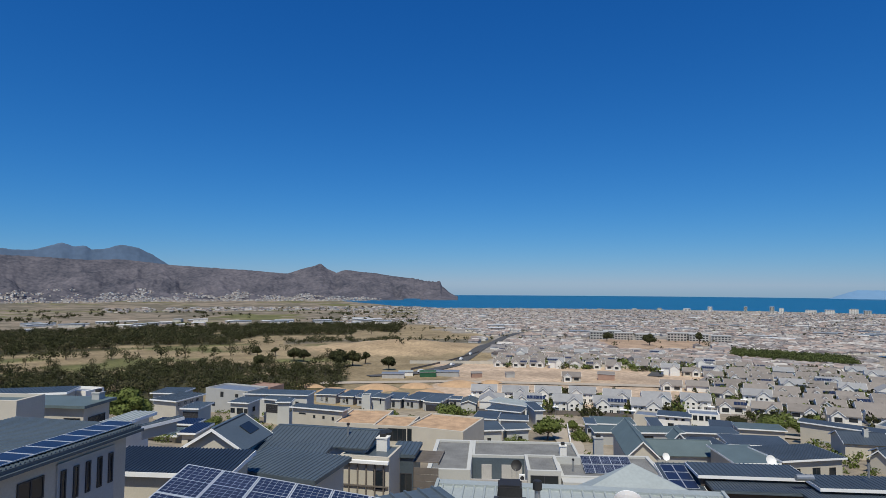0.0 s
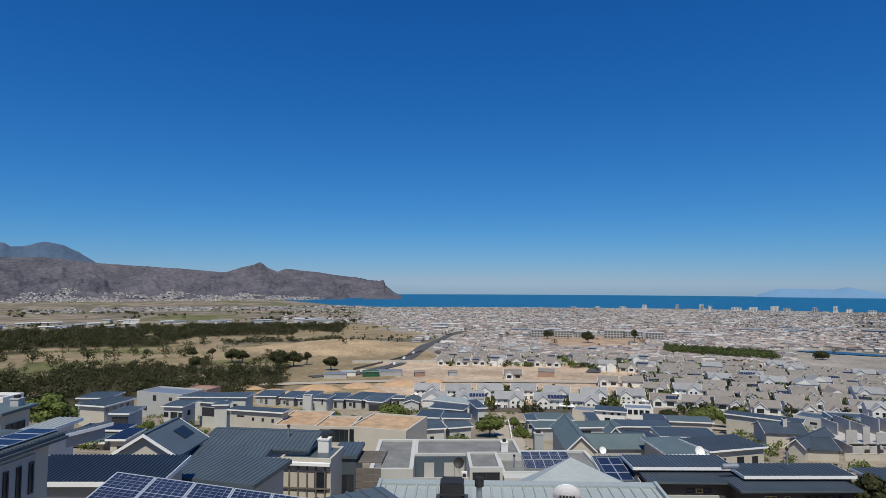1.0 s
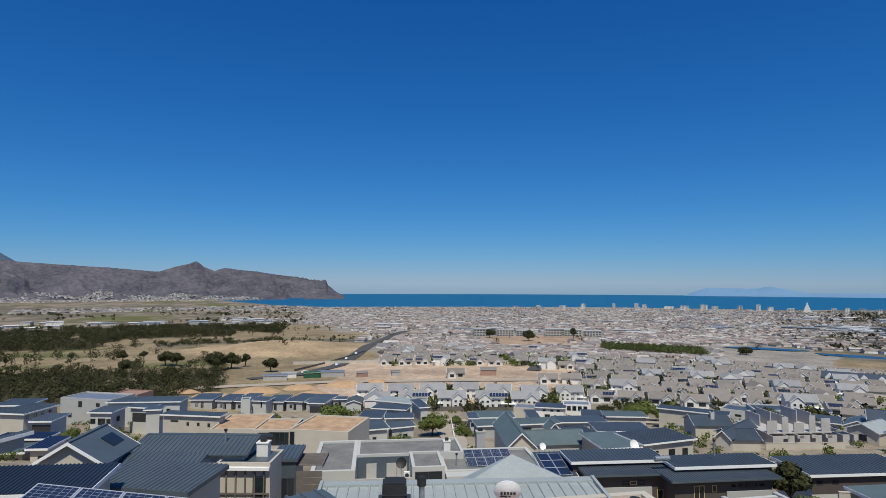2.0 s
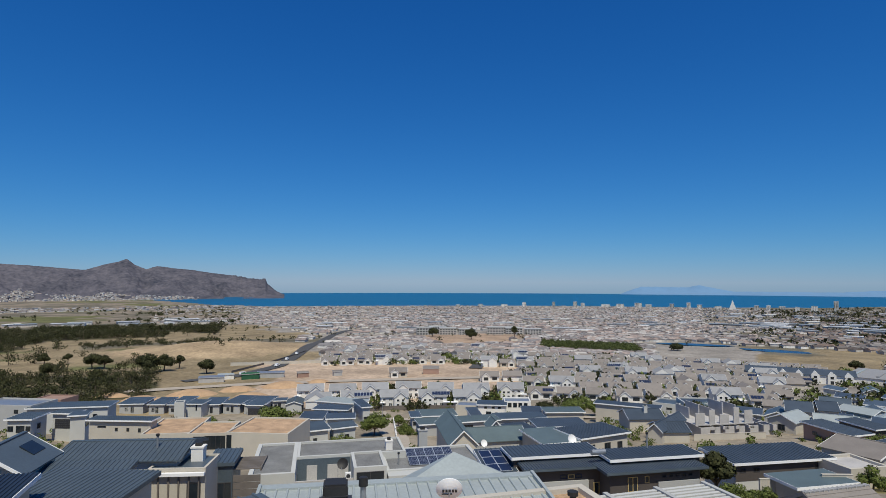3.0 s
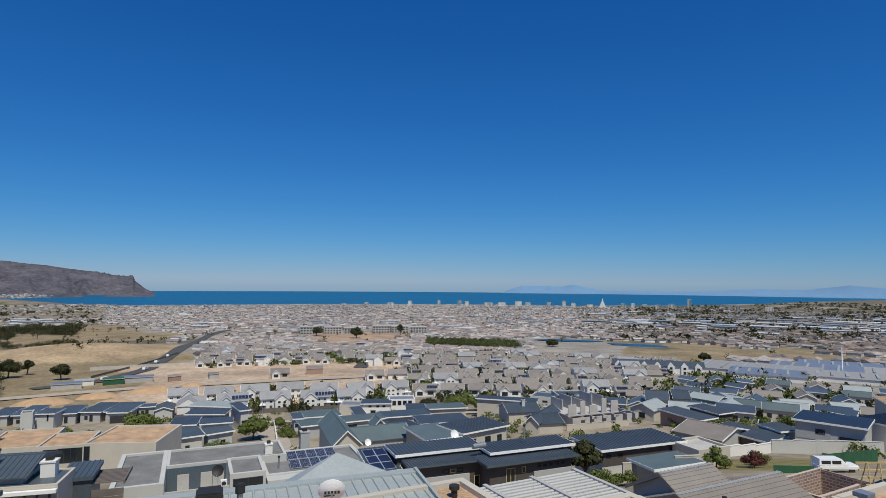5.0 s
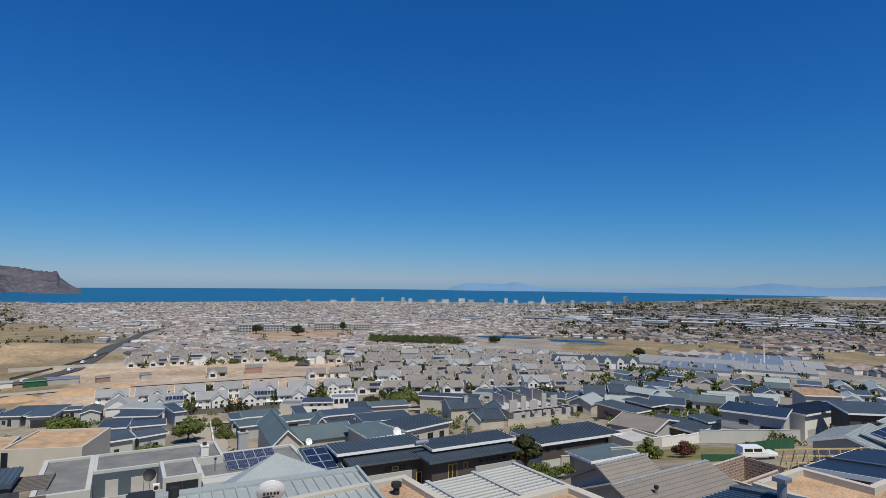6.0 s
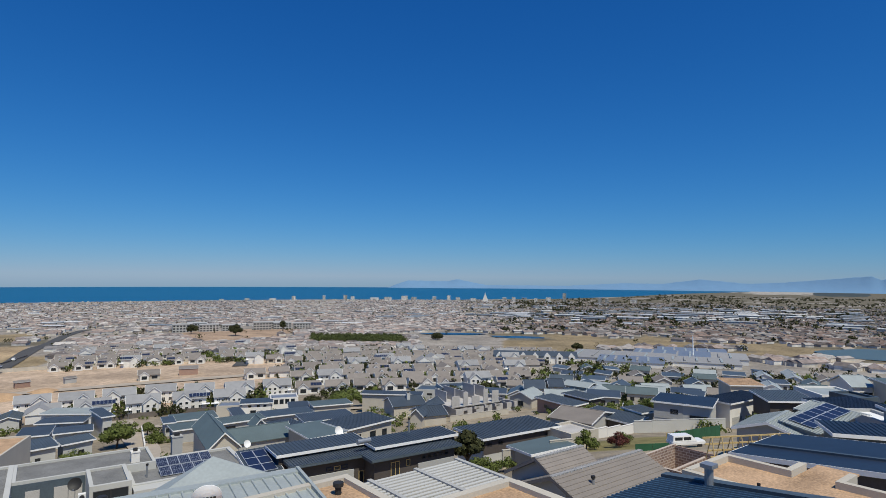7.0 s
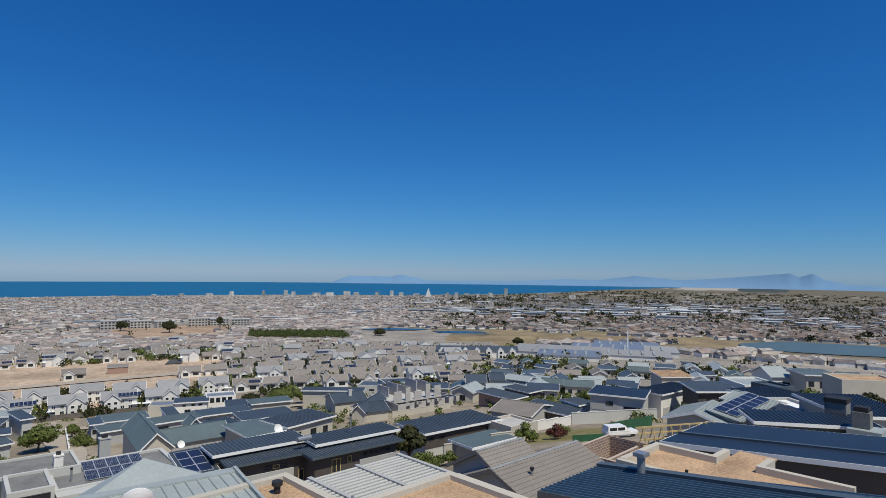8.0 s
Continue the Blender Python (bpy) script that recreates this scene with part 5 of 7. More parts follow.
for q in ((-3.4, 3.2, 2.4, 2.62, 4.6), (-3.4, -3.18, -2.6, 2.4, 4.6), (3.0, 3.2, -2.8, 2.4, 4.5), (-3.18, 3.0, -0.3, -0.08, 4.2), (-3.18, 3.0, -2.8, -2.58, 3.6), (0.2, 0.42, -2.58, -0.3, 3.8)):
    part("wall", box(q[0], q[1], q[2], q[3], -4, q[4]), BLOCKS, g)
g = thing("formwork_stack", pose(39.5, 20.2, 78.7, 0, 0, -28), "stack of yellow timber trestles", "timber")
for i in range(9):
    for s in (-1, 1):
        part("trestle", limb(bmesh.new(), (i * 0.75, s * 0.5, -1.0), (i * 0.75 + 0.1, s * 0.05, 0.5), 0.035, 0.035, 5), POLE, g)
for k in range(4):
    part("rail", box(-0.3, 6.6, -0.5 + k * 0.3, -0.42 + k * 0.3, -0.7 + 0.35 * k, -0.6 + 0.35 * k), POLE, g)
random.seed(3)
g = thing("unfinished_house", pose(108, 122, 53.2, 0, 0, -6), "unfinished two-storey concrete shell of a house, roofless", "building site")
part("slab", box(-11, 11, -7.5, 7.5, -4, 0.2), RAW, g)
part("upper_slab", box(-10.2, 5.5, -5.2, 6.8, 3.0, 3.25), RAW, g)
for i, (x0, x1, top_z) in enumerate(((-10, -7.6, 5.9), (-6.4, -4.9, 6.6), (-3.6, -1.2, 5.4), (0.1, 1.6, 6.9), (3.0, 5.2, 6.2), (6.6, 8.2, 3.4), (9.2, 10.2, 2.9))):
    part("wall", box(x0, x1, -7, -6.76, -4, min(3.0, top_z)), RAW, g)
    if top_z > 3.3:
        part("wall", box(x0, x1, -5.1, -4.86, 3.26, top_z), RAW, g)
    part("wall", box(x0, x0 + 0.24, -6.75, 6.6, -4, 2.98), RAW, g)
    part("wall", box(x1 - 0.24, x1, 1.0, 6.6, 3.26 if top_z > 3.3 else -4, top_z), RAW, g)
for k in range(4):
    part("lintel", box(-7.6 + k * 3.4, -6.1 + k * 3.4, -7, -6.76, 2.4, 2.99), RAW, g)
for k in range(6):
    part("prop", tube(bmesh.new(), -9.5 + k * 2.6, -6.0, 0.2, 3.0, 0.07), POLE, g)
g = thing("site_screen", pose(98.6, 113, 51.5, 0, 0, -20), "pinkish site screen on thin posts", "fence")
part("screen", box(-11, 11, -0.05, 0.05, -1, 2.2), mat("faded pink netting", (0.42, 0.25, 0.19), 0.95, 0, 0.2, 0.5, 8, 0.2), g)
for i in range(9):
    part("post", tube(bmesh.new(), -11 + i * 2.7, -0.1, -1, 2.5, 0.06), POLE, g)


# ---- houses down the slope ----
g = house("house", "flat-roofed beige house with a dark glazed door", -42.0, 65.6, -6.9, 9.4, 5.0, 77.0, 3.7, 0.02, BEIGE, TEAL, 0.5, 0, TEAL, 9)
window(g, "front", 2.9, 1.35, 1.9, 2.1, 2.02, 2)
window(g, "right", 0.00, 1.3, 2.6, 2.1, 4.22, 2)
chimney(g, 3.4, 1.2, 3.4, 4.6, 0.9, 0.9, GREY)
g = house("house", "low house with a dark flat sheet roof", -56.4, 81.0, 13.2, 10.9, 5.0, 75.3, 4, 0.0, GREY, SLATE, 0.5, 0.5, TRIM, 9)
g = parapet_house("house", "flat-roofed house with a white roof box", -52.6, 86.4, -10.2, 4.6, 3.5, 74.72, 4, WHITE, METAL, 9)
g = parapet_house("house", "flat-roofed beige outbuilding with a concrete canopy", -42.1, 57.1, -4.8, 5.5, 3.5, 79.09, 3.8, BEIGE, TEAL, 9)
g = house("house", "long grey house with small upper windows", -62.3, 140.3, -19.3, 7.6, 9.6, 63.34, 5.5, 0.10, BEIGE, SLATE, 0.5, 0.6, TRIM, 6)
window(g, "right", -3.35, 4.6, 0.7, 0.6, 3.28, 0)
window(g, "right", -1.44, 4.6, 0.7, 0.6, 3.28, 0)
window(g, "right", 0.48, 4.6, 0.7, 0.6, 3.28, 0)
window(g, "right", 2.40, 4.6, 0.7, 0.6, 3.28, 0)
g = house("house", "low garage wing with a dark sheet roof", -53.7, 130.2, -6.7, 4.3, 6.5, 63.36, 3, 0.07, PALE, SLATE, 0.5, 0.5, TRIM, 5)
garage(g, "front", 0.00, 3.4, 2.2, 2.76, FRAME)
g = house("house", "flat house behind with dark roof edge", -71.7, 158.0, -4.6, 8.1, 8.0, 61.57, 6, 0.07, GREY, SLATE, 0.5, 0.5, TRIM, 5)
window(g, "front", -2.43, 1.5, 1.2, 1.2, 3.50, 1)
window(g, "front", 0.41, 1.4, 1.8, 1.5, 3.50, 1)
window(g, "front", 2.63, 1.5, 1, 1.1, 3.50, 0)
g = house("house", "house with glossy blue solar sheet roof", -48.6, 109.4, -7.9, 8.6, 3.9, 64.74, 3.3, 0.10, DARK, CELL, 0.5, 0.5, TRIM, 6)
g = house("house", "low house with grey-green roof and shaded veranda", -44.8, 96.3, -2.4, 6.4, 5.0, 66.10, 3, 0.07, BEIGE, TEAL, 0.5, 0.5, TRIM, 6)
window(g, "front", -0.95, 1.4, 2.6, 1.8, 2.00, 2)
window(g, "front", 1.59, 1.5, 1.2, 1.2, 2.00, 1)
g = house("house", "small wing with blue solar sheet roof", -39.2, 94.9, -5.8, 3.0, 6.0, 66.95, 3, 0.17, BEIGE, CELL, 0.5, 0.5, TRIM, 6)
window(g, "front", 0.45, 1.4, 0.9, 1.1, 2.50, 0)
g = house("house", "narrow house with long dark mono-pitch roof", -26.3, 55.4, -27.8, 0.9, 4.6, 77.12, 0.9, 0.03, GREY, SLATE, 0.5, 0.5, TRIM, 0.3)
g = house("house", "small store with a pale sheet roof", -29.9, 56.6, -9.3, 2.5, 5.0, 77.23, 3, 0.03, WHITE, SILVER, 0.5, 0.5, TRIM, 8)
g = parapet_house("house", "white two-storey house with a high parapet", -63.3, 182.7, -23.4, 16.3, 9.0, 58.30, 6.2, GREY, METAL, 6)
window(g, "front", -1.63, 4.6, 1.2, 1.6, 4.50, 0)
window(g, "front", 4.08, 4.6, 1.2, 1, 4.50, 1)
window(g, "front", -4.89, 1.5, 1.2, 1.2, 4.50, 1)
g = parapet_house("house", "red-brick house under construction beside trees", -62.3, 209.1, -20.0, 9.4, 8.0, 54.50, 4, BRICKM, BRICKM, 6)
g = house("house", "small house with dark hipped sheet roof", -51.3, 154.6, -13.0, 5.9, 6.8, 59.78, 3.6, 0.10, PALE, SLATE, 0.5, 0.5, TRIM, 5)
window(g, "front", -1.78, 1.5, 1.2, 1.2, 2.91, 1)
window(g, "front", 0.30, 1.4, 1.8, 1.5, 2.91, 1)
window(g, "front", 1.93, 1.5, 1, 1.1, 2.91, 0)
window(g, "right", 0.00, 1.5, 1.2, 1.2, 2.47, 1)
g = house("house", "grey garage house with dark roof", -45.0, 160.5, -21.0, 6.2, 4.1, 59.18, 3.6, 0.10, PALE, SLATE, 0.5, 0.5, TRIM, 5)
garage(g, "front", 0.00, 4, 2.2, 1.55, FRAME)
g = house("house", "pale house with dark mono-pitch roof", -41.0, 154.8, 0.9, 4.0, 4.4, 59.70, 3.6, 0.10, PALE, SLATE, 0.5, 0.5, TRIM, 5)
window(g, "right", 0.00, 1.6, 2.5, 1.6, 1.52, 1)
g = house("house", "long low white house with dark roof", -48.4, 176.7, -6.7, 19.8, 7.0, 57.78, 4, 0.10, PALE, SLATE, 0.5, 0.5, TRIM, 5)
window(g, "front", -5.93, 1.5, 1.2, 1.2, 3.00, 1)
window(g, "front", 0.99, 1.4, 1.8, 1.5, 3.00, 1)
window(g, "front", 6.42, 1.5, 1, 1.1, 3.00, 0)
g = house("house", "beige two-storey house with small square windows", -28.6, 138.7, -19.6, 14.1, 3.6, 61.29, 6.6, 0.07, BEIGE, SLATE, 0.5, 0.5, TRIM, 5)
window(g, "front", -3.87, 5.2, 1.8, 0.35, 1.30, 0)
window(g, "front", -0.70, 4.7, 0.6, 0.7, 1.30, 0)
window(g, "front", 1.76, 4.7, 0.6, 0.7, 1.30, 0)
window(g, "front", 4.22, 4.6, 0.6, 0.8, 1.30, 0)
window(g, "front", -0.70, 1.7, 0.6, 0.7, 1.30, 0)
window(g, "front", 2.11, 1.6, 0.7, 0.8, 1.30, 0)
g = parapet_house("house", "cream house with flat tan gravel roof", -17.8, 136.6, -8.1, 10.1, 14.3, 59.79, 6, BEIGE, GRAVEL, 5)
window(g, "front", -2.03, 4.6, 2.6, 0.6, 7.15, 2)
window(g, "front", 2.53, 4.6, 2.8, 0.6, 7.15, 2)
window(g, "front", 1.01, 1.6, 1.5, 1.8, 7.15, 1)
g = parapet_house("house", "cream house with flat gravel roof and timber panel", 0.8, 125.7, -22.0, 12.4, 13.2, 61.09, 6, BEIGE, GRAVEL, 5)
window(g, "front", -5.47, 4.0, 1.0, 3.0, 6.62, 0)
part("timber_panel", box(3.4, 6.2, -6.56, -6.46, 3.6, 5.5), WOOD, g, "warm timber slat panel")
g = parapet_house("house", "recessed link building with a tan gravel roof", -10.0, 130.4, -11.4, 7.9, 10.0, 60.25, 5.3, BEIGE, GRAVEL, 5)
window(g, "front", -1.58, 3.5, 2.2, 2.4, 5.00, 1)
window(g, "front", 1.58, 3.5, 4.2, 2.6, 5.00, 3)
g = house("house", "dark-roofed grey house of a sloping row", -44.3, 235.1, -9.5, 8.8, 11.4, 47.39, 3.4, 0.21, GREY, SLATE, 0.5, 0.7, TRIM, 5)
window(g, "front", -1.60, 1.5, 1, 1.2, 5.18, 1)
window(g, "front", 0.32, 1.4, 1, 2, 5.18, 0)
window(g, "right", 0.00, 1.5, 1.2, 1.2, 3.94, 1)
g = house("house", "dark-roofed grey house of a sloping row", -35.1, 230.5, -14.0, 6.1, 11.9, 47.65, 3.4, 0.21, GREY, SLATE, 0.5, 0.7, TRIM, 5)
window(g, "front", -1.09, 1.5, 1, 1.2, 5.43, 1)
window(g, "front", 0.22, 1.4, 1, 2, 5.43, 0)
window(g, "right", 0.00, 1.5, 1.2, 1.2, 2.56, 1)
g = house("house", "dark-roofed grey house of a sloping row", -28.2, 228.7, -14.7, 5.7, 14.2, 47.82, 3.4, 0.21, GREY, SLATE, 0.5, 0.7, TRIM, 5)
window(g, "front", -1.02, 1.5, 1, 1.2, 6.62, 1)
window(g, "front", 0.20, 1.4, 1, 2, 6.62, 0)
window(g, "right", 0.00, 1.5, 1.2, 1.2, 2.35, 1)
g = house("house", "dark-roofed grey house of a sloping row", -17.2, 223.4, -11.5, 6.8, 11.9, 48.05, 3.4, 0.21, GREY, SLATE, 0.5, 0.7, TRIM, 5)
window(g, "front", -1.24, 1.5, 1, 1.2, 5.45, 1)
window(g, "front", 0.25, 1.4, 1, 2, 5.45, 0)
window(g, "right", 0.00, 1.5, 1.2, 1.2, 2.90, 1)
g = house("house", "dark-roofed grey house of a sloping row", -8.9, 223.2, -23.6, 7.0, 13.9, 48.10, 3.4, 0.21, GREY, SLATE, 0.5, 0.7, TRIM, 5)
window(g, "front", -1.27, 1.5, 1, 1.2, 6.45, 1)
window(g, "front", 0.25, 1.4, 1, 2, 6.45, 0)
window(g, "right", 0.00, 1.5, 1.2, 1.2, 3.04, 1)
g = house("house", "dark-roofed grey house of a sloping row", -1.7, 219.5, -18.9, 8.3, 13.7, 48.27, 3.4, 0.21, GREY, SLATE, 0.5, 0.7, TRIM, 5)
window(g, "right", 0.00, 1.5, 1.2, 1.2, 3.66, 1)
garage(g, "front", 0.00, 4.6, 2.2, 6.35, FRAME)
g = house("house", "dark-roofed grey house of a sloping row", 4.5, 219.9, -7.8, 5.7, 4.4, 48.07, 3.4, 0.21, GREY, SLATE, 0.5, 0.7, TRIM, 5)
window(g, "front", -1.03, 1.5, 1, 1.2, 1.69, 1)
window(g, "front", 0.21, 1.4, 1, 2, 1.69, 0)
window(g, "right", 0.00, 1.5, 1.2, 1.2, 2.35, 1)
g = house("house", "dark-roofed grey house of a sloping row", -2.0, 216.1, -20.0, 6.3, 11.5, 48.37, 3.4, 0.21, GREY, SLATE, 0.5, 0.7, TRIM, 5)
window(g, "right", 0.00, 1.5, 1.2, 1.2, 2.69, 1)
garage(g, "front", 0.00, 4.6, 2.2, 5.27, FRAME)
g = gable_house("house", "grey house with low gable and garage", 9.7, 213.6, 82.2, 10.0, 5.9, 48.33, 3.2, 1.0, PALE, SLATE, 0.5, 0.4, 5)
g = parapet_house("house", "tall narrow grey house with a pale tower", -27.0, 210.8, 0.9, 3.0, 4.0, 50.98, 6, PALE, SLATE, 5)
g = house("house", "grey house with dark mono-pitch roof", -22.2, 216.9, -19.5, 6.1, 7.0, 49.30, 4.5, 0.14, PALE, SLATE, 0.5, 0.5, TRIM, 5)
window(g, "front", 0.91, 3.5, 0.5, 2.6, 3.00, 0)
g = house("house", "dark-roofed pale house with low-pitched sheet", 10.0, 140.5, 8.2, 7.6, 6.6, 56.45, 3.4, 0.48, PALE, SLATE, 0.5, 0.5, TRIM, 5)
window(g, "front", 0.38, 1.2, 0.9, 0.8, 2.82, 0)
g = house("house", "dark-roofed pale house with low-pitched sheet", 17.4, 141.8, 12.6, 6.3, 3.8, 56.06, 3.4, 0.48, PALE, SLATE, 0.5, 0.5, TRIM, 5)
window(g, "front", 0.63, 1.3, 1, 0.8, 1.41, 1)
g = house("house", "dark-roofed pale house with low-pitched sheet", 12.3, 164.7, -13.6, 6.6, 8.8, 53.87, 3.4, 0.14, PALE, NAVY, 0.5, 0.5, TRIM, 5)
g = house("house", "dark-roofed pale house with low-pitched sheet", 19.3, 161.2, -7.8, 7.9, 5.8, 54.01, 3.4, 0.14, PALE, NAVY, 0.5, 0.5, TRIM, 5)
window(g, "front", -1.18, 1.2, 1.5, 0.8, 2.38, 1)
window(g, "front", 1.18, 1.2, 1.5, 0.8, 2.38, 1)
g = house("house", "long white house with a dark sheet roof", 22.8, 186.8, -34.7, 15.4, 7.0, 53.11, 5, 0.10, WHITE, SILVER, 0.5, 0.5, TRIM, 5)
window(g, "front", -4.61, 3.5, 2, 0.7, 3.00, 2)
g = house("house", "long low house with navy roof", 18.6, 173.9, -24.2, 10.8, 6.0, 53.78, 4, 0.10, PALE, NAVY, 0.5, 0.5, TRIM, 5)
g = house("house", "narrow two-storey house with a navy roof", 26.5, 171.3, 6.1, 3.1, 11.0, 55.01, 5.5, 0.14, PALE, NAVY, 0.5, 0.5, TRIM, 5)
window(g, "front", 0.00, 2.2, 1.6, 1.1, 5.00, 1)
g = house("house", "pale house with blue-green sheet roof", 46.3, 162.5, -7.9, 11.2, 8.0, 53.00, 4.2, 0.14, PALE, TEAL, 0.5, 0.5, TRIM, 5)
window(g, "front", -2.24, 3.3, 1.2, 0.7, 3.50, 1)
window(g, "front", 0.00, 3.3, 1.2, 0.7, 3.50, 1)
window(g, "front", 2.24, 3.3, 1.2, 0.7, 3.50, 1)
g = house("house", "small house with a blue flat roof", 39.2, 158.7, -7.9, 3.0, 7.0, 53.80, 3.6, 0.07, PALE, SLATE, 0.5, 0.5, TRIM, 5)
window(g, "front", 0.00, 1.8, 1.6, 1, 3.00, 1)
g = house("house", "long house under a pale green sheet roof", 47.2, 145.4, -1.7, 21.6, 6.0, 54.77, 4, 0.17, GREY, TEAL, 0.5, 0.5, TRIM, 5)
window(g, "front", -2.16, 2.8, 2.4, 0.7, 2.50, 2)
window(g, "front", 2.16, 2.8, 2.4, 0.7, 2.50, 2)
g = gable_house("house", "gabled house with grey-green sheet roof and white barge boards", 34.7, 108.4, 82.1, 18.0, 5.5, 61.32, 4.2, 2.6, BEIGE, TEAL, 0, 0.4, 5)
g = gable_house("house", "long wing with plain grey-green roof", 42.0, 108.5, -4.5, 12.6, 9.0, 60.29, 3.4, 1.7, GREY, TEAL, 0, 0.4, 5)
window(g, "front", 1.89, 1.5, 2.2, 1.4, 4.10, 1)
g = gable_house("house", "small hipped pavilion with grey-green roof", 48.4, 123.3, 82.1, 5.0, 3.4, 58.21, 3.4, 1.8, GREY, TEAL, 0, 0.4, 5)
g = house("house", "long dark house with white fascia", 65.3, 147.6, -7.9, 13.6, 7.0, 54.22, 3.6, 0.07, GREY, SLATE, 0.5, 0.5, TRIM, 5)
window(g, "front", -3.39, 2.2, 2.6, 0.7, 3.00, 2)
window(g, "front", 0.00, 2.2, 2.6, 0.7, 3.00, 2)
window(g, "front", 3.39, 2.2, 2.6, 0.7, 3.00, 2)
g = house("house", "low navy-roofed house with white fascia", 66.5, 127.5, -10.1, 12.6, 8.0, 56.84, 3.4, 0.17, BEIGE, NAVY, 0.5, 0.5, TRIM, 5)
window(g, "front", -3.78, 1.5, 1.2, 1.2, 3.50, 1)
window(g, "front", 0.63, 1.4, 1.8, 1.5, 3.50, 1)
window(g, "front", 4.09, 1.5, 1, 1.1, 3.50, 0)
g = house("house", "flat wing with a navy roof", 55.0, 123.9, 4.6, 6.3, 8.0, 57.30, 3.4, 0.10, GREY, NAVY, 0.5, 0.5, TRIM, 5)
g = house("house", "house with a plain pale green roof", 49.5, 98.8, -0.2, 7.3, 10.0, 62.06, 3.2, 0.21, BEIGE, TEAL, 0.5, 0, TRIM, 5)
g = house("house", "house with navy solar roof above a brown veranda", 58.6, 99.0, 9.7, 11.7, 8.0, 62.32, 3.6, 0.14, BEIGE, NAVY, 0.5, 0.5, TRIM, 5)
window(g, "front", -2.92, 1.3, 1.2, 1.8, 3.50, 0)
window(g, "front", 0.58, 1.3, 1.4, 1.8, 3.50, 1)
window(g, "front", 3.51, 1.3, 1.2, 1.6, 3.50, 0)
g = parapet_house("house", "low white house with flat roof", 77.6, 177.2, -19.2, 8.4, 7.0, 52.36, 4.6, WHITE, METAL, 5)
window(g, "front", -2.52, 3.4, 1.2, 1.4, 3.50, 0)
window(g, "front", -0.84, 3.4, 1.2, 1.4, 3.50, 0)
window(g, "front", 0.84, 3.4, 1.2, 1.4, 3.50, 0)
window(g, "front", 2.52, 3.4, 1.2, 1.4, 3.50, 0)
g = house("house", "cream house with a navy flat roof", 68.4, 175.7, -22.4, 9.5, 7.0, 52.00, 4.6, 0.07, WHITE, NAVY, 0.5, 0.5, TRIM, 5)
window(g, "front", -0.95, 1.6, 1.6, 1.8, 3.00, 1)
window(g, "front", 1.43, 1.6, 0.7, 1.4, 3.00, 0)
window(g, "front", 3.09, 1.6, 0.7, 1.4, 3.00, 0)
window(g, "front", -1.90, 3.7, 0.9, 0.6, 3.00, 0)
window(g, "front", 0.48, 3.7, 0.9, 0.6, 3.00, 0)
window(g, "front", 2.38, 3.7, 0.9, 0.6, 3.00, 0)
g = parapet_house("house", "brown-banded cream house with flat roof", 63.0, 182.9, -28.5, 7.1, 7.0, 50.79, 4, BEIGE, METAL, 5)
g = house("house", "low house with navy roof and skylights", 74.2, 159.0, -21.2, 5.8, 7.0, 52.62, 3.4, 0.60, WHITE, NAVY, 0.5, 0.5, TRIM, 5)
window(g, "front", -1.75, 1.5, 1.2, 1.2, 3.00, 1)
window(g, "front", 0.29, 1.4, 1.8, 1.5, 3.00, 1)
window(g, "front", 1.90, 1.5, 1, 1.1, 3.00, 0)
g = house("house", "long beige house with shaded windows", 80.3, 151.4, -14.5, 11.2, 7.0, 54.16, 4.6, 0.03, BEIGE, TEAL, 0.5, 0.5, TRIM, 5)
window(g, "front", -3.35, 1.6, 2, 1.2, 3.00, 1)
window(g, "front", 0.00, 1.6, 2.4, 1.2, 3.00, 1)
window(g, "front", 3.35, 1.6, 2, 1.2, 3.00, 1)
g = house("house", "navy mono-pitch roof on a small wing", 54.4, 153.0, -7.9, 3.2, 9.0, 54.41, 3.4, 0.60, WHITE, NAVY, 0.5, 0.5, TRIM, 5)
g = house("house", "large beige house with navy roof and garage", 98.5, 147.1, -43.1, 18.3, 4.1, 55.37, 6.2, 0.21, BEIGE, NAVY, 0.5, 0.5, TRIM, 5)
window(g, "front", 0.91, 4.2, 1.2, 0.8, 1.57, 1)
garage(g, "front", -4.11, 4.2, 2.2, 1.57, GREY)
g = gable_house("house", "house with navy gable roof and white barge boards", 88.0, 115.9, 33.3, 16.0, 3.8, 57.62, 3.6, 1.7, BEIGE, NAVY, 0.6, 0.4, 5)
g = gable_house("house", "house wing with plain navy gable roof", 87.1, 114.2, -14.1, 6.9, 8.0, 57.29, 3.2, 1.6, BEIGE, NAVY, 0.6, 0.4, 5)
g = gable_house("house", "long house with navy gable roof and chimney", 93.0, 132.9, -14.9, 9.6, 9.0, 55.74, 3.8, 1.8, BEIGE, NAVY, 0.6, 0.4, 5)
chimney(g, 0.5, -1.5, 4, 6.6, 0.9, 0.9, PALE)
g = parapet_house("house", "two-storey pale house with flat dark roof", 127.1, 166.4, -50.9, 8.1, 9.0, 51.11, 6.4, PALE, SLATE, 5)
window(g, "front", 1.21, 4.8, 1.8, 0.7, 4.50, 1)
g = parapet_house("house", "two-storey pale house with flat navy roof", 133.6, 161.1, -22.4, 10.1, 9.0, 52.06, 6.4, PALE, NAVY, 5)
window(g, "front", -2.02, 4.8, 1.2, 1.4, 4.50, 1)
window(g, "front", 2.53, 4.6, 2.4, 1.6, 4.50, 1)
window(g, "front", 2.53, 1.6, 2.4, 1.6, 4.50, 1)
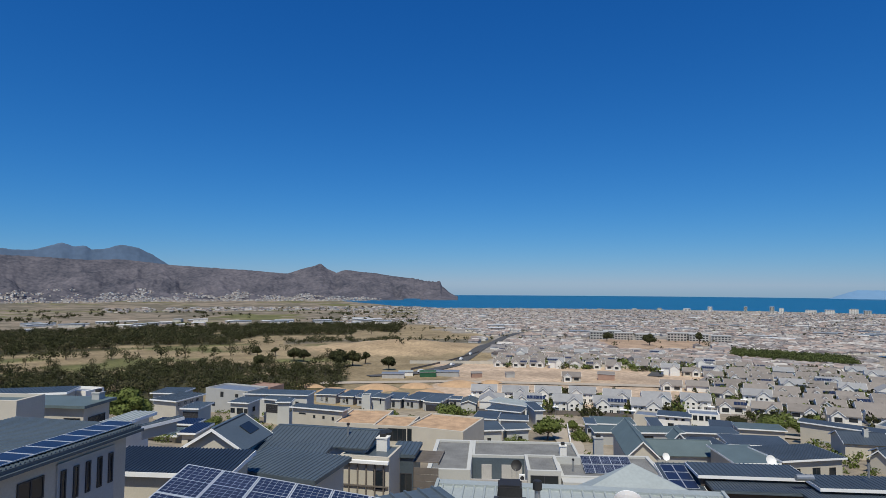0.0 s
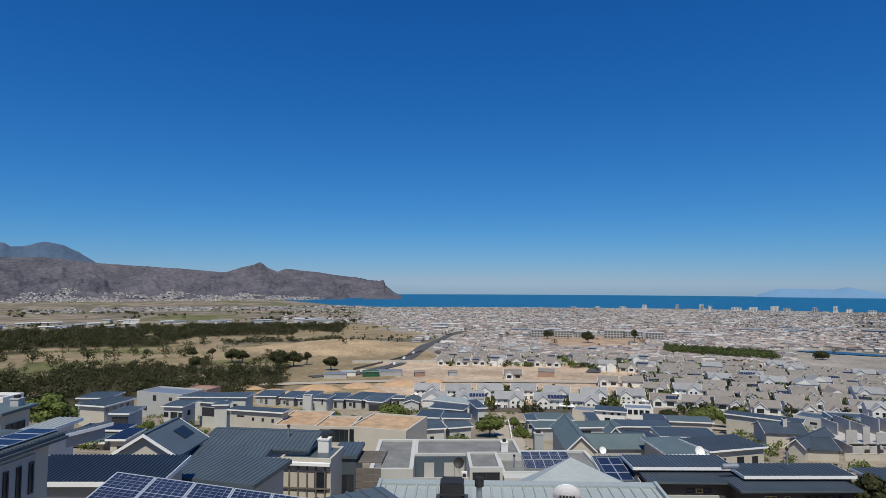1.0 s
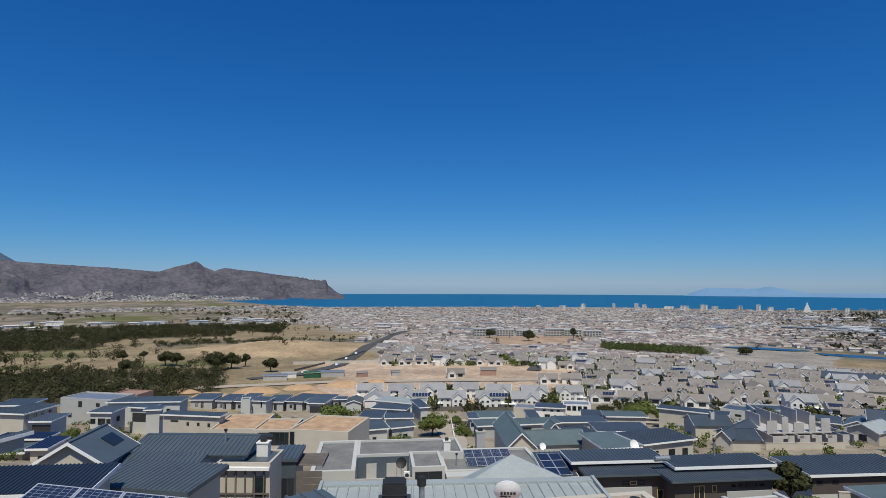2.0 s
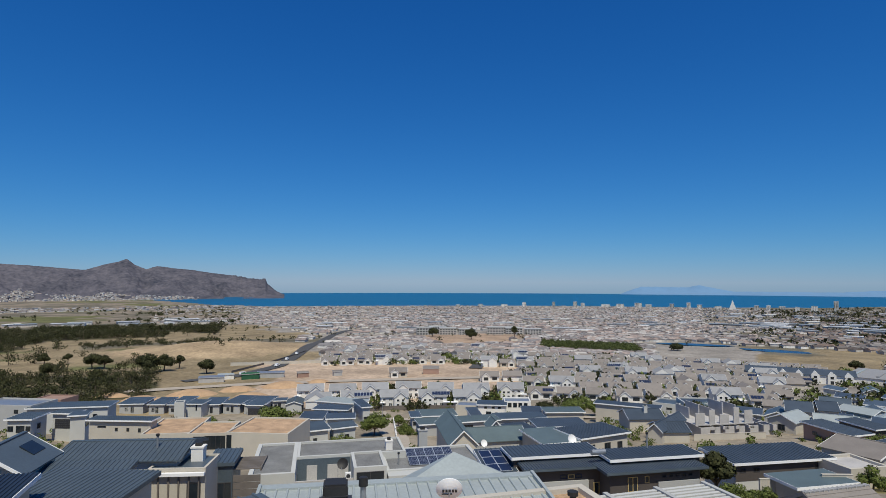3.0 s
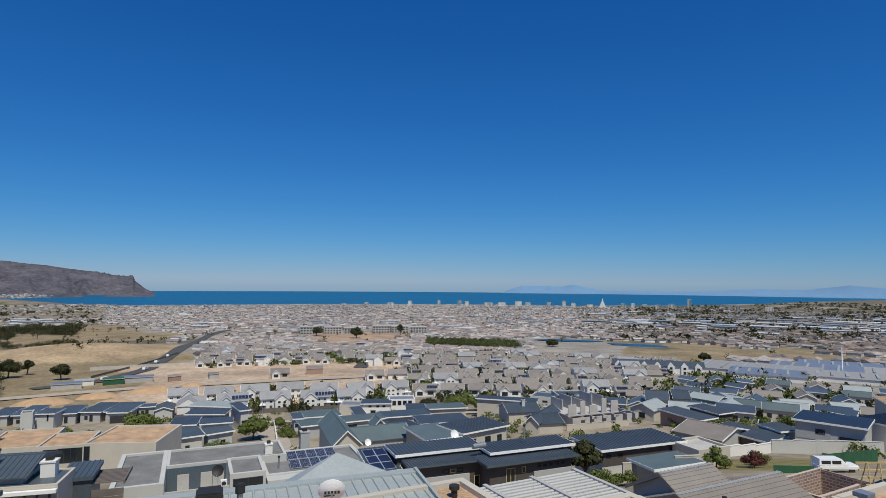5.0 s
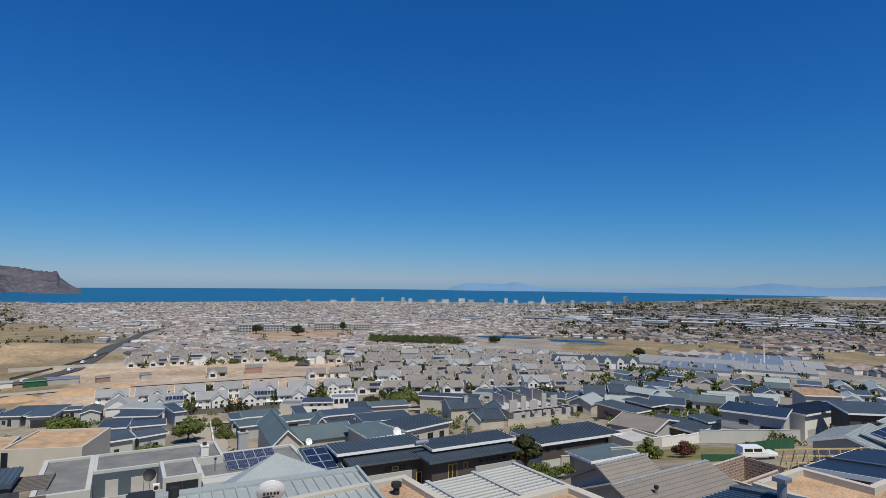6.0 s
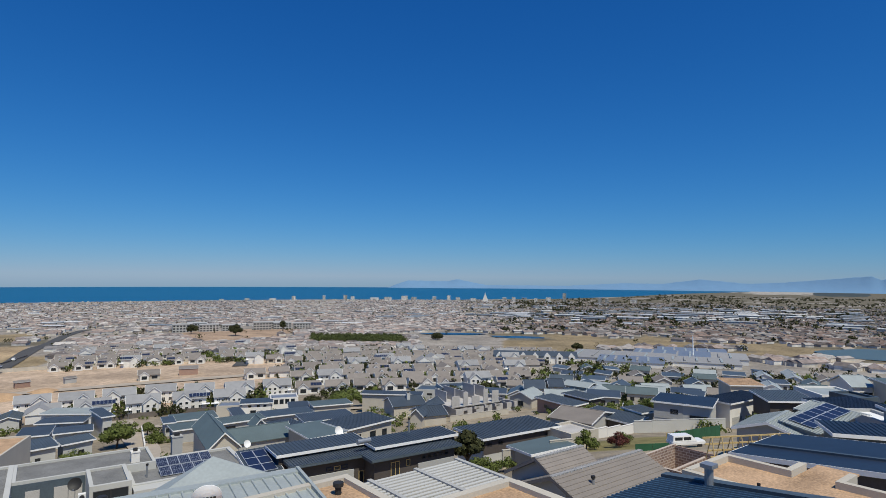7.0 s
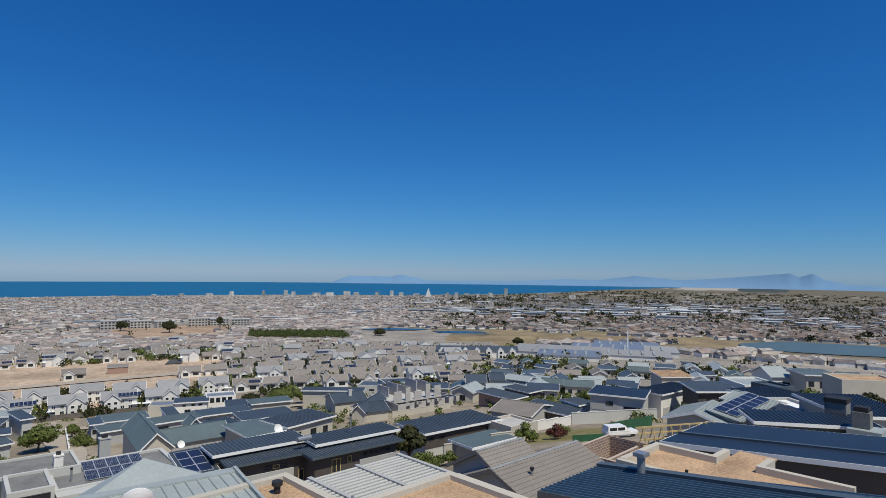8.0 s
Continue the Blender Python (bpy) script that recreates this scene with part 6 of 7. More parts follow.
g = house("house", "pale two-storey house with navy roof and dark upper storey", 58.2, 58.3, -6.0, 13.5, 6.7, 69.4, 6, 0.05, PALE, NAVY, 0.45, 0.5, TRIM, 6)
window(g, "front", -5.37, 5.1, 0.8, 0.5, 2.91, 0)
window(g, "front", -3.58, 5.1, 0.8, 0.5, 2.91, 0)
window(g, "front", 4.44, 5.1, 0.6, 0.5, 2.91, 0)
window(g, "front", 5.58, 5.1, 0.6, 0.5, 2.91, 0)
window(g, "front", -5.01, 1.9, 0.8, 0.9, 2.91, 0)
window(g, "front", -3.01, 1.7, 0.8, 1.5, 2.91, 1)
window(g, "front", -0.86, 1.9, 0.8, 1.3, 2.91, 1)
part("dark_band", box(-6.32, 6.32, -2.93, -2.9, 3.9, 5.8), DARK, g, "dark-clad upper storey")
g = parapet_house("house", "beige flat-roofed garage block with grey door", 65.0, 52.9, -4.8, 5.3, 5.2, 69.46, 4.6, BEIGE, RAW, 6)
garage(g, "front", 0.26, 3.6, 2.2, 2.62, GREY)
g = house("house", "low annex with grey-green sheet roof", 53.6, 48.0, -4.0, 7.4, 4.3, 70.0, 2.8, 0.05, BEIGE, TEAL, 0.5, 0, TRIM, 6)
g = house("house", "long brick-red house with navy roof", 115.3, 96.9, -95.5, 13.2, 5.6, 59.5, 3.8, 0.25, BRICKM, NAVY, 0.5, 0.5, TRIM, 5)
window(g, "front", -3.0, 2.0, 1.2, 0.8, 2.31, 1)
window(g, "front", 1.5, 2.0, 1.2, 0.8, 2.31, 1)
g = house("house", "house with navy mono-pitch roof and white fascia", 130.0, 101.9, -97, 10.6, 5.4, 58.2, 3.8, 0.2, DARK, NAVY, 0.5, 0.5, TRIM, 5)
g = house("house", "dark house with broad sloping navy roof and white fascia", 98.4, 69.6, -92.2, 11.9, 5.6, 63.2, 3.2, 0.5, DARK, NAVY, 0.5, 0.5, TRIM, 5)
part("store_wall", box(5.5, 7.6, -2.0, 2.4, -4, 1.4), WHITE, g, "low white yard wall")
g = house("house", "navy-roofed house with white fascia", 103.6, 67.0, -106, 6.0, 4.6, 64.2, 3.6, 0.1, BEIGE, NAVY, 0.5, 0.5, TRIM, 5)
g = gable_house("house", "low house with broad taupe tiled roof", 93.5, 73.1, -77, 9.0, 12.0, 63.4, 2.6, 1.3, GREY, TAUPE, 0, 0.4, 5)
g = gable_house("house", "beige house with pale silver gable roof", 124.5, 117.0, 18, 9.0, 7.4, 56.5, 3.2, 1.7, BEIGE, SILVER, 0, 0.4, 5)
window(g, "left", 0.0, 1.6, 1.6, 1.4, 4.12, 1)
g = gable_house("house", "pale house with navy gable roof", 139.5, 128.2, -42.9, 6.8, 9.0, 55.79, 4, 2, BEIGE, NAVY, 0, 0.4, 5)
g = gable_house("house", "beige house with navy pitched roof", 143.8, 123.4, -40.1, 5.1, 9.0, 56.63, 4.5, 1.8, BEIGE, NAVY, 0, 0.4, 5)
g = house("house", "long shed with pale silver roof", 183.5, 137.6, -85, 12.5, 5.4, 50.6, 3.2, 0.3, BEIGE, SILVER, 0.5, 0, TRIM, 5)
g = gable_house("house", "house with pale silver low gable", 163.0, 128.5, -80, 10.0, 8.0, 53.6, 3, 1.2, BEIGE, SILVER, 0, 0.4, 5)
g = house("house", "tall pale two-storey house with navy roof", 100.8, 56.1, -69.5, 10.1, 8.5, 68.2, 6.4, 0.05, PALE, DEEPNAVY, 0.4, 0.45, TRIM, 7)
window(g, "front", -1.2, 4.9, 1.3, 0.8, 3.89, 1)
window(g, "front", -1.2, 1.6, 1.3, 0.8, 3.89, 1)
window(g, "front", 2.8, 4.3, 3.0, 0.6, 3.89, 2)
part("upper_band", box(-4.62, 0.20, -3.91, -3.87, 3.6, 6.2), GREY, g, "grey rendered upper storey")
g = house("house", "white wing with navy roof and solar sheet", 114.4, 53.3, -4.8, 14.1, 6.0, 67.5, 5, 0.05, WHITE, DEEPNAVY, 0.5, 0.45, TRIM, 7)
garage(g, "front", -4.2, 3.2, 2.3, 2.50, GREY)
window(g, "front", 1.4, 1.6, 1.2, 2.2, 2.50, 1)
window(g, "front", 4.5, 2.6, 0.8, 1.2, 2.50, 0)
g = house("house", "dark building with stepped navy roof", 112.7, 44.4, -41.0, 8.4, 7.0, 69.07, 4, 0.60, DARK, SLATE, 0.5, 0.5, TRIM, 5)
window(g, "front", -1.68, 1.6, 0.8, 2.4, 3.00, 0)
window(g, "front", 0.42, 1.6, 0.8, 2.4, 3.00, 0)
window(g, "front", 2.10, 1.6, 0.8, 2.4, 3.00, 0)
g = parapet_house("house", "white flat-roofed building with broad overhang", 123.3, 40.7, -40.8, 7.7, 9.0, 69.69, 4, WHITE, SILVER, 5)
window(g, "front", 0.38, 2, 2, 2, 4.50, 1)
window(g, "front", 2.30, 2, 1.6, 2, 4.50, 1)
g = house("house", "long building under a navy sheet roof", 60.2, 15.2, -55.4, 10.1, 4.6, 77.35, 3.4, 0.05, SLATE, DEEPNAVY, 0.5, 0.4, TRIM, 7)
g = house("house", "house with long navy mono-pitch roof", 91.2, 27.0, -26.7, 8.2, 9.0, 73.47, 2.5, 0.10, GREY, DEEPNAVY, 0.5, 0.5, TRIM, 7)
g = house("house", "flat house with navy roof at the edge", 70.9, 13.8, -48.6, 6.9, 10.0, 77.16, 2, 0.10, GREY, DEEPNAVY, 0.5, 0.4, TRIM, 7)
g = parapet_house("house", "flat-roofed annex with white membrane", 74.3, 19.9, -41.5, 3.1, 7.0, 75.86, 3, GREY, TRIM, 7)
g = gable_house("house", "shed with pale silver gable roof", 77.1, 24.4, 61.2, 8.0, 4.9, 74.66, 2.6, 0.9, GREY, SILVER, 0.4, 0.4, 7)
g = parapet_house("house", "grey flat building with a pale chimney", 102.3, 30.5, -26.5, 3.6, 5.0, 73.12, 4, SLATE, SLATE, 7)
g = house("house", "pale house with a tan roof and solar panels", 176.4, 81.0, -40.6, 10.1, 9.0, 59.65, 4, 0.60, BEIGE, GRAVEL, 0.5, 0.5, TRIM, 5)
window(g, "front", -3.02, 1.5, 1.2, 1.2, 4.00, 1)
window(g, "front", 0.50, 1.4, 1.8, 1.5, 4.00, 1)
window(g, "front", 3.27, 1.5, 1, 1.1, 4.00, 0)
g = gable_house("house", "pale house with pale grey roof", 161.6, 48.7, -40.6, 5.3, 9.0, 65.68, 3.4, 2, WHITE, SILVER, 0, 0.4, 5)
window(g, "front", -1.58, 1.5, 1.2, 1.2, 4.10, 1)
window(g, "front", 0.26, 1.4, 1.8, 1.5, 4.10, 1)
window(g, "front", 1.71, 1.5, 1, 1.1, 4.10, 0)
g = house("house", "beige house with a flat dark roof", 159.4, 38.8, -51.4, 7.8, 9.0, 67.63, 3.6, 0.10, BEIGE, TEAL, 0.5, 0, TRIM, 5)
window(g, "front", -2.33, 1.5, 1.2, 1.2, 4.00, 1)
window(g, "front", 0.39, 1.4, 1.8, 1.5, 4.00, 1)
window(g, "front", 2.53, 1.5, 1, 1.1, 4.00, 0)
g = parapet_house("house", "beige flat-roofed house with rooftop solar panels", 141.2, 26.1, -53.3, 10.8, 8.0, 70.31, 3, BEIGE, GRAVEL, 5)


# ---- gardens, walls and vehicles ----
def boundary_wall(x0, y0, x1, y1, h, label, material=None, thick=0.22):
    n = max(1, int(math.hypot(x1 - x0, y1 - y0) / 3.0))
    L = math.hypot(x1 - x0, y1 - y0)
    ob = thing("garden_wall", pose(x0, y0, 0, 0, 0, math.degrees(math.atan2(y1 - y0, x1 - x0))), label, "wall")
    for i in range(n):
        a, b = L * i / n, L * (i + 1) / n
        f = (i + 0.5) / n
        z = float(land(x0 + (x1 - x0) * f, y0 + (y1 - y0) * f))
        bm = box(a, b - 0.01, -thick / 2, thick / 2, z - 3, z + h)
        bx(bm, a, b - 0.01, -thick / 2 - 0.04, thick / 2 + 0.04, z + h, z + h + 0.07)
        part("section", bm, material or BEIGE, ob)
    return ob


def pickup(x, y, rz, label, z=None):
    z = float(land(x, y)) + 0.02 if z is None else z
    ob = thing("pickup_truck", pose(x, y, z, 0, 0, rz), label, "vehicle")
    bm = box(-2.5, 2.5, -0.88, 0.88, 0.45, 1.0)
    bmesh.ops.bevel(bm, geom=bm.edges[:], offset=0.1, segments=2, affect="EDGES")
    part("body", bm, CARWHITE, ob)
    bm = bmesh.new()
    lo = [(-2.4, -0.82, 0.98), (1.2, -0.82, 0.98), (1.2, 0.82, 0.98), (-2.4, 0.82, 0.98)]
    hi = [(-2.3, -0.7, 1.75), (0.4, -0.7, 1.75), (0.4, 0.7, 1.75), (-2.3, 0.7, 1.75)]
    v = [bm.verts.new(p) for p in lo + hi]
    for f in ((4, 5, 6, 7), (0, 1, 5, 4), (1, 2, 6, 5), (2, 3, 7, 6), (3, 0, 4, 7)):
        bm.faces.new([v[i] for i in f])
    part("canopy", bm, CARWHITE, ob)
    for s in (-1, 1):
        for a, b in ((-2.1, -1.0), (-0.8, 0.3)):
            part("side_window", box(a, b, s * 0.79 - 0.03, s * 0.79 + 0.03, 1.15, 1.55), GLASS, ob)
    part("windscreen", box(0.72, 0.98, -0.62, 0.62, (1.12, 1.12, 1.12, 1.12), (1.62, 1.3, 1.3, 1.62)), GLASS, ob)
    for wx in (-1.6, 1.6):
        for wy in (-0.86, 0.74):
            w = part("wheel", tube(bmesh.new(), 0, 0, 0, 0.14, 0.36, None, 16), TYRE, ob)
            w.matrix_basis = pose(wx, wy + 0.14, 0.36, 90)
    return ob


boundary_wall(76, 57.5, 86, 57, 1.5, "cream plastered garden wall", WHITE)
boundary_wall(86.2, 57, 99, 48, 2.0, "pale sloping retaining wall", PALE)
boundary_wall(62, 63, 72, 55.5, 1.8, "beige plastered garden wall", BEIGE)
boundary_wall(49, 50, 58, 47, 2.0, "beige plastered garden wall", BEIGE)
boundary_wall(92, 112, 108, 108, 1.4, "pale block wall round a plot", BEIGE)
boundary_wall(12, 206, 52, 204, 1.6, "dark low estate wall", GREYWOOD)
boundary_wall(52, 204, 84, 190, 1.6, "dark low estate wall", GREYWOOD)
boundary_wall(30, 140, 36, 172, 1.2, "low cream garden wall", WHITE)
boundary_wall(-22, 395, 40, 392, 2.0, "long beige estate wall", BEIGE)
boundary_wall(40, 392, 128, 372, 2.0, "long beige estate wall", BEIGE)
boundary_wall(-19, 352, 29, 470, 1.2, "long brown wall crossing a hill", GREYWOOD)
pickup(66.2, 36.8, -28, "white pickup truck with a canopy on a drive").scale = (0.85, 0.85, 0.85)
pickup(60.9, 89.2, 10, "white pickup truck beside shrubs")
pickup(125, 82.9, -60, "white parked car in an estate road")
g = thing("net_fence", pose(67.2, 39.8, 0, 0, 0, 8), "green shade-net fence on posts", "fence")
levels = [float(land(67.2 + i * 2.07, 39.8 + i * 0.3)) for i in range(10)]
for i in range(9):
    a, b = levels[i], levels[i + 1]
    part("net", box(i * 2.1, i * 2.1 + 2.06, -0.03, 0.03, (a - 1.5, b - 1.5, b - 1.5, a - 1.5), (a + 1.5, b + 1.5, b + 1.5, a + 1.5)), NET, g)
    part("post", tube(bmesh.new(), i * 2.1, 0.06, a - 1.5, a + 1.6, 0.05), POLE, g)
g = thing("net_fence", pose(60.0, 39.5, 0, 0, 0, -30), "sagging green shade-net fence", "fence")
for i in range(2):
    z = float(land(61.0, 39.0))
    part("net", box(i * 2.1, i * 2.1 + 2.06, -0.03, 0.03, z - 1.5, z + 0.9), NET, g)
dish(50.4, 56.0, 67.6, 0.6, 20, "white satellite dish on a mast beside a tree")
dish(48.1, 87.7, 63.0, 0.8, 10, "large white satellite dish above shrubs")
dish(35.0, 93.7, 62.0, 0.6, 10, "white satellite dish on a roof")
dish(101.5, 55.0, 66.3, 0.6, -40, "white satellite dish on a house wall")
for x, y, h, w, lf, lab in ((25.9, 147.7, 5.2, 7.4, LEAF, "round dense bright green tree"), (2.5, 188, 4.2, 9, LEAF, "spreading green garden tree"), (33.6, 146.2, 2.6, 4.5, LEAF, "low green garden shrub"),
                            (-16.3, 184.3, 3.2, 6, LEAF, "low green garden tree"), (-26, 190, 3, 6, LEAFDARK, "dark green garden tree"), (49.3, 87, 3.2, 4.2, LEAF, "green garden tree behind roofs"), (46, 86, 2.4, 3, LEAF, "green garden shrub"),
                            (63.4, 89.9, 2.8, 4.4, LEAF, "olive green garden shrubs"), (35.1, 161, 3.6, 3.0, LEAF, "small palm-like garden tree"), (31, 168, 2.4, 3, LEAF, "green shrub beside a road"),
                            (94, 170, 5, 9, LEAF, "tall green trees between estate houses"), (102, 168, 4.6, 8, LEAF, "spreading green estate tree"), (88, 178, 4, 6, LEAFDARK, "dark estate tree"), (76, 196, 3.6, 5, LEAF, "round green estate tree"),
                            (47.3, 54.3, 5.4, 4.4, LEAFDARK, "dense dark green tree against a wall"), (45.6, 49.0, 1.9, 2.8, LEAF, "grey-green shrub below a wall"), (48.0, 48.0, 1.6, 2.0, LEAF, "slender yellow-green shrub"), (42.6, 47.5, 2.4, 3, LEAF, "olive shrub below a wall"),
                            (65.7, 45.7, 1.9, 2.6, LEAFRED, "dull red garden shrub"), (62.6, 48.5, 2.6, 3.0, LEAF, "green shrub beside a garage"), (68.5, 47, 1.6, 2.2, LEAF, "low yellow-green shrub"), (77, 44, 1.2, 1.6, LEAFRED, "small reddish garden shrub"),
                            (130, 74, 4.6, 5, LEAFDARK, "dark green garden tree"), (103, 44.6, 2.6, 4.6, LEAF, "broad green shrub before a house"), (112, 80, 3.6, 3, LEAF, "slender green tree along a road"), (118, 79, 3.6, 3, LEAF, "slender green tree along a road"), (123, 77, 3.8, 3, LEAF, "slender green tree along a road"), (128, 81, 3.0, 4, LEAF, "green roadside shrub"),
                            (108, 84, 2.6, 4, LEAF, "green roadside shrub"), (136, 60, 3.6, 6, LEAF, "spreading green garden tree"), (150, 55, 3.4, 7, LEAF, "spreading green garden tree"), (140, 46, 4, 6, LEAF, "olive garden tree"), (128, 35, 3.5, 6, LEAF, "yellow-green garden tree"), (120, 30, 3.5, 5, LEAF, "green garden tree"),
                            (124, 150, 5.4, 9, LEAFDARK, "large dark tree beside an estate"), (133, 146, 4.5, 7, LEAF, "green estate tree"), (140, 152, 3.5, 6, LEAF, "green estate tree"), (150, 120, 3, 5, LEAF, "green garden tree"), (160, 108, 3, 4, LEAF, "green garden tree"),
                            (109, 27, 6, 7, LEAF, "broad olive green tree behind roofs"), (113, 20, 5.5, 6, LEAF, "broad olive green tree behind roofs"), (113, 13, 5.5, 7, LEAF, "broad olive green tree behind roofs"), (126, 22, 6, 7, LEAFDARK, "dark green tree behind roofs"), (-56, 106, 8.5, 8.0, LEAF, "bright green spreading tree"), (-47.8, 126, 3, 5, LEAF, "olive garden shrub"), (-41, 122, 3, 4, LEAF, "olive garden shrub"), (-68, 96, 3, 4, LEAF, "yellow-green garden shrub"), (1.8, 49.5, 2.0, 1.8, LEAF, "small bright green garden shrub"), (17, 140, 1.6, 5, LEAF, "low garden shrubs along a wall"), (8, 134, 1.4, 4.5, LEAF, "low garden shrubs along a wall")):
    near_z = float(land(x, y))
    lab += " between houses" if len(lab.split()) < 4 else ""
    tree(x, y, h, w, lab, lf, 1500 if h > 3 else 900, "tree" if h > 3 else "shrub", near_z + (0.0 if y < 200 else 0))
for x, y, h, w, lab in ((-32, 354, 8, 10, "round dark tree beside a road"), (-65, 372, 11, 15, "large dark spreading tree"), (-58, 380, 10, 11, "tall dark tree"), (-103, 411, 9, 13, "umbrella-shaped dark pine"), (-95, 405, 9, 9, "umbrella-shaped dark pine"), (-140, 446, 8.5, 8, "umbrella-shaped dark pine"), (-128, 452, 7, 6, "slim dark pine"),
                        (-51, 390, 9, 6, "slim dark tree beside a field"), (256, 590, 15, 8, "tall dark cypress-like tree"), (205, 585, 11, 15, "broad dark tree on bare ground"), (178, 640, 10, 12, "dark tree before grey buildings"), (-115, 372, 8, 10, "large dark tree"), (-84, 345, 5, 9, "olive tree beside sand"), (330, 420, 6, 12, "broad dark park tree"), (345, 275, 7, 9, "dark park tree")):
    tree(x, y, h, w, lab + (" on open ground" if len(lab.split()) < 4 else ""), LEAFDARK, 1300)

# ---- lawns, roads and ponds ----
def ribbon(name, label, pts, width, material, lift=0.12):
    """A road laid over the ground along a line of points."""
    P = [Vector((*p, 0)) for p in pts]
    fine = []
    for i in range(len(P) - 1):
        n = max(2, int((P[i + 1] - P[i]).length / 6))
        fine += [P[i].lerp(P[i + 1], k / n) for k in range(n)]
    fine.append(P[-1])
    v = []
    for i, p in enumerate(fine):
        d = (fine[min(i + 1, len(fine) - 1)] - fine[max(i - 1, 0)]).normalized()
        s = Vector((-d.y, d.x, 0)) * width / 2
        for q in (p + s, p - s):
            v.append((q.x, q.y, float(land(q.x, q.y)) + lift + 0.25))
    ob = sheet(name, v, [(2 * i, 2 * i + 1, 2 * i + 3, 2 * i + 2) for i in range(len(fine) - 1)], [material])
    for p in ob.data.polygons:
        if p.normal.z < 0:
            p.flip()
    return tagged(ob, label, "road", kind="structure")


ribbon("road", "new asphalt road curving across the plain", ROAD, 9, ASPHALT)
ribbon("road", "asphalt estate road", ((118, 330), (128, 351), (146, 456), (150, 540)), 8, ASPHALT)
ribbon("road", "sandy estate street", ((24, 110), (30, 140), (33, 170), (36, 200)), 6, PAVING)
ribbon("road", "paved estate street", ((40, 176), (70, 172), (100, 160), (130, 140)), 6, PAVING)
ribbon("road", "sandy track across the site", ((-60, 290), (0, 296), (60, 290), (120, 285)), 9, PAVING)
ribbon("road", "sandy road along the pond", ((420, 130), (520, 150), (640, 200), (760, 300)), 9, PAVING)
PONDBLUE = mat("dark blue pond water", (0.012, 0.045, 0.085), 0.25, 0, 0.15, 0.02, 0.3, 0, 0, 0.5)
MURKY = mat("murky green pond water", (0.10, 0.12, 0.085), 0.3, 0, 0.15, 0.02, 0.3, 0, 0, 0.5)
pond(392, 474, 34, 10, -0.69, 31.0, "blue park pond among reeds", PONDBLUE)
pond(424, 411, 28, 11, -0.95, 31.0, "blue park pond among reeds", PONDBLUE)
pond(556, 123, 66, 42, -1.0, 32.5, "murky green pond with bare banks", MURKY)

# ---- building yard on the sand ----
def mound(x, y, r, h, label):
    n, v, f = 18, [], []
    z = float(land(x, y))
    for k in range(5):
        for i in range(n):
            a, q = 6.28319 * i / n, r * (1 - k / 4.4) * (1 + 0.25 * noise.noise((x + i * 0.7, y, k)))
            v.append((x + q * math.cos(a), y + q * 0.7 * math.sin(a), z - 0.4 + (h + 0.4) * math.sin(1.5708 * k / 4) * (1 + 0.15 * noise.noise((i, k, x)))))
    f = [(k * n + i, k * n + (i + 1) % n, (k + 1) * n + (i + 1) % n, (k + 1) * n + i) for k in range(4) for i in range(n)] + [tuple(range(4 * n, 5 * n))]
    ob = sheet("mound", v, f, [HEAP])
    return tagged(ob, label, "heap")


HEAP = mat("heaped orange sand", (0.44, 0.29, 0.17), 0.95, 0, 0.25, 0.3, 3, 0.4)
for x, y, r, h in ((-30, 268, 11, 2.6), (-12, 276, 9, 2.0), (8, 282, 12, 2.4), (-48, 262, 9, 1.8), (24, 292, 7, 1.6), (-6, 256, 8, 1.6), (-62, 275, 8, 1.5)):
    mound(x, y, r, h, "heap of bare orange sand on a building site")
for x, y, rz, w, d, h, wl_, rf, lab in ((-8, 318, 5, 9, 3, 2.8, NET, NET, "green site container beside a road"), (2, 322, -6, 14, 4, 2.6, GREY, METAL, "low grey site shed with metal roof"), (-26, 312, 0, 12, 4, 2.6, RAW, METAL, "low weathered site shed"), (18, 316, 8, 6, 3, 2.6, BRICKM, TAUPE, "small brown site hut"),
                                       (-20, 322, 4, 8, 3, 2.4, WHITE, SILVER, "white site container"), (36, 318, 10, 5, 3, 2.4, GREY, TAUPE, "small grey site hut"), (86, 312, -16, 9, 7, 3.4, BRICKM, TAUPE, "unfinished brick house with bare roof")):
    house("site_shed", lab + (" on bare sand" if len(lab.split()) < 5 else ""), x, y, rz, w, d, float(land(x, y)) + h, h, 0.4, wl_, rf, 0.2, 0, GREY, 1.0)
for x, y, rz in ((6, 377, 70), (21, 450, 78), (13, 416, 75), (-12, 336, 45)):
    pickup(x, y, rz, "small white car on an asphalt road", float(land(x, y)) + 0.4)

# ---- large far buildings ----
def slab_block(x, y, rz, w, d, h, label, wall, floors, cols, roof=None):
    """A big building: body, flat roof and rows of windows."""
    z = float(land(x, y))
    ob = thing("building", pose(x, y, max(0, z), 0, 0, rz), label, "building")
    part("wall", box(-w / 2, w / 2, -d / 2, d / 2, -3, h), wall, ob)
    part("roof", box(-w / 2 - 0.3, w / 2 + 0.3, -d / 2 - 0.3, d / 2 + 0.3, h, h + 0.5), roof or FARPALE, ob)
    me = bpy.data.meshes.new("window")
    bm = box(-w / cols * 0.3, w / cols * 0.3, -0.15, 0.05, 0, h / floors * 0.5)
    bm.to_mesh(me), bm.free()
    me.materials.append(GLASS)
    for i in range(cols):
        for j in range(floors):
            shared("window", me, ob, pose(-w / 2 + (i + 0.5) * w / cols, -d / 2, h * (j + 0.25) / floors))
    return ob


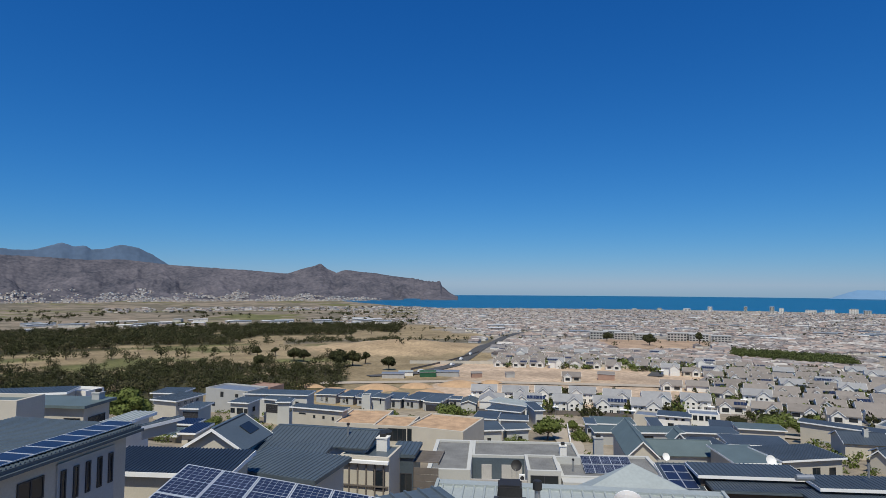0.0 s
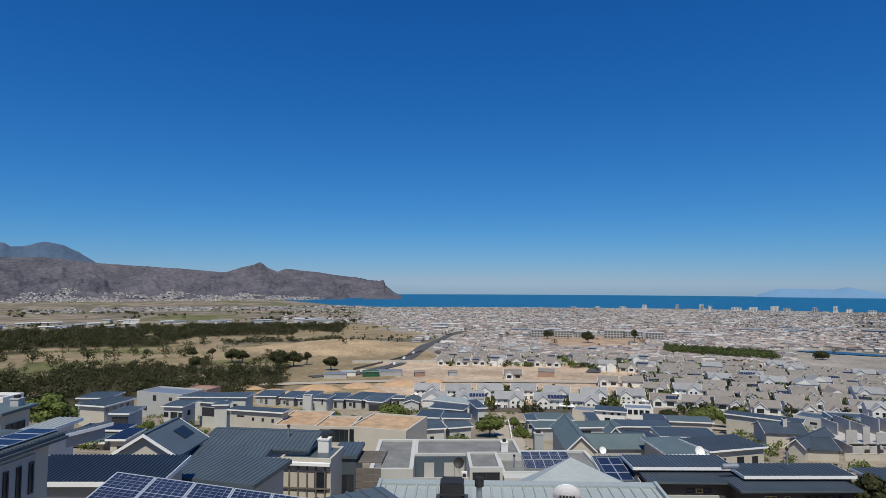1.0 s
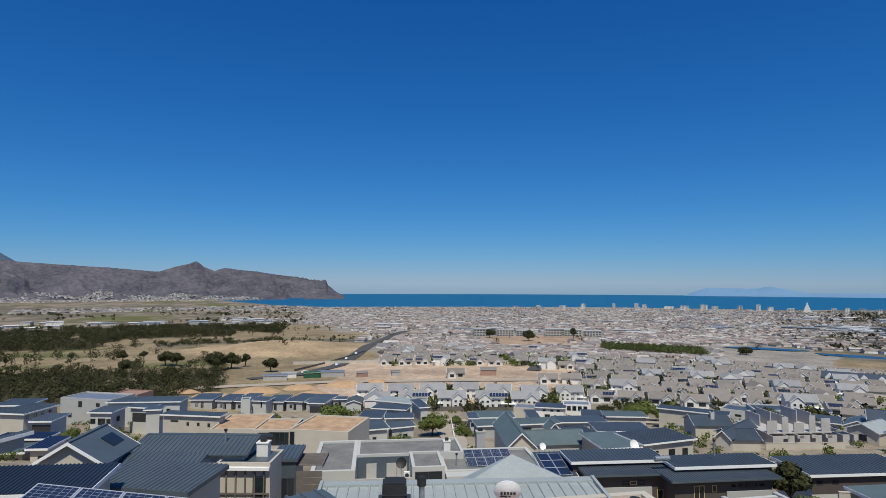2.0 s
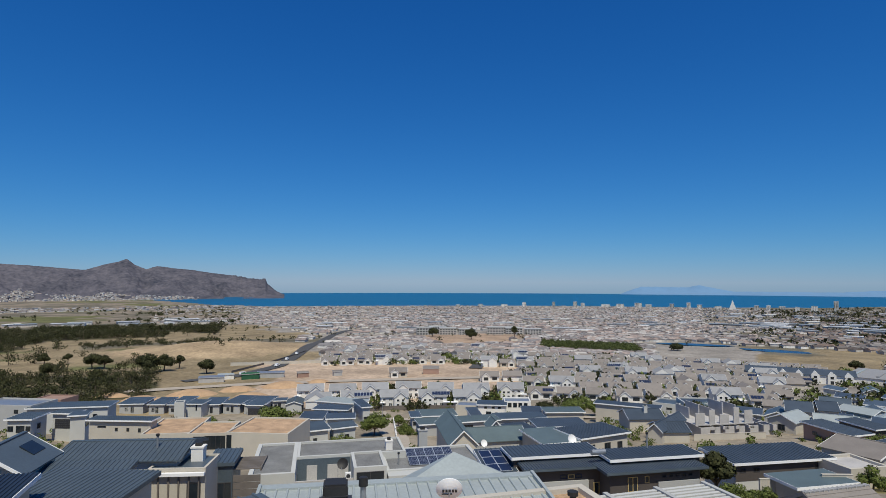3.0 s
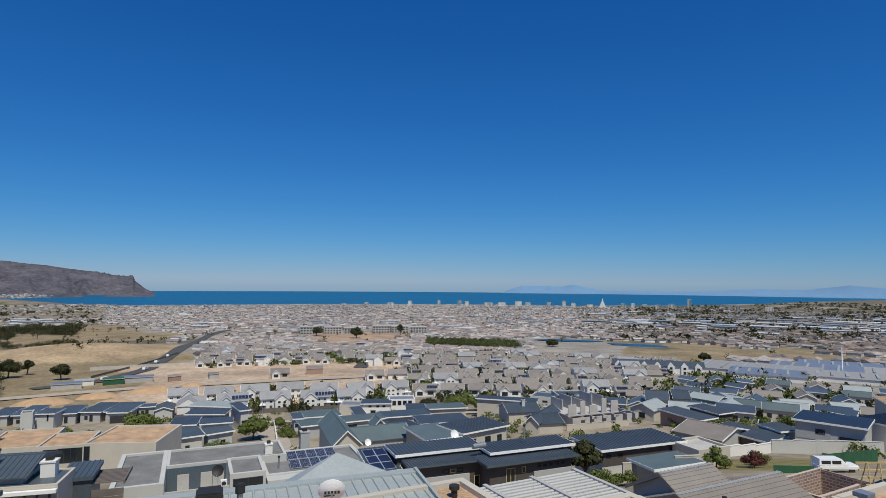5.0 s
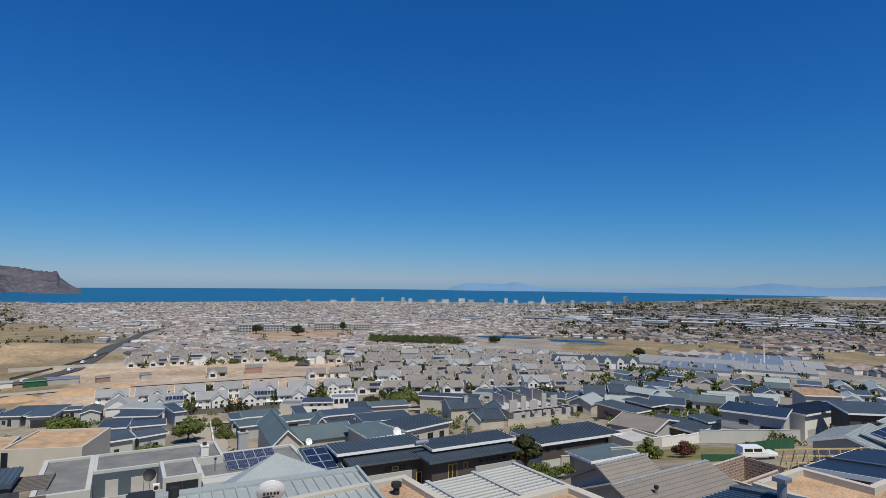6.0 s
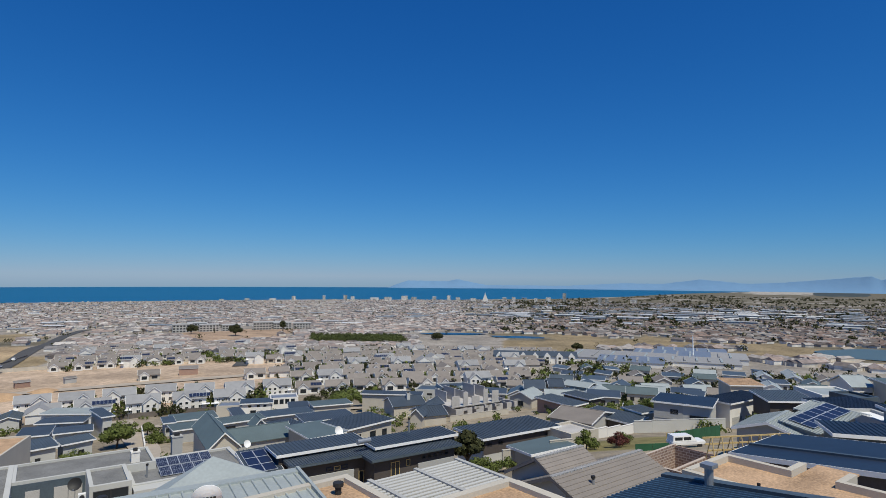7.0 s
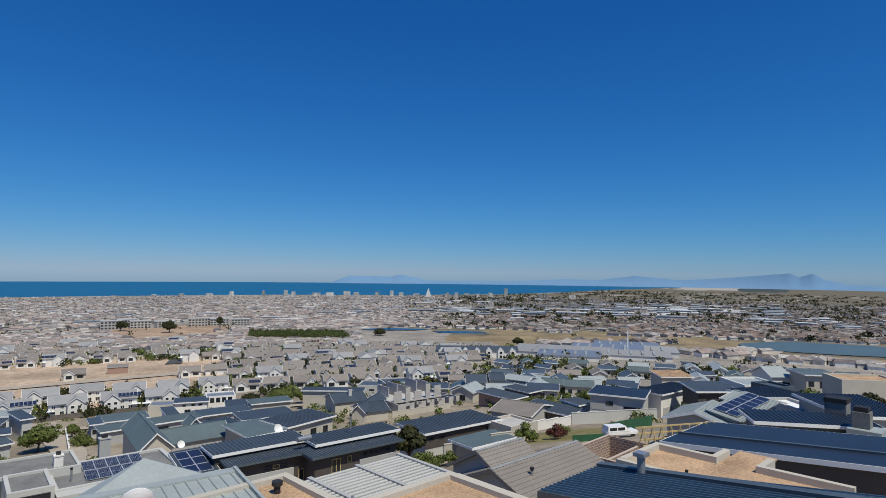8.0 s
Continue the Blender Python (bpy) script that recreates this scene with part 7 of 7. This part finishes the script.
for i, (a, r) in enumerate(((-14.8, 702), (-17.0, 706), (-18.9, 708), (-21.6, 716), (-23.4, 722), (-25.2, 726), (-16.0, 726), (-22.6, 738))):
    slab_block(*polar(a, r), a + 3, 20, 14, 8.5 - (i % 3), "grey three-storey office block with dark windows", RAW if i % 2 else GREY, 3, 6, GREY)
random.seed(12)
for a, h, w, wall in ((-22.5, 9, 22, WHITE), (-24.4, 16, 14, WHITE), (-27.2, 18, 10, PALE), (-29.2, 21, 13, PALE), (-29.9, 17, 13, WHITE), (-32.0, 12, 30, WHITE), (-33.3, 14, 26, WHITE), (-34.9, 17, 24, WHITE), (-35.8, 13, 20, PALE),
                      (-37.8, 16, 14, PALE), (-39.2, 21, 12, WHITE), (-40.1, 14, 16, WHITE), (-41.6, 12, 20, WHITE), (-44.6, 15, 14, PALE), (-45.5, 17, 12, WHITE), (-46.5, 13, 18, PALE), (-47.6, 14, 12, WHITE), (-48.8, 16, 18, WHITE), (-50.3, 34, 12, PALE),
                      (-53.6, 17, 12, GREY), (-54.2, 16, 12, GREY), (-56.6, 13, 22, WHITE), (-20.2, 8, 16, PALE), (-18.0, 8, 14, PALE)):
    slab_block(*polar(a, 2180 + random.uniform(-40, 40)), a, w, 12, h, "white beachfront apartment block near the shore", wall, max(2, int(h / 3.2)), max(3, int(w / 4)))
x, y = polar(-42.75, 2200)
ob = thing("building", pose(x, y, 0.5, 0, 0, -42), "white stepped sail-shaped tower by the sea", "building")
for i in range(7):
    part("tier", box(-11 + i * 1.5, 11 - i * 1.5, -6, 6, i * 4.0, i * 4.0 + 4), WHITE, ob)
part("mast", tube(bmesh.new(), 0, 0, 28, 33, 0.8), WHITE, ob)
g = thing("apartment_block", pose(262, 240, float(land(262, 240)), 0, 0, -44), "long white estate building with navy gabled roofs", "building")
part("wall", box(-24, 24, -5, 5, -3, 4.6), WHITE, g)
part("roof", slope_sheet(-24.5, 24.5, -5.6, 0, 4.5, 6.9, 0.1, 0), NAVY, g)
part("roof", slope_sheet(-24.5, 24.5, -5.6, 0, 4.5, 6.9, 0.1, 0), NAVY, g).matrix_basis = pose(0, 0, 0, 0, 0, 180)
for i in range(7):
    c = -21 + i * 7
    bm = bmesh.new()
    v = [bm.verts.new(p) for p in ((c - 1.8, -6, -3), (c + 1.8, -6, -3), (c + 1.8, -6, 4.7), (c, -6, 6.4), (c - 1.8, -6, 4.7), (c - 1.8, -2, -3), (c + 1.8, -2, -3), (c + 1.8, -2, 4.7), (c, -2, 6.4), (c - 1.8, -2, 4.7))]
    for f in ((0, 1, 2, 3, 4), (9, 8, 7, 6, 5), (1, 6, 7, 2), (2, 7, 8, 3), (3, 8, 9, 4), (4, 9, 5, 0)):
        bm.faces.new([v[k] for k in f])
    part("gable", bm, WHITE, g)
    window(g, "front", c, 3.6, 1.4, 1.2, 6.0, 1)
    window(g, "front", c, 1.2, 1.4, 1.8, 6.0, 1)
for k, (x, y, rz, w, d, h) in enumerate(((318, 218, -62, 60, 36, 7), (352, 205, -62, 46, 40, 8), (376, 190, -62, 40, 30, 7), (300, 200, -58, 36, 24, 6), (340, 178, -60, 40, 24, 6), (390, 212, -60, 44, 26, 8))):
    z = float(land(x, y))
    ob = thing("shopping_centre", pose(x, y, z, 0, 0, rz), "large flat shopping centre with pale metal roofs", "building")
    h *= 0.55
    part("wall", box(-w / 2, w / 2, -d / 2, d / 2, -3, h), WHITE, ob)
    part("roof", slope_sheet(-w / 2 - 0.4, w / 2 + 0.4, -d / 2 - 0.4, d / 2 + 0.4, h, h + 0.5, 0.2, 0), METAL if k % 2 else GREYTILE, ob)
    for i in range(5):
        part("roof_light", box(-w / 2 + 3 + i * w / 6, -w / 2 + 4.2 + i * w / 6, -d / 2 + 4, d / 2 - 4, h + 0.3, h + 0.95), (SILVER, GREYTILE)[i % 2], ob)
g = thing("street_lamp", pose(32.7, 172, float(land(32.7, 172))), "thin dark street lamp on a verge", "street lamp")
part("pole", tube(bmesh.new(), 0, 0, -0.5, 5, 0.07, 0.05), METAL, g)
part("head", box(-0.1, 0.9, -0.1, 0.1, 4.95, 5.1), METAL, g)
g = thing("mast", pose(359, 194, float(land(359, 194))), "slim white telecom mast", "mast")
part("pole", tube(bmesh.new(), 0, 0, -1, 17, 0.5, 0.25), TRIM, g)

spots = []
for _ in range(8200):
    r, a = math.sqrt(rng.uniform(205 ** 2, 470 ** 2)), rng.uniform(-92, -6)
    x, y = polar(a, r)
    if a > -23 and 262 < r < 372 or noise.noise((x / 25, y / 25, 8)) < -0.02 or a < -36 and r > 425 or a < -60 and 330 < r or a < -44 and rng.random() < 0.6:
        continue
    h = rng.uniform(1.5, 4.2)
    spots.append((x, y, h, h * rng.uniform(1.0, 1.7)))
forest("garden_shrubs", "bright green shrubs and hedges between houses", spots[::2], 56, 0.11, LEAF)
forest("garden_shrubs", "dark green hedges and small trees between houses", spots[1::2], 60, 0.11, LEAFDARK)
spots = []
for _ in range(480):
    r, a = math.sqrt(rng.uniform(100 ** 2, 205 ** 2)), rng.uniform(-92, 30)
    h = rng.uniform(0.7, 1.9)
    spots.append((*polar(a, r), h, h * rng.uniform(1.2, 2.0)))
forest("garden_shrubs", "low dense green shrubs beside house walls", spots, 120, 0.088, LEAF)

put_estate(1, 66, 304, -12, False)

# ---- estate houses of the lower slope, mixed roofs ----
random.seed(21)
mixed = []
for k, (wm, rm, st) in enumerate(((PALE, SLATE, 0), (BEIGE, TEAL, 1), (WHITE, SILVER, 1), (PALE, NAVY, 0), (BEIGE, TAUPE, 1), (GREY, SLATE, 1))):
    lab = ("pale house with low dark sheet roof", "beige house with grey-green gable roof", "white house with pale metal gable roof", "pale house with low navy sheet roof", "beige house with taupe gable roof", "grey house with charcoal gable roof")[k]
    x, y = polar(-52 - k * 3, 205)
    zz = float(land(x, y)) + 3.3
    g = gable_house("house", lab, x, y, -60, 9.4, 6.8, zz, 3.0, 1.6, wm, rm, 0) if st else house("house", lab, x, y, -60, 9.4, 7.2, zz, 3.0, 0.6, wm, rm, 0.5, 0)
    for s in (-2.8, 0, 2.6):
        window(g, "front", s, 1.4, 1.2, 1.2, 3.4 - 0.4 if st else 3.1, 1)
    mixed.append(g)
for r, a0, a1 in ((195, -46, -92), (172, -50, -57), (172, -72, -92), (222, -46, -92), (246, -50, -92), (270, -51, -92), (296, -50, -92), (322, -67, -92), (200, -40, -46)):
    a = a0
    while a > a1:
        x, y = polar(a, r + random.uniform(-4, 4))
        g = random.choice(mixed)
        copy_thing(g, pose(x, y, float(land(x, y)) + 0.1, 0, 0, random.choice((0, 90)) - 55 + random.uniform(-12, 12)))
        a -= math.degrees(random.uniform(11, 14.5) / r)
